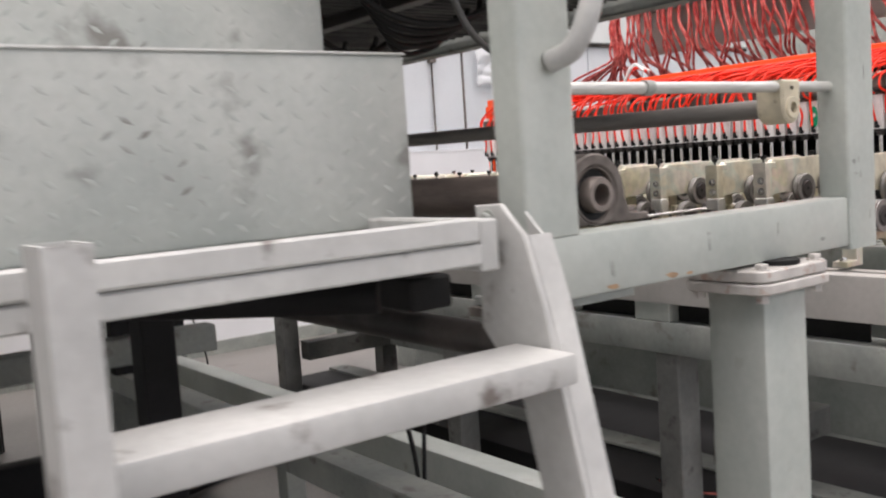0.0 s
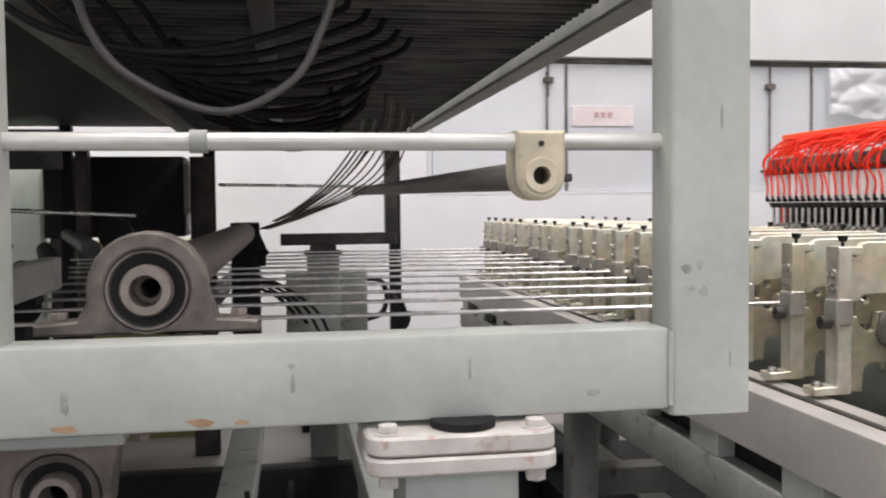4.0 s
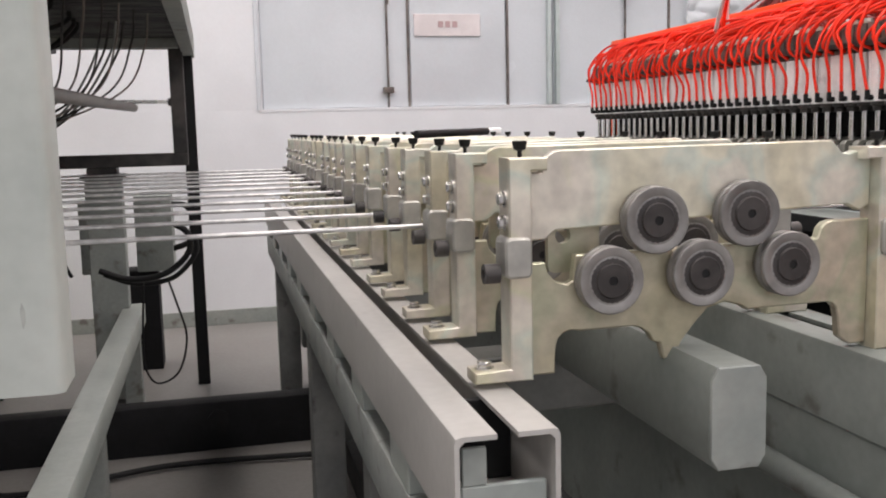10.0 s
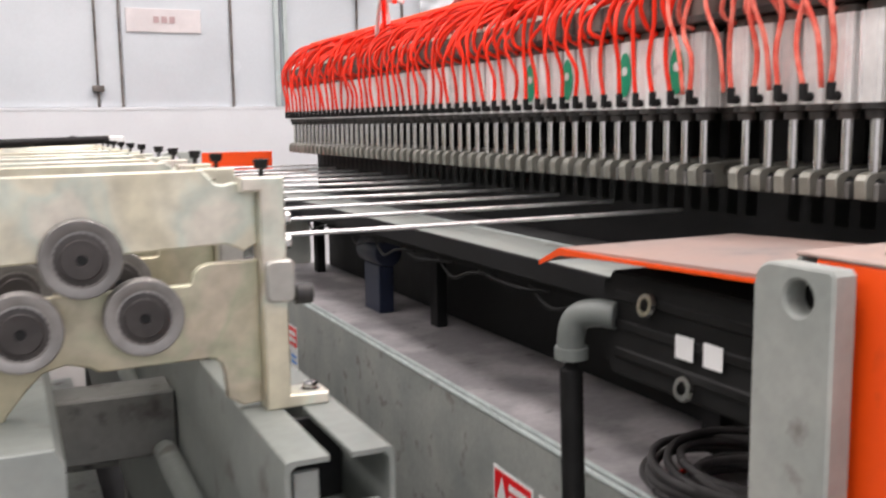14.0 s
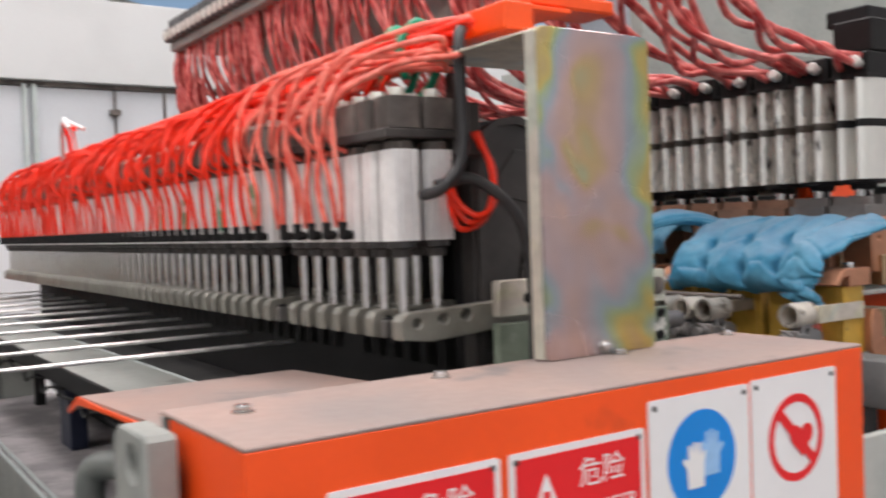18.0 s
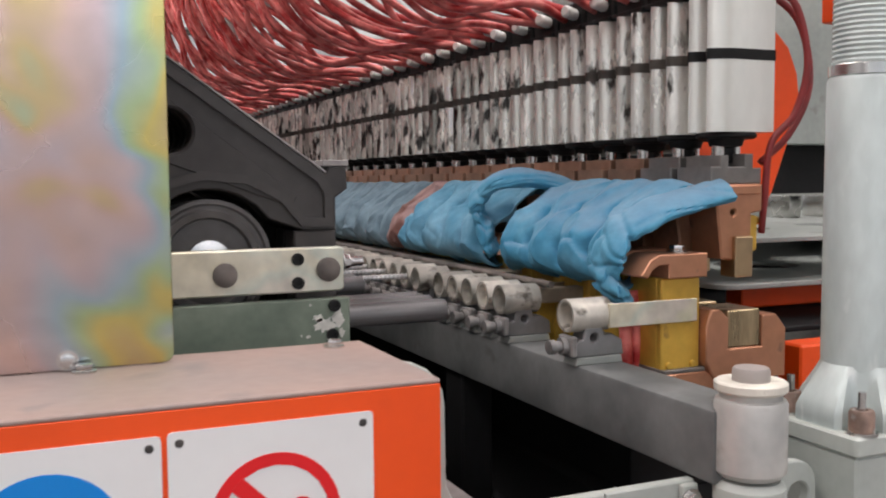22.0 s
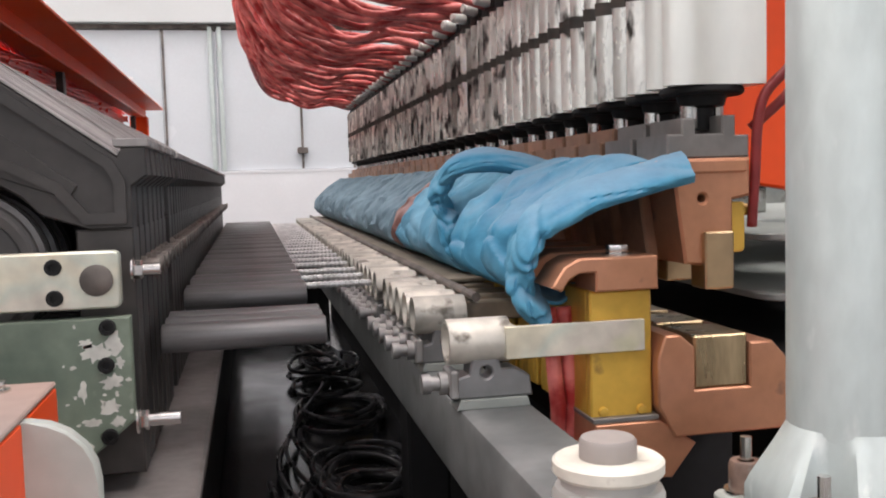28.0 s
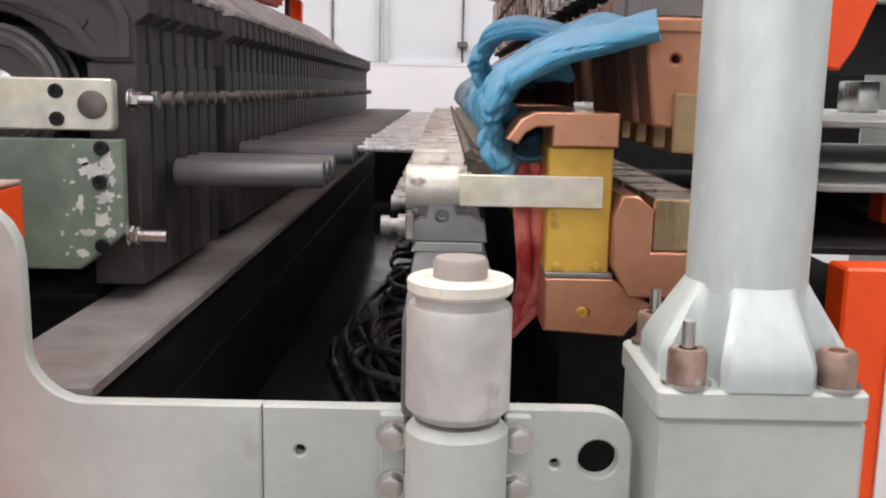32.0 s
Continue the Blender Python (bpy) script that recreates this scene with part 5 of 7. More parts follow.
part("lower_beam", box(4.10, 4.395, 1.26, 4.78, 0.86, 0.985, 0.004), DARK, feeder)
part("front_rail", box(4.395, 4.515, 0.918, 4.78, 0.962, 0.980, 0.004), material("dusty_rail_top", (0.155, 0.142, 0.137), 0.65, vary=0.16, scale=6, second=(0.21, 0.19, 0.182)), feeder, "dusty grey front rail")
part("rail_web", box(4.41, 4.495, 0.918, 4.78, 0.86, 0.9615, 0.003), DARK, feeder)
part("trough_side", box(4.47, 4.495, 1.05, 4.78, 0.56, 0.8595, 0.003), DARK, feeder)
for y in (1.28, 3.0, 4.6):
    part("leg", box(4.14, 4.26, y, y + 0.14, 0, 0.86, 0.004), GREYD, feeder)
side = thing("feeder_side_bars", 4.3, 1.2, 1.0, "zinc-plated bars and a chipped green side plate on the feeder", "side plate")
part("upper_bar", plate(rounded(4.06, 4.447, 1.196, 1.256, 0.006, 2), [], 0.02, facing(1.198), 0.002), ZINC, side, "zinc bar with rainbow tint and black screws")
part("lower_bar", plate([(4.06, 1.03), (4.40, 1.03), (4.455, 1.075), (4.455, 1.186), (4.06, 1.186)][::-1], [], 0.018, facing(1.20), 0.002), material("chipped_green_grey_plate", (0.15, 0.19, 0.145), 0.5, vary=0.14, scale=7, second=(0.20, 0.24, 0.185), stain=(0.40, 0.40, 0.34), stain_at=0.66, fine=90), side, "green-grey plate with white paint chips")
for x, z, r in ((4.424, 1.226, 0.0165), (4.285, 1.224, 0.016)):
    part("pin_end", turned([(0, 0), (r, 0), (r, 0.004), (r * 0.9, 0.005), (0, 0.005)], (x, 1.198, z), (0, -1, 0), 24), CASTB, side, "dark round pin end")
for x, z in ((4.382, 1.241), (4.382, 1.209), (4.432, 1.176), (4.429, 1.136), (4.429, 1.060), (4.12, 1.225), (4.16, 1.225)):
    part("cap_screw", capscrew(x, 1.199, z, (0, -1, 0), 0.0085, 0.005), BLACK, side, "black socket screw")
CHIPW = material("bare_white_primer", (0.58, 0.57, 0.52), 0.55, vary=0.12, scale=30)
rc = random.Random(77)


def chip(x, z, w, h):
    """A patch where the paint has flaked off, kept inside the plate."""
    o = []
    for j in range(18):
        a = 2 * math.pi * j / 18
        q = rc.uniform(0.45, 1.0)
        px, pz = min(4.4535, x + w * q * math.cos(a)), min(1.184, z + h * q * math.sin(a))
        o.append((px, max(pz, 1.033 + max(0.0, px - 4.398) * 0.82)))
    part("paint_chip", plate(o, [], 0.0006, facing(1.1995)), CHIPW, side, "white patch of chipped paint")


for x, z, w, h in ((4.418, 1.150, 0.019, 0.013), (4.437, 1.160, 0.012, 0.016), (4.410, 1.160, 0.010, 0.006), (4.434, 1.118, 0.014, 0.010), (4.404, 1.108, 0.006, 0.014), (4.430, 1.092, 0.013, 0.012), (4.438, 1.076, 0.010, 0.008), (4.412, 1.076, 0.012, 0.005), (4.404, 1.050, 0.010, 0.007), (4.443, 1.138, 0.006, 0.008)):
    chip(x, z, w, h)
for k in range(24):
    chip(4.452 - 0.08 * rc.random() ** 1.4, 1.045 + 0.135 * rc.random(), rc.uniform(0.0015, 0.004), rc.uniform(0.0015, 0.005))
part("stop_bolt", merge(hexbolt(4.455, 1.22, 1.07, (1, 0, 0), 0.011, 0.010), rod((4.46, 1.22, 1.07), (4.50, 1.22, 1.07), 0.0075, n=12)), STEEL, side, "bright stop bolt")
part("stop_bolt", merge(hexbolt(4.455, 1.235, 1.232, (1, 0, 0), 0.010, 0.010), rod((4.46, 1.235, 1.232), (4.485, 1.235, 1.232), 0.007, n=12)), STEEL, side, "bright stop bolt")
orange = thing("orange_hose_beam", 4.1, 3, 1.68, "orange painted hose carrier beam above the arms", "beam")
part("beam", box(4.06, 4.12, 1.16, 4.85, 1.655, 1.70, 0.003), ORANGE, orange)
part("flange", box(4.115, 4.20, 1.16, 4.85, 1.690, 1.697, 0.001), ORANGE, orange)
part("end_block", box(4.12, 4.31, 1.17, 1.25, 1.70, 1.724, 0.004), ORANGE, orange)
part("end_post", box(4.05, 4.13, 4.8, 4.86, 1.20, 1.66, 0.004), ORANGE, orange)
for y in (1.3, 3.0, 4.7):
    part("bracket", box(4.065, 4.085, y, y + 0.04, 1.55, 1.656, 0.002), CAST, orange)
# bundle of hoses lying along the beam
for k in range(26):
    a = rng.uniform(0, 6.28)
    r0 = rng.uniform(0.004, 0.024)
    pts = [(4.03 + r0 * math.cos(a + s * 0.7), 1.30 + 0.38 * s, 1.638 + r0 * math.sin(a + s * 0.7) + 0.012 * math.sin(s * 1.3 + k)) for s in range(0, 10)]
    hose("air_hose", pts, 0.0056, RED, None, "bright red air hose in the bundle on the beam", "hose", "bundled air hoses", 4, 6)
for k, y in enumerate((1.36, 1.43)):
    tie_b = hose("cable_tie", [(4.0, y, 1.60), (3.99, y, 1.66), (4.03, y, 1.70), (4.07, y, 1.66), (4.05, y - 0.01, 1.60), (4.02, y, 1.56)], 0.008, GREEN, None, "green velcro strap round the hoses", "strap")
for k, (dx, dz) in enumerate(((0, 0), (0.02, 0.02), (-0.03, 0.01))):
    hose("loose_strap", [(3.95 + dx, 3.55, 1.62), (3.93 + dx, 3.5 + dx, 1.70 + dz), (3.90, 3.42, 1.74 + dz), (3.92 - dx, 3.36, 1.72)], 0.008, WHITE if k else RED, None, "loose white strap end on the hoses", "strap")
hose("grey_air_pipe", [(4.02, 1.22, 1.66), (4.00, 1.20, 1.645), (3.99, 1.19, 1.59), (3.995, 1.19, 1.50), (3.985, 1.19, 1.44), (3.955, 1.20, 1.405), (3.945, 1.235, 1.397)], 0.0095, CONDUIT_BLACK, None, "thick black air pipe curving to the cylinder", "pipe")
hose("grey_air_pipe", [(3.96, 1.22, 1.41), (4.02, 1.20, 1.42), (4.08, 1.17, 1.36), (4.10, 1.16, 1.25), (4.09, 1.15, 1.10)], 0.0095, CONDUIT_BLACK, None, "thick black air pipe hanging beside the cover", "pipe")

for k in range(3):
    y = 1.235 + 0.012 * k
    hose("air_hose", [(4.055, y, 1.50), (4.065 + 0.012 * k, y - 0.02, 1.44), (4.062, y - 0.03, 1.385 - 0.012 * k), (4.03 - 0.01 * k, y - 0.03, 1.362 - 0.01 * k), (4.005, y - 0.01, 1.385), (3.995, y, 1.42)], 0.0055, RED, None, "short red air hose looped beside the first cylinder", "hose", "bundled air hoses", 5, 7)
# green stickers on some cylinders
for i in (9, 12, 16, 19):
    y = Y0 + PITCH * i
    st = single("green_sticker", plate([(y + 0.021 * math.cos(2 * math.pi * k / 20), 1.40 + 0.048 * math.sin(2 * math.pi * k / 20)) for k in range(20)], [], 0.0012, across(3.8975)), GREEN, "oval green sticker with a pale mark on the cylinder body", "sticker")
    part("mark", plate([(y + 0.010 * math.cos(2 * math.pi * k / 12), 1.408 + 0.010 * math.sin(2 * math.pi * k / 12)) for k in range(12)], [], 0.0008, across(3.8965)), WHITE, st, "pale print")
# ---- covers, shield, motor and table beside the feeder ----
DUSTTOP = material("dusty_orange_enamel", (0.275, 0.245, 0.232), 0.55, vary=0.1, scale=4, second=(0.35, 0.24, 0.20), amount=1.4, stain=(0.22, 0.195, 0.185), stain_at=0.64)
cover = thing("orange_cover", 3.93, 0.9, 0, "orange sheet-metal cover with safety signs and a dusty top", "cover")
part("front", box(3.455, 4.412, 0.79, 0.795, 0.35, 1.150, 0.001), ORANGE, cover)
part("top", box(3.455, 4.412, 0.79, 1.03, 1.150, 1.155, 0.0015), DUSTTOP, cover, "dusty grey-orange top sheet")
part("end", box(4.407, 4.412, 0.796, 1.03, 0.35, 1.149, 0.001), ORANGE, cover)
part("side", box(3.456, 3.461, 0.796, 1.0, 0.35, 1.149, 0.001), ORANGE, cover)
part("back", box(3.456, 4.411, 1.02, 1.028, 0.0, 1.149, 0.001), GREYD, cover)
for x in (3.47, 4.35):
    part("foot", box(x, x + 0.05, 0.80, 1.0, 0.0, 0.35, 0.003), GREYD, cover)
for x, y in ((4.10, 0.97), (3.52, 0.95), (4.37, 1.0), (3.80, 0.985)):
    part("bolt", hexbolt(x, y, 1.155, (0, 0, 1), 0.009, 0.007), STEEL, cover, "bright bolt")


def sign(x0, z1, w, h, name, label):
    s = thing(name, x0, 0.79, z1 - h, label, "safety sign", "signs on the orange cover")
    part("plate", plate(rounded(x0, x0 + w, z1 - h, z1, 0.004, 2), [], 0.002, facing(0.7875), 0), WHITE, s)
    for x, z in ((x0 + 0.010, z1 - 0.010), (x0 + w - 0.010, z1 - 0.010), (x0 + 0.010, z1 - h + 0.010), (x0 + w - 0.010, z1 - h + 0.010)):
        part("rivet", turned([(0, 0), (0.004, 0), (0.003, 0.0015), (0, 0.002)], (x, 0.7875, z), (0, -1, 0), 10), CAST, s)
    return s


def flat(outline, y, depth=0.0006):
    return plate(outline, [], depth, facing(y - depth))


def circle(cx, cz, r, n=40):
    return [(cx + r * math.cos(2 * math.pi * k / n), cz + r * math.sin(2 * math.pi * k / n)) for k in range(n)]


SW, SH = 0.186, 0.235
# mandatory gloves sign
g = sign(3.965, 1.129, SW, SH, "glove_sign", "white sign with a blue disc and white gloves")
cx, cz = 3.965 + SW / 2, 1.129 - 0.084
part("disc", flat(circle(cx, cz, 0.063), 0.7873), BLUE, g, "blue disc")


def mitten(cx, cz, s, flip):
    f = -1 if flip else 1
    p = [(-0.9, -1.6), (0.9, -1.6), (1.0, 0.0), (1.5, 0.6), (1.2, 0.9), (0.8, 0.6), (0.85, 1.7), (0.5, 1.8), (0.35, 0.9), (0.25, 2.0), (-0.1, 2.0), (-0.15, 0.9), (-0.35, 1.9), (-0.65, 1.8), (-0.6, 0.8), (-0.95, 1.3), (-1.2, 1.1), (-0.95, 0.2)]
    q = [(cx + f * a * s, cz + b * s) for a, b in p]
    return q if f < 0 else q[::-1]


part("glove", flat(mitten(cx + 0.016, cz + 0.004, 0.016, False), 0.7866), material("pale_blue_print", (0.30, 0.52, 0.80), 0.4), g, "pale glove print")
part("glove", flat(mitten(cx - 0.014, cz - 0.008, 0.016, True), 0.7860), WHITE, g, "white glove print")
part("text_bar", flat([(3.985, 0.928), (3.985, 0.912), (4.13, 0.912), (4.13, 0.928)], 0.7873), BLUE, g, "blue caption bar")
# no-pacemaker sign
h = sign(4.156, 1.131, SW, SH, "heart_sign", "white sign with a red prohibition ring over a heart")
cx, cz = 4.156 + SW / 2, 1.131 - 0.088
part("ring", plate(circle(cx, cz, 0.060), [(cx, cz, 0.049)], 0.0006, facing(0.7867)), SIGNRED, h, "red ring")
part("slash", flat([(cx - 0.040, cz + 0.030), (cx - 0.030, cz + 0.041), (cx + 0.041, cz - 0.030), (cx + 0.031, cz - 0.040)], 0.7866), SIGNRED, h, "red slash")
heart = []
for k in range(40):
    t = 2 * math.pi * k / 40
    heart.append((cx + 0.010 + 0.0016 * 16 * math.sin(t) ** 3, cz - 0.002 + 0.0016 * (13 * math.cos(t) - 5 * math.cos(2 * t) - 2 * math.cos(3 * t) - math.cos(4 * t))))
part("heart", flat(heart[::-1], 0.7862), SIGNRED, h, "red heart")
part("text_bar", flat([(4.19, 0.92), (4.19, 0.905), (4.30, 0.905), (4.30, 0.92)], 0.7873), CAST, h, "black caption bar")


def words(text, x, z, size, y, mat, parent, name="lettering"):
    cu = bpy.data.curves.new(name, "FONT")
    cu.body, cu.size, cu.extrude = text, size, 0.0002
    ob = new(name, cu)
    ob.data.materials.append(mat)
    ob.matrix_basis = pose(x, y, z, 90, 0, 0)
    hang(ob, parent)
    return ob


for k, x0 in enumerate((3.752, 3.535)):
    d = sign(x0, 1.100, 0.205, 0.26, "danger_sign", "white and red danger sign with a warning triangle")
    part("red_field", flat([(x0 + 0.008, 1.092), (x0 + 0.008, 1.000), (x0 + 0.197, 1.000), (x0 + 0.197, 1.092)][::-1], 0.7873), SIGNRED, d, "red field")
    part("triangle", flat([(x0 + 0.022, 1.010), (x0 + 0.050, 1.072), (x0 + 0.078, 1.010)][::-1], 0.7866), WHITE, d, "white triangle")
    part("bang", flat([(x0 + 0.047, 1.022), (x0 + 0.045, 1.052), (x0 + 0.055, 1.052), (x0 + 0.053, 1.022)], 0.7860), SIGNRED, d)
    words("危险", x0 + 0.098, 1.050, 0.036, 0.7865, WHITE, d)
    words("DANGER", x0 + 0.092, 1.012, 0.024, 0.7865, WHITE, d)
    for j in range(3):
        part("text_bar", flat([(x0 + 0.03, 0.97 - 0.03 * j), (x0 + 0.03, 0.96 - 0.03 * j), (x0 + 0.17, 0.96 - 0.03 * j), (x0 + 0.17, 0.97 - 0.03 * j)], 0.7873), CAST, d)


shield = thing("shield_plate", 4.08, 0.99, 1.155, "rainbow-tinted zinc shield plate bent over at the top", "shield plate")
RAINBOW = passivated("rainbow_zinc_plate", ((0.0, (0.52, 0.41, 0.21)), (0.46, (0.58, 0.45, 0.22)), (0.54, (0.64, 0.52, 0.18)), (0.59, (0.44, 0.53, 0.30)), (0.64, (0.40, 0.48, 0.52)), (0.71, (0.58, 0.46, 0.46)), (0.80, (0.62, 0.44, 0.38)), (0.87, (0.60, 0.45, 0.24)), (0.93, (0.45, 0.51, 0.34)), (1.0, (0.56, 0.47, 0.44))), 5.6, 0.26, 1.0,
                    ((-4.055 * 7.5, 0, -1.40 * 3.0), (7.5, 0.01, 3.0)), 2.0, 0.92)
part("sheet", plate(rounded(3.976, 4.190, 1.156, 1.618, 0.010, 3), [], 0.004, facing(0.984), 0.001), RAINBOW, shield)
part("top_flange", box(3.978, 4.188, 0.989, 1.27, 1.612, 1.616, 0.001), ZINC, shield, "bent zinc flange")
part("side_flange", box(3.975, 3.979, 0.989, 1.012, 1.158, 1.612, 0.001), ZINC, shield)
part("foot_screw", hexbolt(4.085, 0.984, 1.166, (0, -1, 0), 0.008, 0.006), STEEL, shield)

# lug plate, motor and its conduit
lug = thing("lug_plate", 3.43, 1.0, 0.6, "thick grey lifting lug with a round hole", "lug")
o = [(0.930, 0.60), (1.045, 0.60), (1.045, 1.118)] + arc(1.017, 1.120, 0.028, 0, 90, 5) + [(0.936, 1.148), (0.930, 1.142)]
part("plate", plate(o, [(0.978, 1.113, 0.020)], 0.034, across(3.408), 0.003), GREYD, lug)
# Black disc behind the lug's hole paints the shade in it.
part("hole_plug", turned([(0, 0), (0.024, 0), (0.024, 0.002), (0, 0.002)], (3.4425, 0.978, 1.113), (1, 0, 0), 20), BLACK, lug, "black disc painting the shade inside the hole")
part("web", box(3.41, 3.44, 0.93, 1.05, 0.0, 0.60, 0.004), GREYD, lug)
motor = thing("servo_motor", 3.56, 1.3, 0.85, "black servo motor with white labels and chrome rings", "motor")
o = rounded(1.10, 1.52, 0.888, 1.060, 0.012, 3)
part("body", plate(o, [], 0.16, across(3.545), 0.004), BLACK, motor)
for z in (0.918, 0.965, 1.012):
    part("rib", box(3.540, 3.546, 1.14, 1.50, z, z + 0.018, 0.003), BLACK, motor)
part("end_bell", plate(rounded(1.52, 1.56, 0.90, 1.04, 0.01, 3), [], 0.13, across(3.56), 0.003), BLACK, motor)
for y, z in ((1.402, 1.020), (1.310, 0.912)):
    part("eye_ring", turned([(0.010, -0.006), (0.018, -0.006), (0.020, 0), (0.018, 0.006), (0.010, 0.006), (0.010, -0.006)], (3.532, y, z), (-1, 0, 0.2), 20), ROD, motor, "chrome ring")
for y, w in ((1.318, 0.020), (1.256, 0.020)):
    part("label", box(3.5362, 3.5376, y - w, y + w, 0.953, 0.988, 0), WHITE, motor, "white label")
part("lid", plate([(1.04, 1.108), (1.60, 1.085), (1.66, 1.058), (1.66, 1.062), (1.60, 1.090), (1.04, 1.114)], [], 0.38, across(3.50), 0.0), DUSTTOP, motor, "dusty orange-edged lid")
part("lid_edge", plate([(1.04, 1.102), (1.46, 1.085), (1.60, 1.076), (1.665, 1.052), (1.665, 1.060), (1.60, 1.089), (1.46, 1.091), (1.04, 1.1075)], [], 0.004, across(3.496), 0.0), ORANGE, motor, "bare orange corner")
part("flange", box(3.46, 3.70, 1.053, 1.10, 0.86, 1.07, 0.004), BLACK, motor)
CONDUIT = material("dark_grey_conduit", (0.15, 0.165, 0.155), 0.4, vary=0.1, scale=14)
con = thing("conduit", 3.50, 1.58, 0.5, "grey conduit elbow with a black corrugated pipe", "conduit")
hang(new("elbow", hose_mesh("elbow", [smooth_path([(3.548, 1.50, 0.985), (3.530, 1.53, 0.986), (3.510, 1.56, 0.975), (3.503, 1.57, 0.945), (3.503, 1.57, 0.915)], 6)], 0.024, CONDUIT, 18)), con)
part("collar", turned([(0.0, 0), (0.029, 0), (0.029, 0.02), (0, 0.02)], (3.503, 1.57, 0.903), (0, 0, 1), 20), CONDUIT, con)
prof = [(0, 0.0)]
for k in range(80):
    prof += [(0.0195, 0.0112 * k), (0.0205, 0.0112 * k + 0.006)]
part("pipe", turned(prof[:-1] + [(0.0, 0.903)], (3.503, 1.535, 0.0), (0, 0.0388, 1), 18), BLACK, con, "black corrugated pipe")

# long grey trough table under the feeder
TX = 3.68
trough = thing("feed_table", 4.0, 3.0, 0, "long grey sheet-metal trough under the wires", "table")
part("front_wall", box(TX, TX + 0.01, 1.06, 4.95, 0.0, 0.595, 0.002), GREYD, trough)
part("shelf", box(TX + 0.01, 4.132, 1.06, 4.95, 0.540, 0.585, 0.003), material("dusty_dark_shelf", (0.31, 0.295, 0.30), 0.65, vary=0.16, scale=5, second=(0.38, 0.36, 0.365), stain=(0.14, 0.13, 0.125), stain_at=0.66), trough, "dusty dark shelf")
part("rim", rod((TX + 0.004, 1.06, 0.598), (TX + 0.004, 4.95, 0.598), 0.007, n=10), GALV, trough)
part("rim", rod((TX + 0.03, 1.06, 0.596), (TX + 0.03, 4.95, 0.596), 0.006, n=10), GALV, trough)
part("end_wall", box(TX, 4.06, 4.95, 4.96, 0.0, 0.9, 0.002), GREY, trough)
deck = thing("feed_deck", 3.85, 3.0, 0.95, "grey deck plate with a welded edge below the wires", "deck")
part("plate", box(3.70, 3.885, 1.70, 4.85, 0.975, 1.0, 0.003), GREYM, deck)
part("rear_plate", box(3.893, 4.03, 1.70, 4.85, 0.970, 0.996, 0.003), material("dark_deck_plate", (0.07, 0.07, 0.07), 0.45, 0.3, vary=0.2, scale=9), deck, "dark rear deck plate")
part("weld_seam", rod((3.889, 1.70, 0.997), (3.889, 4.85, 0.997), 0.005, n=8), GALV, deck, "bright weld seam")
part("edge", box(3.69, 3.70, 1.70, 4.85, 0.955, 1.003, 0.002), DARK, deck)
part("under_rib", box(3.72, 3.76, 1.72, 4.82, 0.93, 0.974, 0.002), DARK, deck)
# Added black sheet; gives the unlit space under the deck its darkness.
part("rear_skirt", box(4.120, 4.130, 1.30, 4.82, 0.586, 0.859, 0.001), BLACK, deck, "black sheet standing for the dark space under the deck")
for y in (1.75, 3.2, 4.6):
    part("leg", box(3.99, 4.03, y, y + 0.06, 0.586, 0.969, 0.002), DARK, deck)
single("pump_motor", merge(rod((3.93, 3.5, 0.82), (3.93, 3.72, 0.82), 0.055, n=28, bevel=0.01), box(3.90, 3.96, 3.53, 3.69, 0.585, 0.77, 0.004)), MOTOR, "dark blue motor under the deck", "motor")
rng = random.Random(8)
for k in range(11):
    y = 1.75 + 0.25 * k
    hose("loose_wire", [(3.72, y, 0.93), (3.70, y + 0.1, 0.925), (3.705, y + 0.22, 0.912 + rng.uniform(-0.02, 0.015)), (3.72, y + 0.34, 0.93)], 0.004, BLACK, None, "thin loose wire hanging under the deck", "cable", "loose wires")
for k in range(12):
    r = 0.105 + 0.027 * (k % 4)
    pts = [(3.885 + 0.02 * math.sin(3 * k) + r * math.cos(a), 1.54 + 0.03 * math.cos(2 * k) + 1.05 * r * math.sin(a), 0.598 + 0.006 * k + 0.005 * math.sin(2 * a + k)) for a in [2 * math.pi * s / 14 + k for s in range(15)]]
    hose("coiled_cable", pts, 0.0085 if k != 2 else 0.005, material("dusty_black_cable", (0.045, 0.042, 0.042), 0.6, vary=0.2) if k == 0 else (RED if k == 2 else bpy.data.materials["dusty_black_cable"]), None, "dusty black cable coiled on the table", "cable", "coiled cables on the table")
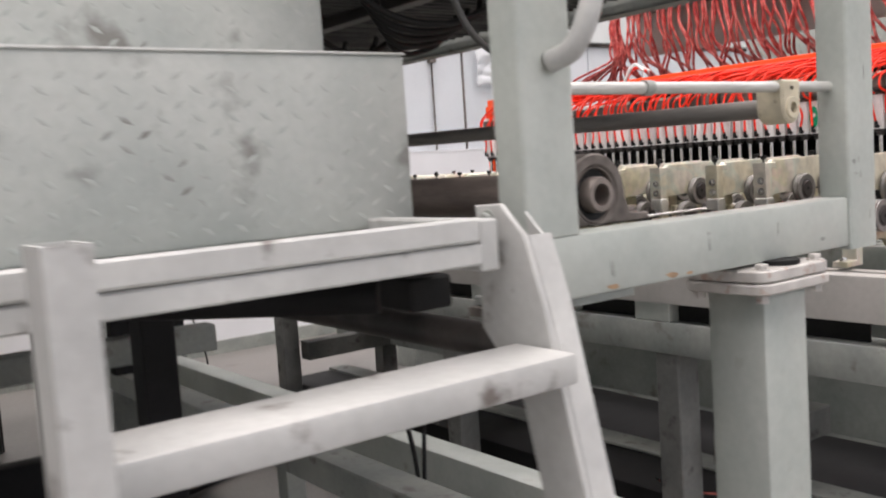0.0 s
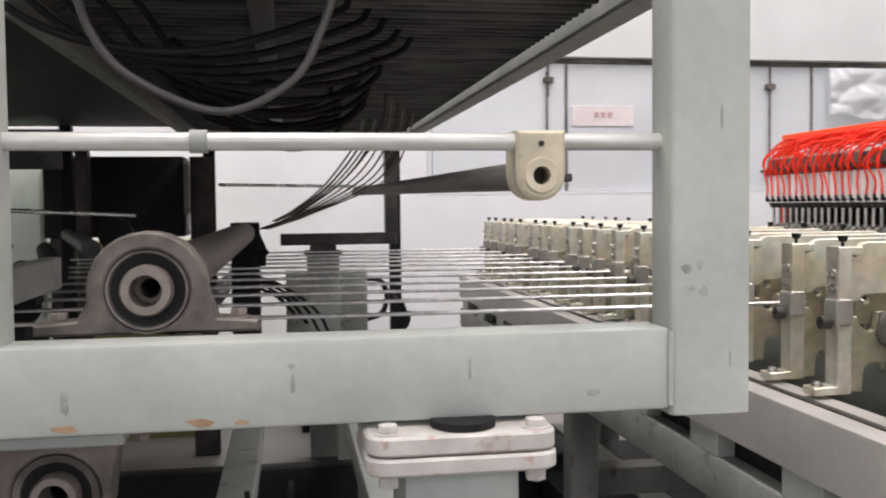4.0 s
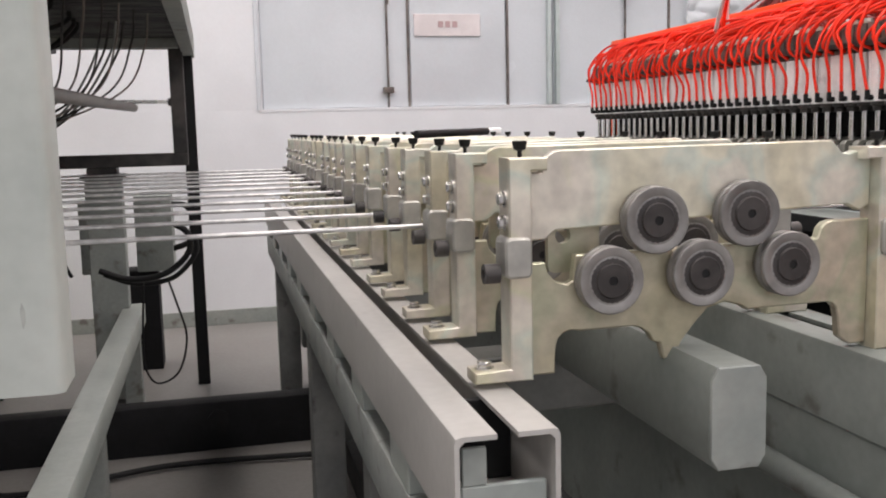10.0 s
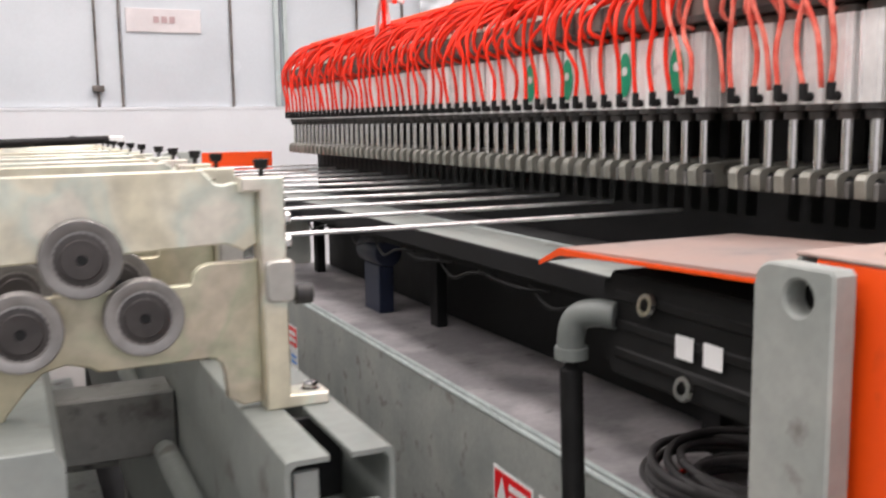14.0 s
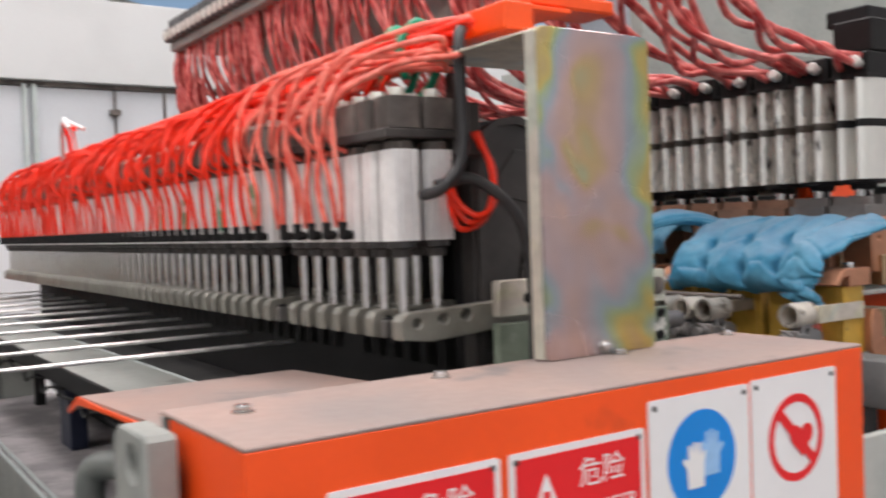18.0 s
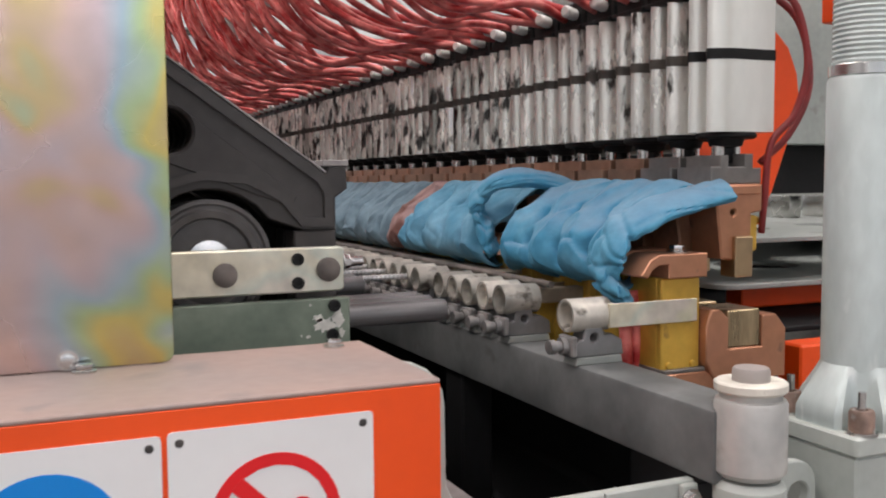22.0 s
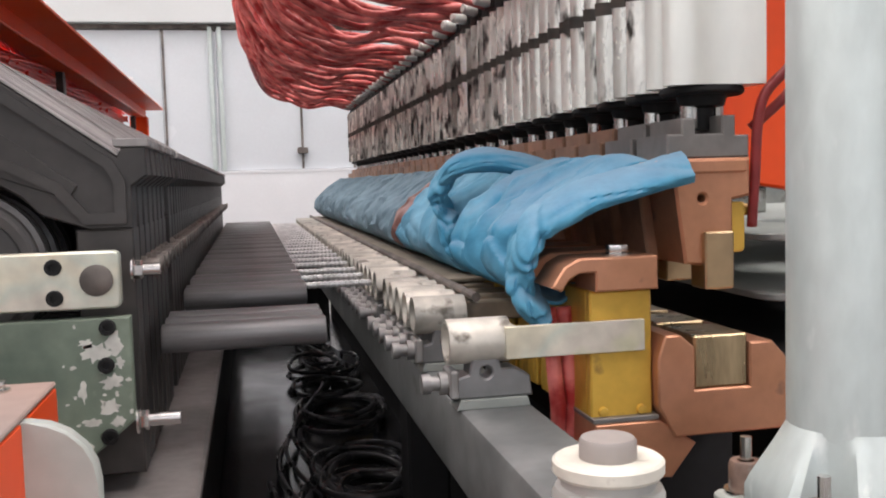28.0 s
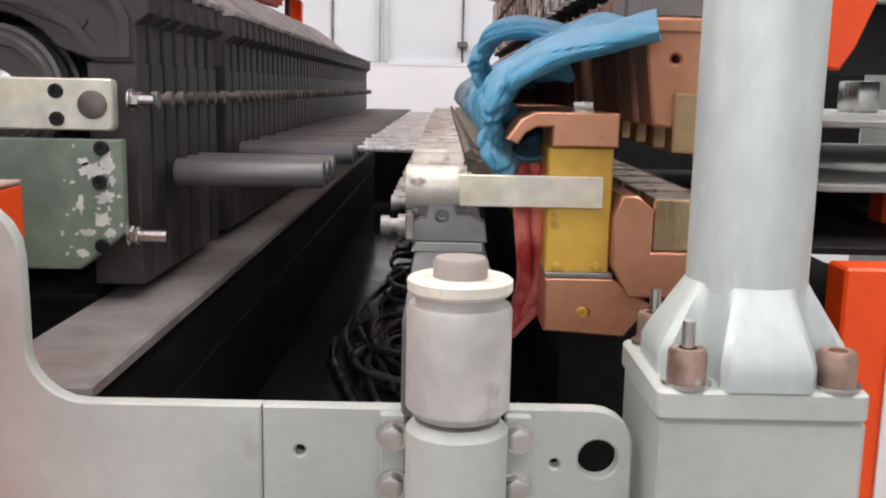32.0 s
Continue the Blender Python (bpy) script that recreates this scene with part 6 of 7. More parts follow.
for y0 in (1.785, 2.0, 3.9):
    s = thing("warning_sign", TX, y0, 0.365, "white and red warning sign on the trough", "safety sign", "signs on the trough")
    part("plate", box(TX - 0.002, TX - 0.0005, y0, y0 + 0.19, 0.265, 0.480, 0), WHITE, s)
    part("red_field", box(TX - 0.003, TX - 0.0021, y0 + 0.008, y0 + 0.182, 0.393, 0.472, 0), SIGNRED, s, "red field")
    part("triangle", plate([(y0 + 0.12, 0.401), (y0 + 0.145, 0.461), (y0 + 0.17, 0.401)], [], 0.0008, across(TX - 0.0039)), WHITE, s, "white triangle")
    for j in range(2):
        part("text_bar", box(TX - 0.0038, TX - 0.0031, y0 + 0.02, y0 + 0.11, 0.411 + 0.028 * j, 0.427 + 0.028 * j, 0), WHITE, s)
    part("pictogram", box(TX - 0.003, TX - 0.0021, y0 + 0.105, y0 + 0.165, 0.290, 0.370, 0.0), material("grey_print", (0.25, 0.27, 0.3), 0.5), s)
    for j in range(3):
        part("text_bar", box(TX - 0.003, TX - 0.0021, y0 + 0.02, y0 + 0.09, 0.295 + 0.025 * j, 0.307 + 0.025 * j, 0), BLUE, s)
# the far orange lug and cover at the end of the deck
far = thing("far_cover", 3.7, 4.95, 0.9, "orange far cover with a grey lug and dusty top", "cover")
part("lug", plate(rounded(3.33, 3.50, 0.90, 1.175, 0.03, 4), [(3.40, 1.14, 0.018)], 0.04, facing(4.93), 0.002), GREY, far)
part("orange_front", box(3.52, 3.87, 4.93, 4.935, 1.05, 1.170, 0.002), ORANGE, far)
part("top", plate([(3.52, 4.70), (4.0, 4.70), (3.90, 4.93), (3.50, 4.93)], [], 0.004, Matrix.Translation((0, 0, 1.075)), 0), DUSTTOP, far, "dusty orange top")
part("box", box(3.40, 3.90, 4.94, 5.15, 0.0, 1.06, 0.004), GREYD, far)
# ---- welding heads ----
NW, WY, WP = 34, 1.165, 0.104
SLEEVE = material("oily_pale_aluminium", (0.66, 0.645, 0.585), 0.27, 0.55, vary=0.14, scale=7, second=(0.84, 0.825, 0.77), amount=1.2, stain=(0.05, 0.044, 0.037), stain_at=0.60, each=0.2, streak=(3.0, 3.0, 1.1))
CLEAN = material("pale_clean_aluminium", (0.68, 0.68, 0.63), 0.3, 0.4, vary=0.06, scale=5, second=(0.76, 0.76, 0.71), amount=1.2, stain=(0.30, 0.28, 0.24), stain_at=0.70, streak=(1.0, 1.0, 0.4))
GRIMY = material("grimy_oily_aluminium", (0.50, 0.485, 0.435), 0.27, 0.5, vary=0.2, scale=6, second=(0.74, 0.725, 0.67), amount=1.2, stain=(0.030, 0.027, 0.024), stain_at=0.535, each=0.35, streak=(3.0, 3.0, 1.3))
STRAP = material("oily_brown_strap", (0.060, 0.050, 0.040), 0.5, vary=0.25, scale=20, each=0.3)
BROWN = material("oxidised_copper_block", (0.20, 0.105, 0.07), 0.5, 0.6, vary=0.15, scale=12)
GREYBLK = material("grey_steel_block", (0.20, 0.19, 0.18), 0.45, 0.5, vary=0.15, scale=10)


def sleeve_outline(w, d):
    """Square cylinder sleeve with two rounded ribs on its face towards the feeder."""
    o = [(d, 0.002), (d, w - 0.002)]
    for c in (0.74, 0.26):
        o += [(0.030, w * (c + 0.215))] + [(0.022 - 0.028 * math.sin(math.pi * t), w * (c + 0.185 - 0.37 * t)) for t in (0.08, 0.2, 0.35, 0.5, 0.65, 0.8, 0.92)] + [(0.030, w * (c - 0.215))]
    return o


wbody = finish("sleeve", plate(sleeve_outline(0.095, 0.112), [], 0.222, Matrix.Translation((5.06, 0, 1.42))), SLEEVE)
wbody_c = finish("sleeve", plate(sleeve_outline(0.095, 0.112), [], 0.222, Matrix.Translation((5.06, 0, 1.42))), CLEAN)
wbody_g = finish("sleeve", plate(sleeve_outline(0.095, 0.112), [], 0.222, Matrix.Translation((5.06, 0, 1.42))), GRIMY)
wband_o = finish("band", plate([(a - 0.0015 if a < 0.05 else a + 0.0015, b) for a, b in sleeve_outline(0.0962, 0.112)], [], 0.017, Matrix.Translation((5.06, -0.0006, 1.535))), STRAP)
wband = finish("band", plate([(a - 0.0015 if a < 0.05 else a + 0.0015, b) for a, b in sleeve_outline(0.0962, 0.112)], [], 0.017, Matrix.Translation((5.06, -0.0006, 1.535))), BLACK)
wcap = finish("head_cap", merge(box(5.07, 5.165, 0.004, 0.096, 1.642, 1.70, 0.004), box(5.06, 5.17, 0.002, 0.098, 1.642, 1.650, 0.001)), BLACK)
wfoot = finish("foot_cap", merge(turned([(0, 0.01), (0.047, 0.01), (0.049, 0.007), (0.049, 0.003), (0.045, 0.0), (0.0, 0.0)], (5.115, 0.05, 1.410), (0, 0, 1), 28), turned([(0, 0), (0.030, 0), (0.026, -0.012), (0.014, -0.014), (0.014, -0.04), (0, -0.04)], (5.115, 0.05, 1.410), (0, 0, 1), 16)), DARK)
wrod = finish("rod_nut", merge(rod((5.10, 0.05, 1.372), (5.10, 0.05, 1.41), 0.0115, n=12), rod((5.135, 0.05, 1.372), (5.135, 0.05, 1.40), 0.008, n=10)), STEEL)
wyoke = finish("yoke", plate([(5.05, 1.336), (5.152, 1.336), (5.152, 1.362), (5.135, 1.362), (5.135, 1.385), (5.118, 1.385), (5.118, 1.364), (5.085, 1.364), (5.085, 1.382), (5.068, 1.382), (5.068, 1.364), (5.05, 1.364)], [], 0.088, facing(0.006), 0.002), GREYBLK)
COPPERD = material("dull_tan_copper", (0.33, 0.19, 0.125), 0.5, 0.4, vary=0.18, scale=10, each=0.2)
wyoke_b = finish("yoke", plate([(5.05, 1.336), (5.152, 1.336), (5.152, 1.362), (5.135, 1.362), (5.135, 1.385), (5.118, 1.385), (5.118, 1.364), (5.085, 1.364), (5.085, 1.382), (5.068, 1.382), (5.068, 1.364), (5.05, 1.364)], [], 0.088, facing(0.006), 0.002), COPPERD)
welec = finish("electrode_block", plate([(5.052, 1.336), (5.068, 1.216), (5.088, 1.213), (5.128, 1.216), (5.128, 1.288), (5.150, 1.292), (5.150, 1.336)], [(5.090, 1.290, 0.005)], 0.075, facing(0.0), 0.003), COPPER)
welec_b = finish("electrode_block", plate([(5.052, 1.336), (5.068, 1.216), (5.088, 1.213), (5.128, 1.216), (5.128, 1.288), (5.150, 1.292), (5.150, 1.336)], [], 0.075, facing(0.0), 0.003), COPPERD)
wtip = finish("electrode_tip", box(5.089, 5.125, -0.008, 0.03, 1.186, 1.252, 0.002), material("brass_tip", (0.40, 0.29, 0.17), 0.3, 0.9, vary=0.1, scale=14))
wclip = finish("clip", merge(plate(rounded(5.128, 5.148, 1.226, 1.285, 0.006, 2), [], 0.02, facing(0.01), 0.001), hexbolt(5.148, 0.02, 1.275, (1, 0, 0), 0.007, 0.008)), BRASS)
muffler = finish("silencer", turned([(0, 0), (0.009, 0), (0.010, 0.004), (0.012, 0.008), (0.012, 0.034), (0.009, 0.038), (0, 0.038)], (0, 0, 0), (-0.92, -0.3, 0.15), 14), material("white_silencer", (0.74, 0.72, 0.68), 0.5, vary=0.08))
rng = random.Random(11)
for i in range(NW):
    y = WY + WP * i
    w = thing("welding_cylinder", 0, y, 0, "square oil-stained aluminium welding cylinder with a black band", "welding cylinder", "row of welding cylinders")
    shared("sleeve", wbody_c if i == 0 else (wbody if i < 7 else wbody_g), w)
    shared("band", wband if i == 0 else wband_o, w, (0, 0, 0), "dark strap round the sleeve")
    shared("head_cap", wcap, w, (0, 0, 0), "black head block")
    shared("foot_cap", wfoot, w, (0, 0, 0), "black lower cap")
    shared("rod_nut", wrod, w, (0, 0, 0), "bright rod ends")
    shared("yoke", wyoke if i in (0, 1) else wyoke_b, w)
    e = shared("electrode_block", welec if i == 0 else welec_b, w, (0, 0, 0), "copper upper electrode block")
    shared("electrode_tip", wtip, e)
    if i == 0:
        shared("clip", wclip, e, (0, 0, 0), "yellow clip with a bolt")
        part("valve_block", box(5.085, 5.198, y + 0.004, y + 0.10, 1.701, 1.775, 0.004), BLACK, w, "black valve block")
        part("contact_plate", plate(rounded(5.030, 5.143, 1.319, 1.334, 0.003, 2), [], 0.082, facing(y - 0.006), 0.002), COPPER, w, "bright copper contact plate")
    shared("silencer", muffler, w, (5.072, 0.03, 1.672), "white silencer")
    if i % 2:
        shared("silencer", muffler, w, (5.072, 0.075, 1.686), "white silencer")
    # hoses sweeping from the valves above to the cylinder heads
    for k in range(4):
        j = lambda s: rng.uniform(-s, s)
        vy = min(4.16, y + 0.02 + 0.03 * k + j(0.05))
        p = [(4.57 + j(0.01), vy, 2.20), (4.575 + j(0.02), vy + j(0.03), 2.05), (4.61 + j(0.03), vy + j(0.05), 1.90), (4.70 + j(0.03), y + 0.05 + j(0.07), 1.77 + j(0.025)),
             (4.84 + j(0.02), y + 0.05 + j(0.06), 1.70 + j(0.022)), (4.96 + j(0.01), y + 0.05 + j(0.035), 1.695 + j(0.015)), (5.068, y + 0.05 + j(0.03), 1.678 + j(0.012))]
        p = [(a, b - y, z) for a, b, z in p]
        shared("air_hose", hose_mesh("air_hose", [smooth_path(p, 5)], 0.0080, WINE, 7), w, (0, 0, 0), "dusty dark red air hose")

# the machine's own frame above and behind the heads
wf = thing("welder_frame", 5.4, 3, 0, "grey and orange painted frame of the welding machine", "machine frame")
part("head_beam", box(5.175, 5.34, 1.46, 4.75, 1.40, 1.75, 0.006), GREYD, wf, "grey beam behind the cylinders")
part("upper_wall", box(4.78, 4.82, 1.9, 4.14, 1.90, 2.34, 0.005), GREY, wf)
part("valve_shelf", box(4.53, 4.78, 1.35, 4.17, 2.165, 2.20, 0.004), GREYD, wf)
part("side_wall", plate(rounded(5.30, 6.9, 1.442, 2.3, 0.03, 3), [(6.40, 1.61, 0.09), (5.80, 1.535, 0.06)], 0.05, facing(2.05), 0.003), GREYM, wf, "grey side plate with a round opening")
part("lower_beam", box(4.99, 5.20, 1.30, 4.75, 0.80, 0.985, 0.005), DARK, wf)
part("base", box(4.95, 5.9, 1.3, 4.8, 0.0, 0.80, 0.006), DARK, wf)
part("orange_arm", plate([(5.165, 1.37), (5.30, 1.30), (5.37, 1.288), (5.39, 1.32), (5.446, 1.462), (5.455, 1.50), (5.448, 1.55), (5.425, 1.60), (5.38, 1.64), (5.30, 1.66), (5.19, 1.66), (5.175, 1.41)][::-1], [], 0.03, facing(1.40), 0.003), ORANGE, wf, "orange slanted arm plate")
part("orange_arm", plate([(5.165, 1.36), (5.20, 1.34), (5.30, 1.60), (5.24, 1.60)][::-1], [], 0.03, facing(1.365), 0.002), ORANGE, wf, "orange stiffening rib")
part("cross_bar", box(5.205, 5.66, 1.25, 1.36, 1.79, 1.83, 0.004), DARK, wf, "black bar over the arms")
# Added sheet: makes the openings dark where the bright wall would show.
part("wall_lining", box(5.35, 6.85, 2.12, 2.14, 1.30, 2.25, 0.001), DARK, wf, "black sheet added to darken the openings")
part("orange_rail", box(5.60, 6.9, 1.72, 1.78, 1.036, 1.092, 0.004), ORANGE, wf, "orange rail")
# Added dark sheet: hides the bright wall behind the electrode gaps.
part("rear_sheet", box(5.10, 6.88, 4.755, 4.775, 0.81, 1.39, 0.001), DARK, wf, "dark sheet added to keep the gaps between electrodes black")
part("orange_box", box(5.535, 5.68, 1.38, 1.43, 1.655, 1.775, 0.006), ORANGE, wf, "small orange cover")
for k, (z, x0, y0) in enumerate(((1.205, 5.40, 1.56), (1.105, 5.41, 1.56), (1.016, 5.35, 1.50))):
    part("shelf_plate", plate(rounded(x0, 7.2, y0, 2.9, 0.04, 3), [(5.72 + 0.1 * k, 1.92, 0.11), (6.1 + 0.1 * k, 1.92, 0.11)] if k < 2 else [], 0.012, Matrix.Translation((0, 0, z)), 0.002), GREYM if k < 2 else DARK, wf, "grey steel plate with an opening")
for k in range(9):
    part("shelf_clamp", box(5.45 + 0.17 * k, 5.50 + 0.17 * k, 2.30, 2.42, 1.217, 1.29, 0.005), STEEL, wf)
part("rear_post", box(6.7, 6.82, 1.2, 1.34, 0, 2.3, 0.005), GREY, wf)
part("rear_wall", box(6.9, 7.0, 1.2, 4.8, 0.0, 2.3, 0.005), GREYD, wf)
oc = thing("orange_guard", 5.6, 1.5, 0, "orange guard panel with a white safety sign", "guard panel")
part("panel", box(5.352, 6.4, 1.28, 1.34, 0.0, 1.036, 0.004), ORANGE, oc)
part("sign_plate", box(5.414, 5.614, 1.274, 1.279, 0.703, 0.953, 0.001), WHITE, oc, "white sign plate")
part("sign_disc", turned([(0, 0), (0.075, 0), (0.075, 0.001), (0, 0.001)], (5.514, 1.2735, 0.850), (0, -1, 0), 32), BLUE, oc, "blue disc")

# valve terminals above
valve_me = finish("valve", merge(box(4.50, 4.60, 0.005, 0.052, 2.20, 2.255, 0.003), box(4.52, 4.66, 0.008, 0.049, 2.255, 2.30, 0.004)), material("grey_valve", (0.10, 0.10, 0.10), 0.5, vary=0.15))
port_me = finish("port", box(4.494, 4.503, 0.010, 0.046, 2.208, 2.246, 0.002), material("pale_port", (0.66, 0.64, 0.58), 0.4, vary=0.08))
nipple_me = finish("nipple", rod((4.57, 0.028, 2.202), (4.57, 0.028, 2.17), 0.012, n=12), bpy.data.materials["pale_port"])
for i in range(46):
    v = thing("valve_unit", 0, 1.40 + 0.060 * i, 0, "dark solenoid valve with pale ports", "valve", "row of valves")
    shared("valve", valve_me, v)
    shared("port", port_me, v, (0, 0, 0), "pale connector block")
    shared("nipple", nipple_me, v, (0, 0, 0), "pale hose nipple")
    shared("nipple", nipple_me, v, (0.06, 0, 0), "pale hose nipple")

# near electrode: bracket, strap and lower blocks
near = thing("lower_electrode", 5.0, 1.17, 0.98, "yellow bracket with copper straps of the lower electrode", "electrode")
part("bracket", merge(box(4.952, 5.026, 1.166, 1.180, 1.040, 1.190, 0.002), box(4.952, 4.966, 1.180, 1.25, 1.04, 1.19, 0.001)), BRASS, near)
for x in (4.966, 5.012):
    part("screw", turned([(0, 0), (0.006, 0), (0.005, 0.004), (0, 0.005)], (x, 1.166, 1.052), (0, -1, 0), 12), BRASS, near, "brass screw")
part("strap", plate([(4.903, 1.198), (4.918, 1.220), (4.935, 1.229), (5.028, 1.229), (5.028, 1.191), (4.954, 1.191), (4.954, 1.2125), (4.936, 1.2125), (4.924, 1.206), (4.915, 1.193)], [], 0.07, facing(1.150), 0.002), COPPER, near, "copper strap")
part("strap_bolt", hexbolt(4.990, 1.178, 1.229, (0, 0, 1), 0.0125, 0.010), STEEL, near, "bright bolt")
part("foot", plate([(4.952, 0.978), (5.045, 0.972), (5.075, 1.010), (5.03, 1.040), (4.952, 1.040)][::-1], [(5.0, 1.0, 0.004)], 0.10, facing(1.155), 0.002), COPPER, near, "copper foot")
part("foot_lip", box(4.951, 5.03, 1.156, 1.25, 1.0405, 1.0465, 0.001), GREYBLK, near, "grey steel lip on the foot")
part("screw", turned([(0, 0), (0.007, 0), (0.006, 0.004), (0.003, 0.004), (0.003, 0.001), (0, 0.001)], (4.996, 1.155, 1.0), (0, -1, 0), 14), BRASS, near, "brass screw")
lower_o = [(5.047, 1.020), (5.19, 1.020), (5.19, 1.10), (5.168, 1.124), (5.1395, 1.124), (5.1395, 1.073), (5.0715, 1.073), (5.0715, 1.122), (5.054, 1.137), (5.036, 1.137), (5.027, 1.112), (5.027, 1.056)]
low_me = finish("block", plate(lower_o[::-1], [], 0.09, facing(0), 0.002), COPPER)
low_b = finish("block", plate(lower_o[::-1], [], 0.09, facing(0), 0.002), BROWN)
ins_me = finish("insert", box(5.0725, 5.1385, 0.004, 0.082, 1.0735, 1.134, 0.002), material("worn_brass_insert", (0.42, 0.33, 0.20), 0.3, 0.9, vary=0.15, scale=15, streak=(3, 3, 0.5)))
for i in range(NW):
    b = thing("copper_block", 0, 1.150 + WP * i, 0, "machined copper lower electrode block with a brass insert", "electrode block", "lower electrode blocks")
    shared("block", low_me if i == 0 else low_b, b)
    shared("insert", ins_me, b, (0, 0, 0), "worn brass insert")
    if i:
        n2 = thing("electrode_bracket", 0, WP * i, 0, "yellow electrode bracket with a copper strap", "bracket", "electrode brackets")
        for o in near.children:
            if o.name.startswith(("bracket", "strap")) and not o.name.startswith("strap_b"):
                shared(o.name.split(".")[0], o.data, n2)

# nozzle row: wire guide tubes on the cross beam
beam = thing("guide_beam", 4.84, 2.8, 0.95, "grey-blue square beam carrying the wire guides", "beam")
part("beam", box(4.800, 4.886, 0.86, 4.85, 0.973, 1.066, 0.007), material("dark_dusty_beam_paint", (0.105, 0.112, 0.11), 0.5, vary=0.14, scale=6, second=(0.145, 0.15, 0.147), stain=(0.10, 0.095, 0.09), stain_at=0.64), beam)
for y in (1.6, 4.5):
    part("stand", box(4.81, 4.876, y, y + 0.08, 0.691, 0.974, 0.004), DARK, beam)
TUBE = material("dull_pale_tube", (0.46, 0.44, 0.385), 0.45, 0.45, vary=0.15, scale=14, second=(0.54, 0.51, 0.45), stain=(0.16, 0.14, 0.115), stain_at=0.60, each=0.15)
tube_me = finish("tube", turned([(0.0205, 0.0), (0.025, 0.0), (0.0255, 0.004), (0.0255, 0.07), (0.019, 0.07), (0.019, 0.006), (0.0205, 0.0)], (4.790, 0, 1.140), (1, 0, 0), 24), TUBE)
pack_me = finish("bar", plate([(4.852, 0.010), (4.852, -0.028), (5.014, -0.028), (5.014, -0.021), (4.866, -0.021), (4.866, 0.010)], [], 0.036, Matrix.Translation((0, 0, 1.121)), 0.001), ZINC)
pack_b = finish("bar", box(4.858, 5.04, -0.012, 0.012, 1.130, 1.156, 0.002), material("dusty_brown_bar", (0.24, 0.20, 0.15), 0.55, 0.3, vary=0.15, scale=15))
sad_me = finish("saddle", plate([(4.793, 1.077), (4.885, 1.077), (4.882, 1.100), (4.864, 1.110), (4.850, 1.110), (4.846, 1.122), (4.816, 1.122), (4.812, 1.104), (4.793, 1.099)][::-1], [(4.832, 1.106, 0.007)], 0.032, facing(-0.016), 0.002), material("grey_saddle", (0.22, 0.22, 0.22), 0.45, 0.5, vary=0.12, scale=12))
shoe_me = finish("shoe", plate([(4.797, 1.066), (4.881, 1.066), (4.878, 1.077), (4.802, 1.077)][::-1], [], 0.04, facing(-0.02), 0.001), GREYD)
lock_me = finish("lock_bolt", merge(turned([(0, 0), (0.013, 0), (0.013, 0.012), (0.008, 0.012), (0.008, 0.022), (0.011, 0.022), (0.011, 0.032), (0, 0.032)], (4.793, 0, 1.094), (-1, 0, 0), 14), box(4.79, 4.80, -0.02, 0.02, 1.079, 1.110, 0.002)), material("grey_lock_bolt", (0.30, 0.29, 0.28), 0.4, 0.5, vary=0.2, scale=20))
guide_y = [1.186] + [1.405 + 0.0655 * k + (0.055 if k >= 5 else 0) + (0.03 if k >= 11 else 0) for k in range(48)]
for i, y in enumerate(guide_y):
    g = thing("wire_guide", 0, y, 0, "pale metal wire guide tube on a grey saddle", "wire guide", "row of wire guides")
    shared("tube", tube_me, g, (0, 0, 0), "open bright tube")
    shared("bar", pack_me if i == 0 else pack_b, g)
    shared("saddle", sad_me, g)
    shared("shoe", shoe_me, g)
    shared("lock_bolt", lock_me, g, (0, 0, 0), "bright locking bolt")
rib_v, rib_f = [], []
for k in range(60):
    rr = 0.0064 if k % 4 < 2 else 0.0054
    rib_v += [(4.66 + 0.0024 * k, rr * math.cos(2 * math.pi * j / 8), 1.140 + rr * math.sin(2 * math.pi * j / 8)) for j in range(8)]
rib_f = [(k * 8 + j, k * 8 + (j + 1) % 8, k * 8 + 8 + (j + 1) % 8, k * 8 + 8 + j) for k in range(59) for j in range(8)]
stub = bpy.data.meshes.new("ribbed_wire")
stub.from_pydata(rib_v, [], rib_f)
stub.materials.append(material("bright_ribbed_wire", (0.74, 0.73, 0.72), 0.4, 0.35, vary=0.1, scale=30))
for i in range(7, 48, 2):
    w = tagged(new("ribbed_wire", stub), "bright ribbed steel wire entering a wire guide", "wire", "wires entering the guides")
    w.location = (0, guide_y[i], 0)
part("clamp_rail", rod((4.868, 1.36, 1.166), (4.868, 4.75, 1.166), 0.006, n=10), CASTB, beam, "thin rail over the guides")
part("cover_strip", box(4.885, 5.03, 1.62, 4.78, 1.158, 1.164, 0.001), material("dusty_brown_strip", (0.26, 0.23, 0.18), 0.6, vary=0.12, scale=10), beam, "dusty brown strip")

# hinge at the beam's end, side plate and round column
hinge = thing("hinge_pin", 4.848, 0.85, 0.6, "galvanised hinge barrel with a white washer and cap bolt", "hinge")
part("barrel", turned([(0, 0.984), (0.036, 0.984), (0.0437, 0.992), (0.0437, 1.074), (0.0415, 1.079), (0.037, 1.080), (0.037, 1.088), (0, 1.088)], (4.848, 0.85, 0), (0, 0, 1), 36), material("dull_zinc_barrel", (0.44, 0.44, 0.42), 0.4, 0.25, vary=0.1, scale=9, second=(0.50, 0.49, 0.46), stain=(0.33, 0.30, 0.26), stain_at=0.64), hinge)
part("lower_barrel", turned([(0, 0.60), (0.0432, 0.60), (0.0432, 0.972), (0.036, 0.980), (0, 0.980)], (4.848, 0.85, 0), (0, 0, 1), 36), GREY, hinge)
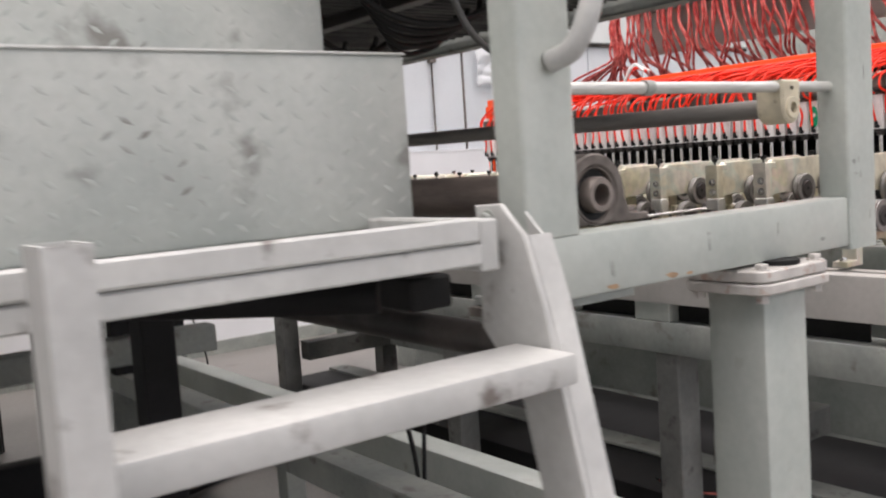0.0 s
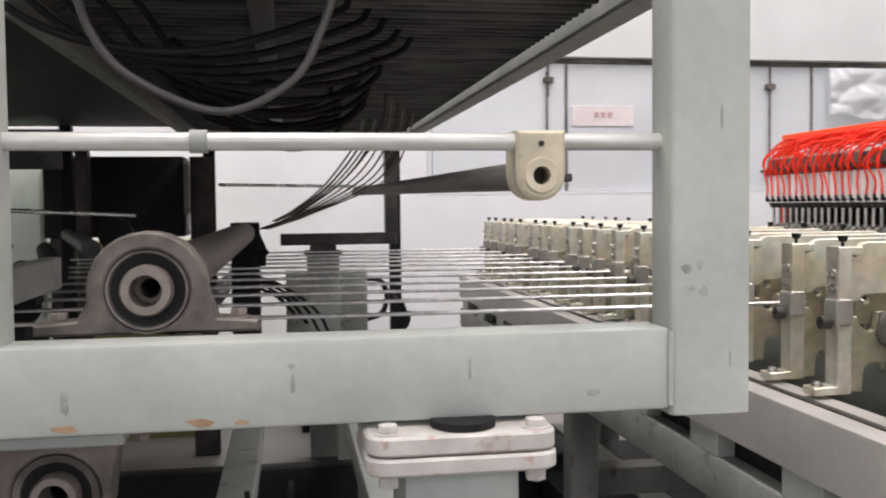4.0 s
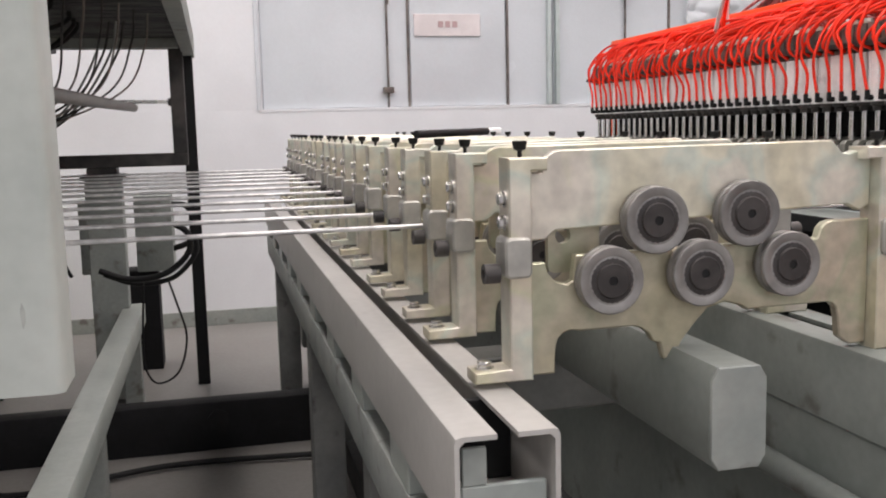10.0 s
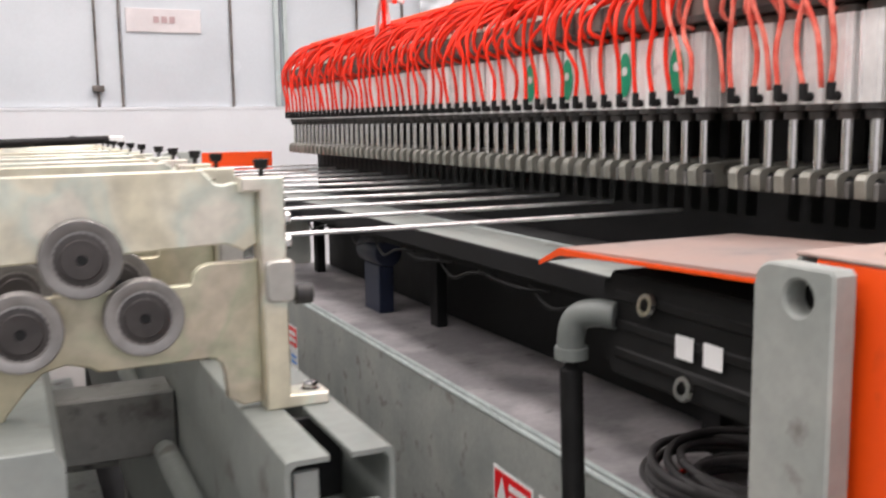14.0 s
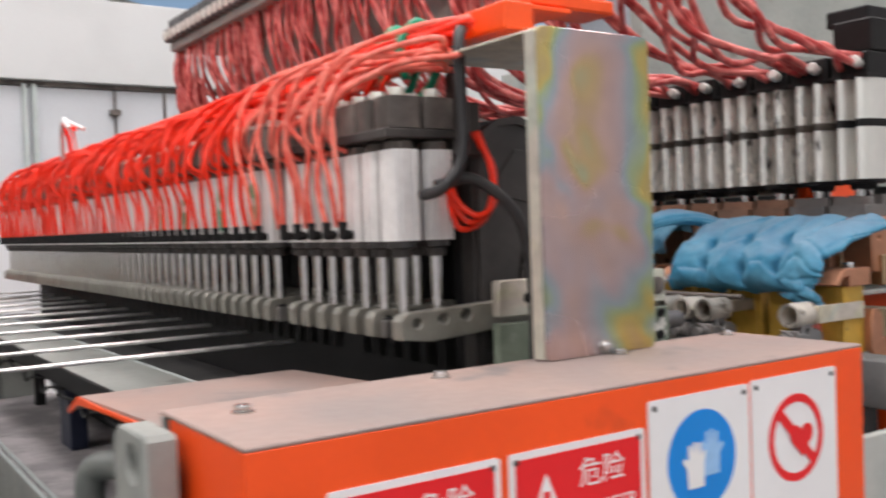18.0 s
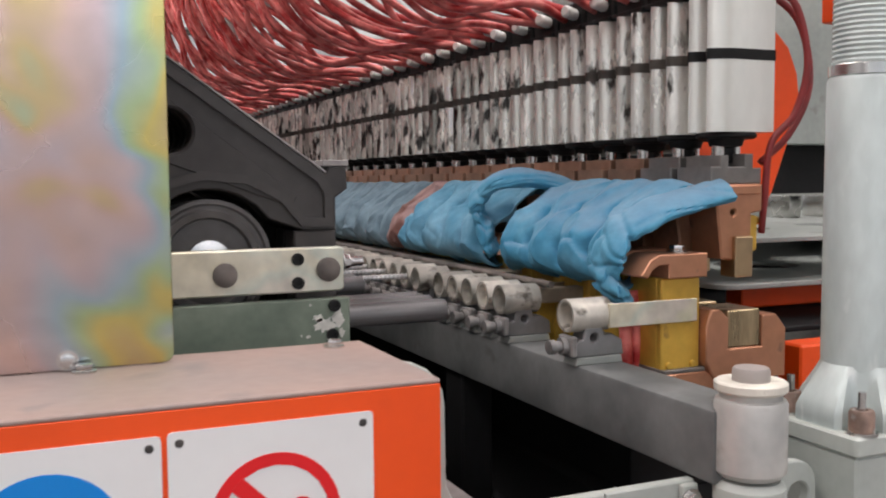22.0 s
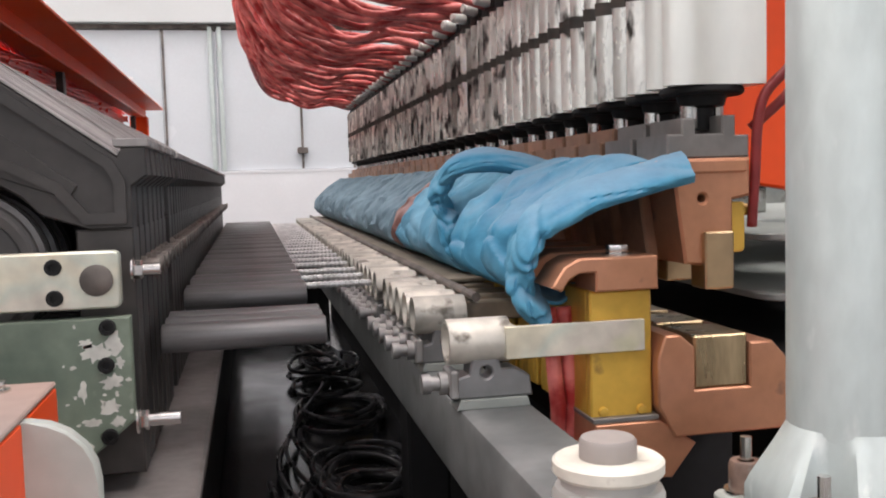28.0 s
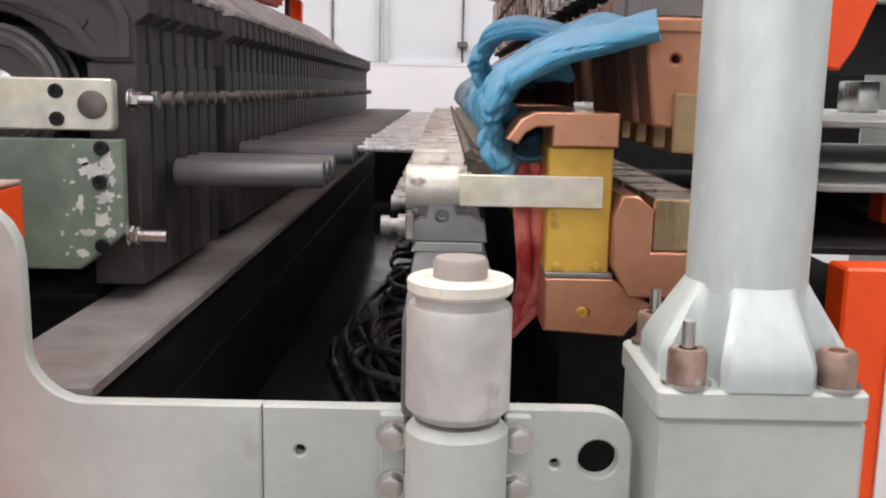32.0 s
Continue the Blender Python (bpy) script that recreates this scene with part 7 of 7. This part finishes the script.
part("washer", turned([(0, 1.088), (0.041, 1.088), (0.0435, 1.091), (0.0435, 1.099), (0.041, 1.101), (0, 1.101)], (4.848, 0.85, 0), (0, 0, 1), 36), TILE, hinge, "white plastic washer")
part("cap_bolt", turned([(0, 1.101), (0.0225, 1.101), (0.0225, 1.114), (0.0205, 1.117), (0, 1.117)], (4.848, 0.85, 0), (0, 0, 1), 24), material("taupe_cap", (0.30, 0.27, 0.25), 0.5, vary=0.08), hinge, "grey-brown cap")
sp = thing("side_plate", 4.75, 0.85, 0, "grey painted side plate with rounded cut-out and bolts", "side plate")
o = [(4.30, 0.30), (4.30, 1.12), (4.33, 1.150), (4.415, 1.150)] + arc(4.415, 1.100, 0.050, 90, 0, 5) + [(4.465, 1.022)] + arc(4.517, 1.022, 0.052, 180, 270, 6) + [(4.6735, 0.970), (4.6735, 0.30)]
part("rear_plate", plate(o[::-1], [], 0.016, facing(0.90), 0.002), GREY, sp)
part("plate", plate([(4.6745, 0.30), (4.6745, 0.970), (4.805, 0.970), (4.805, 0.30)][::-1], [(4.708, 0.928, 0.005)], 0.016, facing(0.90), 0.002), GREY, sp)
o = [(4.893, 0.30), (4.893, 0.972)] + arc(4.972, 0.936, 0.036, 90, 0, 5) + [(5.008, 0.30)]
part("lug", plate(o[::-1], [(4.977, 0.925, 0.018), (4.938, 0.920, 0.0045)], 0.016, facing(0.90), 0.002), GREY, sp)
for x in (4.792, 4.903):
    part("flange", box(x - 0.012, x + 0.012, 0.890, 0.8995, 0.70, 0.968, 0.002), GREY, sp)
    for z in (0.948, 0.902):
        part("bolt", hexbolt(x, 0.890, z, (0, -1, 0), 0.011, 0.008), STEEL, sp, "zinc hexagon bolt")
part("rear_web", box(4.48, 4.80, 0.945, 1.0, 0.30, 0.60, 0.003), GREYD, sp)
post = thing("round_post", 5.10, 0.92, 0, "galvanised round column with a threaded top on a bolted base", "column")
part("shaft", turned([(0.0, 1.06), (0.0525, 1.06), (0.052, 1.475), (0.0495, 1.480), (0.048, 1.480), (0.048, 1.482), (0.0, 1.482)], (5.105, 0.92, 0), (0, 0, 1), 48), GALV, post)
# cast foot: flares to four flat tongues, hollowed at the corners for the screws
foot = bmesh.new()
rings = []
for k in range(9):
    h = k / 8
    ring = []
    for j in range(64):
        a = 2 * math.pi * j / 64
        f = min(1.0, max(0.0, (abs(math.cos(2 * a)) - 0.30) / 0.38))
        face = f * f * (3 - 2 * f)
        u = min(1.0, (1 - h) / 0.72)
        full = 0.0515 + (0.083 / max(abs(math.cos(a)), abs(math.sin(a))) - 0.0515) * u
        hollow = 0.0515 + 0.006 * u
        r = hollow + (full - hollow) * face
        ring.append(foot.verts.new((5.105 + r * math.cos(a), 0.92 + r * math.sin(a), 1.0105 + 0.082 * h)))
    rings.append(ring)
for a, b in zip(rings, rings[1:]):
    for j in range(64):
        foot.faces.new((a[j], a[(j + 1) % 64], b[(j + 1) % 64], b[j]))
foot.faces.new(rings[0])
foot.faces.new(rings[-1])
part("cast_foot", foot, GALV, post, "faceted cast foot of the column")
part("collar", turned([(0.0, 1.482), (0.0500, 1.482), (0.0500, 1.496), (0.049, 1.497), (0.0, 1.497)], (5.105, 0.92, 0), (0, 0, 1), 48), STEEL, post, "bright ring")
prof = [(0.0, 1.497)]
for k in range(130):
    prof += [(0.0445, 1.497 + 0.007 * k), (0.0465, 1.5005 + 0.007 * k)]
part("thread", turned(prof + [(0.0, 2.41)], (5.105, 0.92, 0), (0, 0, 1), 32), GALV, post, "threaded upper shaft")
part("flange", plate(rounded(5.013, 5.190, 0.838, 1.002, 0.008, 3), [], 0.026, Matrix.Translation((0, 0, 0.985)), 0.003), GREY, post)
part("column", box(5.017, 5.190, 0.842, 1.0, 0.0, 0.985, 0.004), GREY, post)
for x, y in ((5.040, 0.857), (5.166, 0.857), (5.040, 0.983), (5.166, 0.983)):
    b = part("base_bolt", capscrew(x, y, 1.015, (0, 0, 1), 0.0165, 0.028), material("brown_grey_screw", (0.25, 0.17, 0.135), 0.45, 0.4, vary=0.3, scale=25, stain=(0.38, 0.37, 0.35), stain_at=0.62), post, "brownish socket screw")
    part("washer", turned([(0.01, 0), (0.021, 0), (0.021, 0.004), (0.01, 0.004), (0.01, 0)], (x, y, 1.011), (0, 0, 1), 20), STEEL, b)
    if x < 5.1:
        part("stud", rod((x, y, 1.02), (x, y, 1.066), 0.0055, n=10), STEEL, b)
# red leads behind the guides
DARKRED = material("oily_dark_red_hose", (0.20, 0.018, 0.018), 0.4, vary=0.14, scale=25)
for k in range(3):
    hose("red_lead", [(4.925 + 0.02 * k, 1.235, 1.165), (4.93 + 0.02 * k, 1.23, 1.09), (4.935 + 0.018 * k, 1.235, 1.02), (4.92, 1.25, 0.95)], 0.010, WINE, None, "thick red welding lead behind the bracket", "cable", "welding leads")
hose("red_lead", [(5.165, 1.17, 1.655), (5.20, 1.15, 1.62), (5.215, 1.14, 1.53), (5.20, 1.15, 1.45), (5.165, 1.165, 1.40), (5.158, 1.17, 1.31), (5.157, 1.175, 1.255)], 0.006, DARKRED, None, "dark red air hose beside the first cylinder", "hose")
hose("red_lead", [(5.168, 1.19, 1.655), (5.225, 1.17, 1.60), (5.24, 1.16, 1.50), (5.21, 1.17, 1.42), (5.165, 1.19, 1.37)], 0.006, DARKRED, None, "dark red air hose beside the first cylinder", "hose")
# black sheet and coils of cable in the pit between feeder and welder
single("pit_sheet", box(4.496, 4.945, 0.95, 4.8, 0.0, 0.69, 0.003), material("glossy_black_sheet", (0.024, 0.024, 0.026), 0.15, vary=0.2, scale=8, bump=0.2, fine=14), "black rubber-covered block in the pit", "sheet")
# Added panel: blocks the view of the white partition past the pit.
single("pit_end_panel", box(4.38, 4.948, 4.81, 4.83, 0.0, 0.95, 0.002), DARK, "dark panel added to block the white wall beyond the pit", "panel")
CABLE = material("shiny_black_cable", (0.035, 0.035, 0.037), 0.28, vary=0.2, scale=15)
rng = random.Random(3)
for k in range(24):
    cx, cy, r = (4.785 if k < 15 else 4.80) + rng.uniform(-0.03, 0.03), (2.02 if k < 15 else 2.95) + rng.uniform(-0.12, 0.12) * (1 if k < 15 else 3), rng.uniform(0.075, 0.115)
    e = rng.uniform(1.2, 1.9)
    pts = [(cx + r * math.cos(a), cy + e * r * math.sin(a), 0.701 + 0.0035 * (k % 12) + 0.006 * math.sin(2 * a + k)) for a in [2 * math.pi * s / 12 for s in range(13)]]
    hose("coiled_cable", pts, 0.0070, CABLE, None, "black cable coiled in the pit", "cable", "coiled cables")
for k in range(9):
    x, y = 4.66 + 0.02 * k, 1.1 + 0.3 * k
    pts = [(min(4.92, max(4.53, x + 0.06 * math.sin(0.8 * j + k))), y + 0.17 * j, 0.700 + 0.010 * (k % 4) + rng.uniform(0, 0.006)) for j in range(7)]
    hose("loose_cable", [q for q in pts if q[1] < 4.75], rng.uniform(0.005, 0.008), CABLE, None, "loose black cable lying in the pit", "cable", "loose cables")


# work clothes laid over the upper electrodes
def cloth_object(name, bm, mat, label, owner=None):
    ob = part(name, bm, mat, owner, label) if owner else single(name, bm, mat, label, "work clothes", "work clothes on the electrodes")
    m = ob.modifiers.new("thick", "SOLIDIFY")
    m.thickness = 0.004
    for p in ob.data.polygons:
        p.use_smooth = True
    return ob


def drape(name, y0, y1, mat, label, seed, slope=0.0, out=0.0, pitch=0.104, depth=1.0, owner=None):
    """Cloth lying from the electrode tops down to a rolled front edge, pinched into lobes between the electrodes."""
    bm = bmesh.new()
    prof = smooth_path([(5.052, 0, 1.312), (5.046, 0, 1.334), (5.022, 0, 1.338), (4.985, 0, 1.314), (4.945, 0, 1.280), (4.912, 0, 1.252), (4.897, 0, 1.214), (4.906, 0, 1.182), (4.934, 0, 1.170), (4.960, 0, 1.186), (4.972, 0, 1.212)], 9)
    n = max(12, int((y1 - y0) / 0.0035))
    rows = []
    for i in range(n + 1):
        y = y0 + (y1 - y0) * i / n
        ends = min(1.0, min(i, n - i) / n * (y1 - y0) / 0.03)
        row = []
        for k, p in enumerate(prof):
            t = k / (len(prof) - 1)
            # lobes run a little askew, so the valleys lean along the slope
            ph = (y - WY + 0.02 + 0.11 * (t - 0.5) + 0.016 * noise.noise(Vector((y * 6, t * 2, seed)))) / pitch
            f = abs((ph % 1.0) - 0.5) * 2
            low = max(0.0, min(1.0, (t - 0.16) / 0.25))
            puff = math.sqrt(max(0.0, 1 - f * f)) - 0.55
            slit = math.exp(-((t - 0.40 - 0.03 * math.sin(5 * ph)) / 0.030) ** 2) + 0.8 * math.exp(-((t - 0.56 + 0.03 * math.sin(3 * ph)) / 0.026) ** 2)
            pinch = math.exp(-((1 - f) / 0.16) ** 2) * slit
            d = depth * (low * 0.015 * puff - 0.024 * pinch)
            v = Vector((t * 0.36, y, seed))
            ridge = 1 - abs(noise.noise(v * 13 + Vector((seed, 0, 0)))) * 2
            wr = 0.008 * max(0.0, ridge) ** 3 + 0.008 * noise.noise(v * 10) + 0.004 * noise.noise(v * 28) + 0.001 * noise.noise(v * 70)
            crease = max(0.0, 1 - 6 * abs(noise.noise(v * 9 + Vector((3.1, seed, 0))))) * max(0.0, min(1.0, (t - 0.1) * 4))
            fold = -0.005 * crease * crease
            rag = max(0.0, t - 0.72) * (0.10 * noise.noise(Vector((y * 24, seed, 1.7))) + 0.05 * noise.noise(Vector((y * 70, seed, 4.2))))
            e = (d + wr + fold + out * math.sin(math.pi * t)) * (0.4 + 0.6 * ends) - 0.012 * (1 - ends)
            yy = y + 0.018 * noise.noise(Vector((t * 6, y * 9, seed + 3))) + slope * t
            row.append(bm.verts.new((p.x - e * 0.85, yy, p.z + e * 0.5 - rag)))
        rows.append(row)
    for a, b in zip(rows, rows[1:]):
        for k in range(len(prof) - 1):
            bm.faces.new((a[k], a[k + 1], b[k + 1], b[k]))
    return cloth_object(name, bm, mat, label, owner)


def cloth_tube(name, points, wide, thick, side, mat, label, seed, crush=0.0, owner=None):
    """A limp sleeve along the points, flattened, with creases across it that deepen towards its end."""
    bm = bmesh.new()
    path = smooth_path(points, 22)
    rows = []
    for k, c in enumerate(path):
        u = k / (len(path) - 1)
        d = (path[min(k + 1, len(path) - 1)] - path[max(k - 1, 0)]).normalized()
        w = (Vector(side) - d * Vector(side).dot(d)).normalized()
        h = d.cross(w)
        ring = []
        for j in range(48):
            a = 2 * math.pi * j / 48
            q = Vector((math.cos(a) * 1.5, math.sin(a) * 1.5, u * 6 + seed))
            rough = 0.6 + 0.4 * max(0.0, min(1.0, (u - 0.45) / 0.3))
            g = 1 + 0.16 * noise.noise(q * 0.7) + rough * 0.08 * noise.noise(q * 2.0) + rough * (0.14 + crush * u) * math.sin(24 * u + 1.8 * math.sin(a + seed)) * (0.4 + noise.noise(q * 0.6))
            g -= rough * 0.13 * max(0.0, 1 - 5 * abs(noise.noise(q * 0.6 + Vector((seed, 1.3, 0))))) ** 2
            for m, uc in enumerate((0.50, 0.62, 0.72, 0.81, 0.90)):
                g -= crush * 0.34 * math.exp(-((u - uc + 0.035 * math.sin(a * (1 + m % 2) + 1.7 * m + seed)) / 0.017) ** 2)
                g += crush * 0.08 * math.exp(-((u - uc - 0.05 + 0.035 * math.sin(a * (1 + m % 2) + 1.7 * m + seed)) / 0.03) ** 2)
            ring.append(bm.verts.new(c + w * wide * g * math.cos(a) + h * thick * g * math.sin(a)))
        rows.append(ring)
    for a, b in zip(rows, rows[1:]):
        for j in range(48):
            bm.faces.new((a[j], a[(j + 1) % 48], b[(j + 1) % 48], b[j]))
    return cloth_object(name, bm, mat, label, owner)


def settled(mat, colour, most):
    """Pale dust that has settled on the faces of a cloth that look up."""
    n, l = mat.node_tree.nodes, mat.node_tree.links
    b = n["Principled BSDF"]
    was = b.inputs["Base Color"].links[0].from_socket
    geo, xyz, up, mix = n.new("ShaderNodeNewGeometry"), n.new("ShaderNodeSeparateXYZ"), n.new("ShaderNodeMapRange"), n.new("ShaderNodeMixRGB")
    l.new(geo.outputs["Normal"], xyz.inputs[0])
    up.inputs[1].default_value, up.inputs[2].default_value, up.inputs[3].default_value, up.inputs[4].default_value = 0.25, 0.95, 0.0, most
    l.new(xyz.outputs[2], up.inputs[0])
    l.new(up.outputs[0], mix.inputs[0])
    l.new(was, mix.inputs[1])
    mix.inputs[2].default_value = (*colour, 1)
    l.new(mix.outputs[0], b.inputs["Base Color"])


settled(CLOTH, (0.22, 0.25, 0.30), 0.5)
DUSTY = material("dusty_blue_grey_cloth", (0.10, 0.16, 0.205), 0.9, vary=0.18, scale=14, fine=60, second=(0.16, 0.235, 0.28), amount=1.3, bump=0.25)
DUSTB = material("dusty_blue_cloth", (0.05, 0.235, 0.37), 0.88, vary=0.18, scale=13, fine=60, second=(0.15, 0.30, 0.40), amount=1.3, bump=0.25)
RUST = material("rusty_brown_rag", (0.17, 0.075, 0.06), 0.9, vary=0.2, scale=16, fine=400, second=(0.26, 0.17, 0.16))
jacket = thing("blue_work_jacket", 4.95, 1.4, 1.2, "bright blue work jacket with rolled sleeves over the electrodes", "work clothes", "work clothes on the electrodes")
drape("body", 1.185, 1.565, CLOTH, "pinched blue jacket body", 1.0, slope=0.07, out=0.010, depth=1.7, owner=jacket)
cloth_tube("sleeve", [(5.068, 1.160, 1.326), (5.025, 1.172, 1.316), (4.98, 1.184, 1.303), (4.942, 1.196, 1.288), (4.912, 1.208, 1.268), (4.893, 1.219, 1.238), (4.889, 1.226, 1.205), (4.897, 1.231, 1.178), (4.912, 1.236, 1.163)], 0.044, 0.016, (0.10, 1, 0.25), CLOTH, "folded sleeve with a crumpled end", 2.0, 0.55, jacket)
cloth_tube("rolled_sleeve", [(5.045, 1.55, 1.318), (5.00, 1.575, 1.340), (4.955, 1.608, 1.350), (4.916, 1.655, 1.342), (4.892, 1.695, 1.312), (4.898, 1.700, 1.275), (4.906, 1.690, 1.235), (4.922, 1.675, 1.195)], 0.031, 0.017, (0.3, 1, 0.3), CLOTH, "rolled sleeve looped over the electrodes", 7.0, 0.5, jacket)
drape("dusty_blue_jacket", 1.66, 2.12, DUSTB, "dusty blue work jacket bunched over the electrodes", 9.0, slope=0.05, out=0.008, depth=1.9)
drape("brown_rag", 2.09, 2.21, RUST, "rusty brown rag stuffed between the work clothes", 6.0, slope=0.05, out=0.012)
for y0, y1, seed, lb in ((2.20, 2.78, 14.0, "dusty blue-grey work jacket stuffed along the electrodes"), (2.77, 3.34, 19.0, "grimy blue-grey work trousers folded over the electrodes"), (3.33, 4.05, 23.0, "dusty blue-grey work jacket stuffed along the electrodes"), (4.04, 4.72, 31.0, "dusty blue-grey work jacket hanging over the last electrodes")):
    drape("dusty_work_jacket", y0, y1, DUSTY, lb, seed, slope=0.04, depth=2.0)
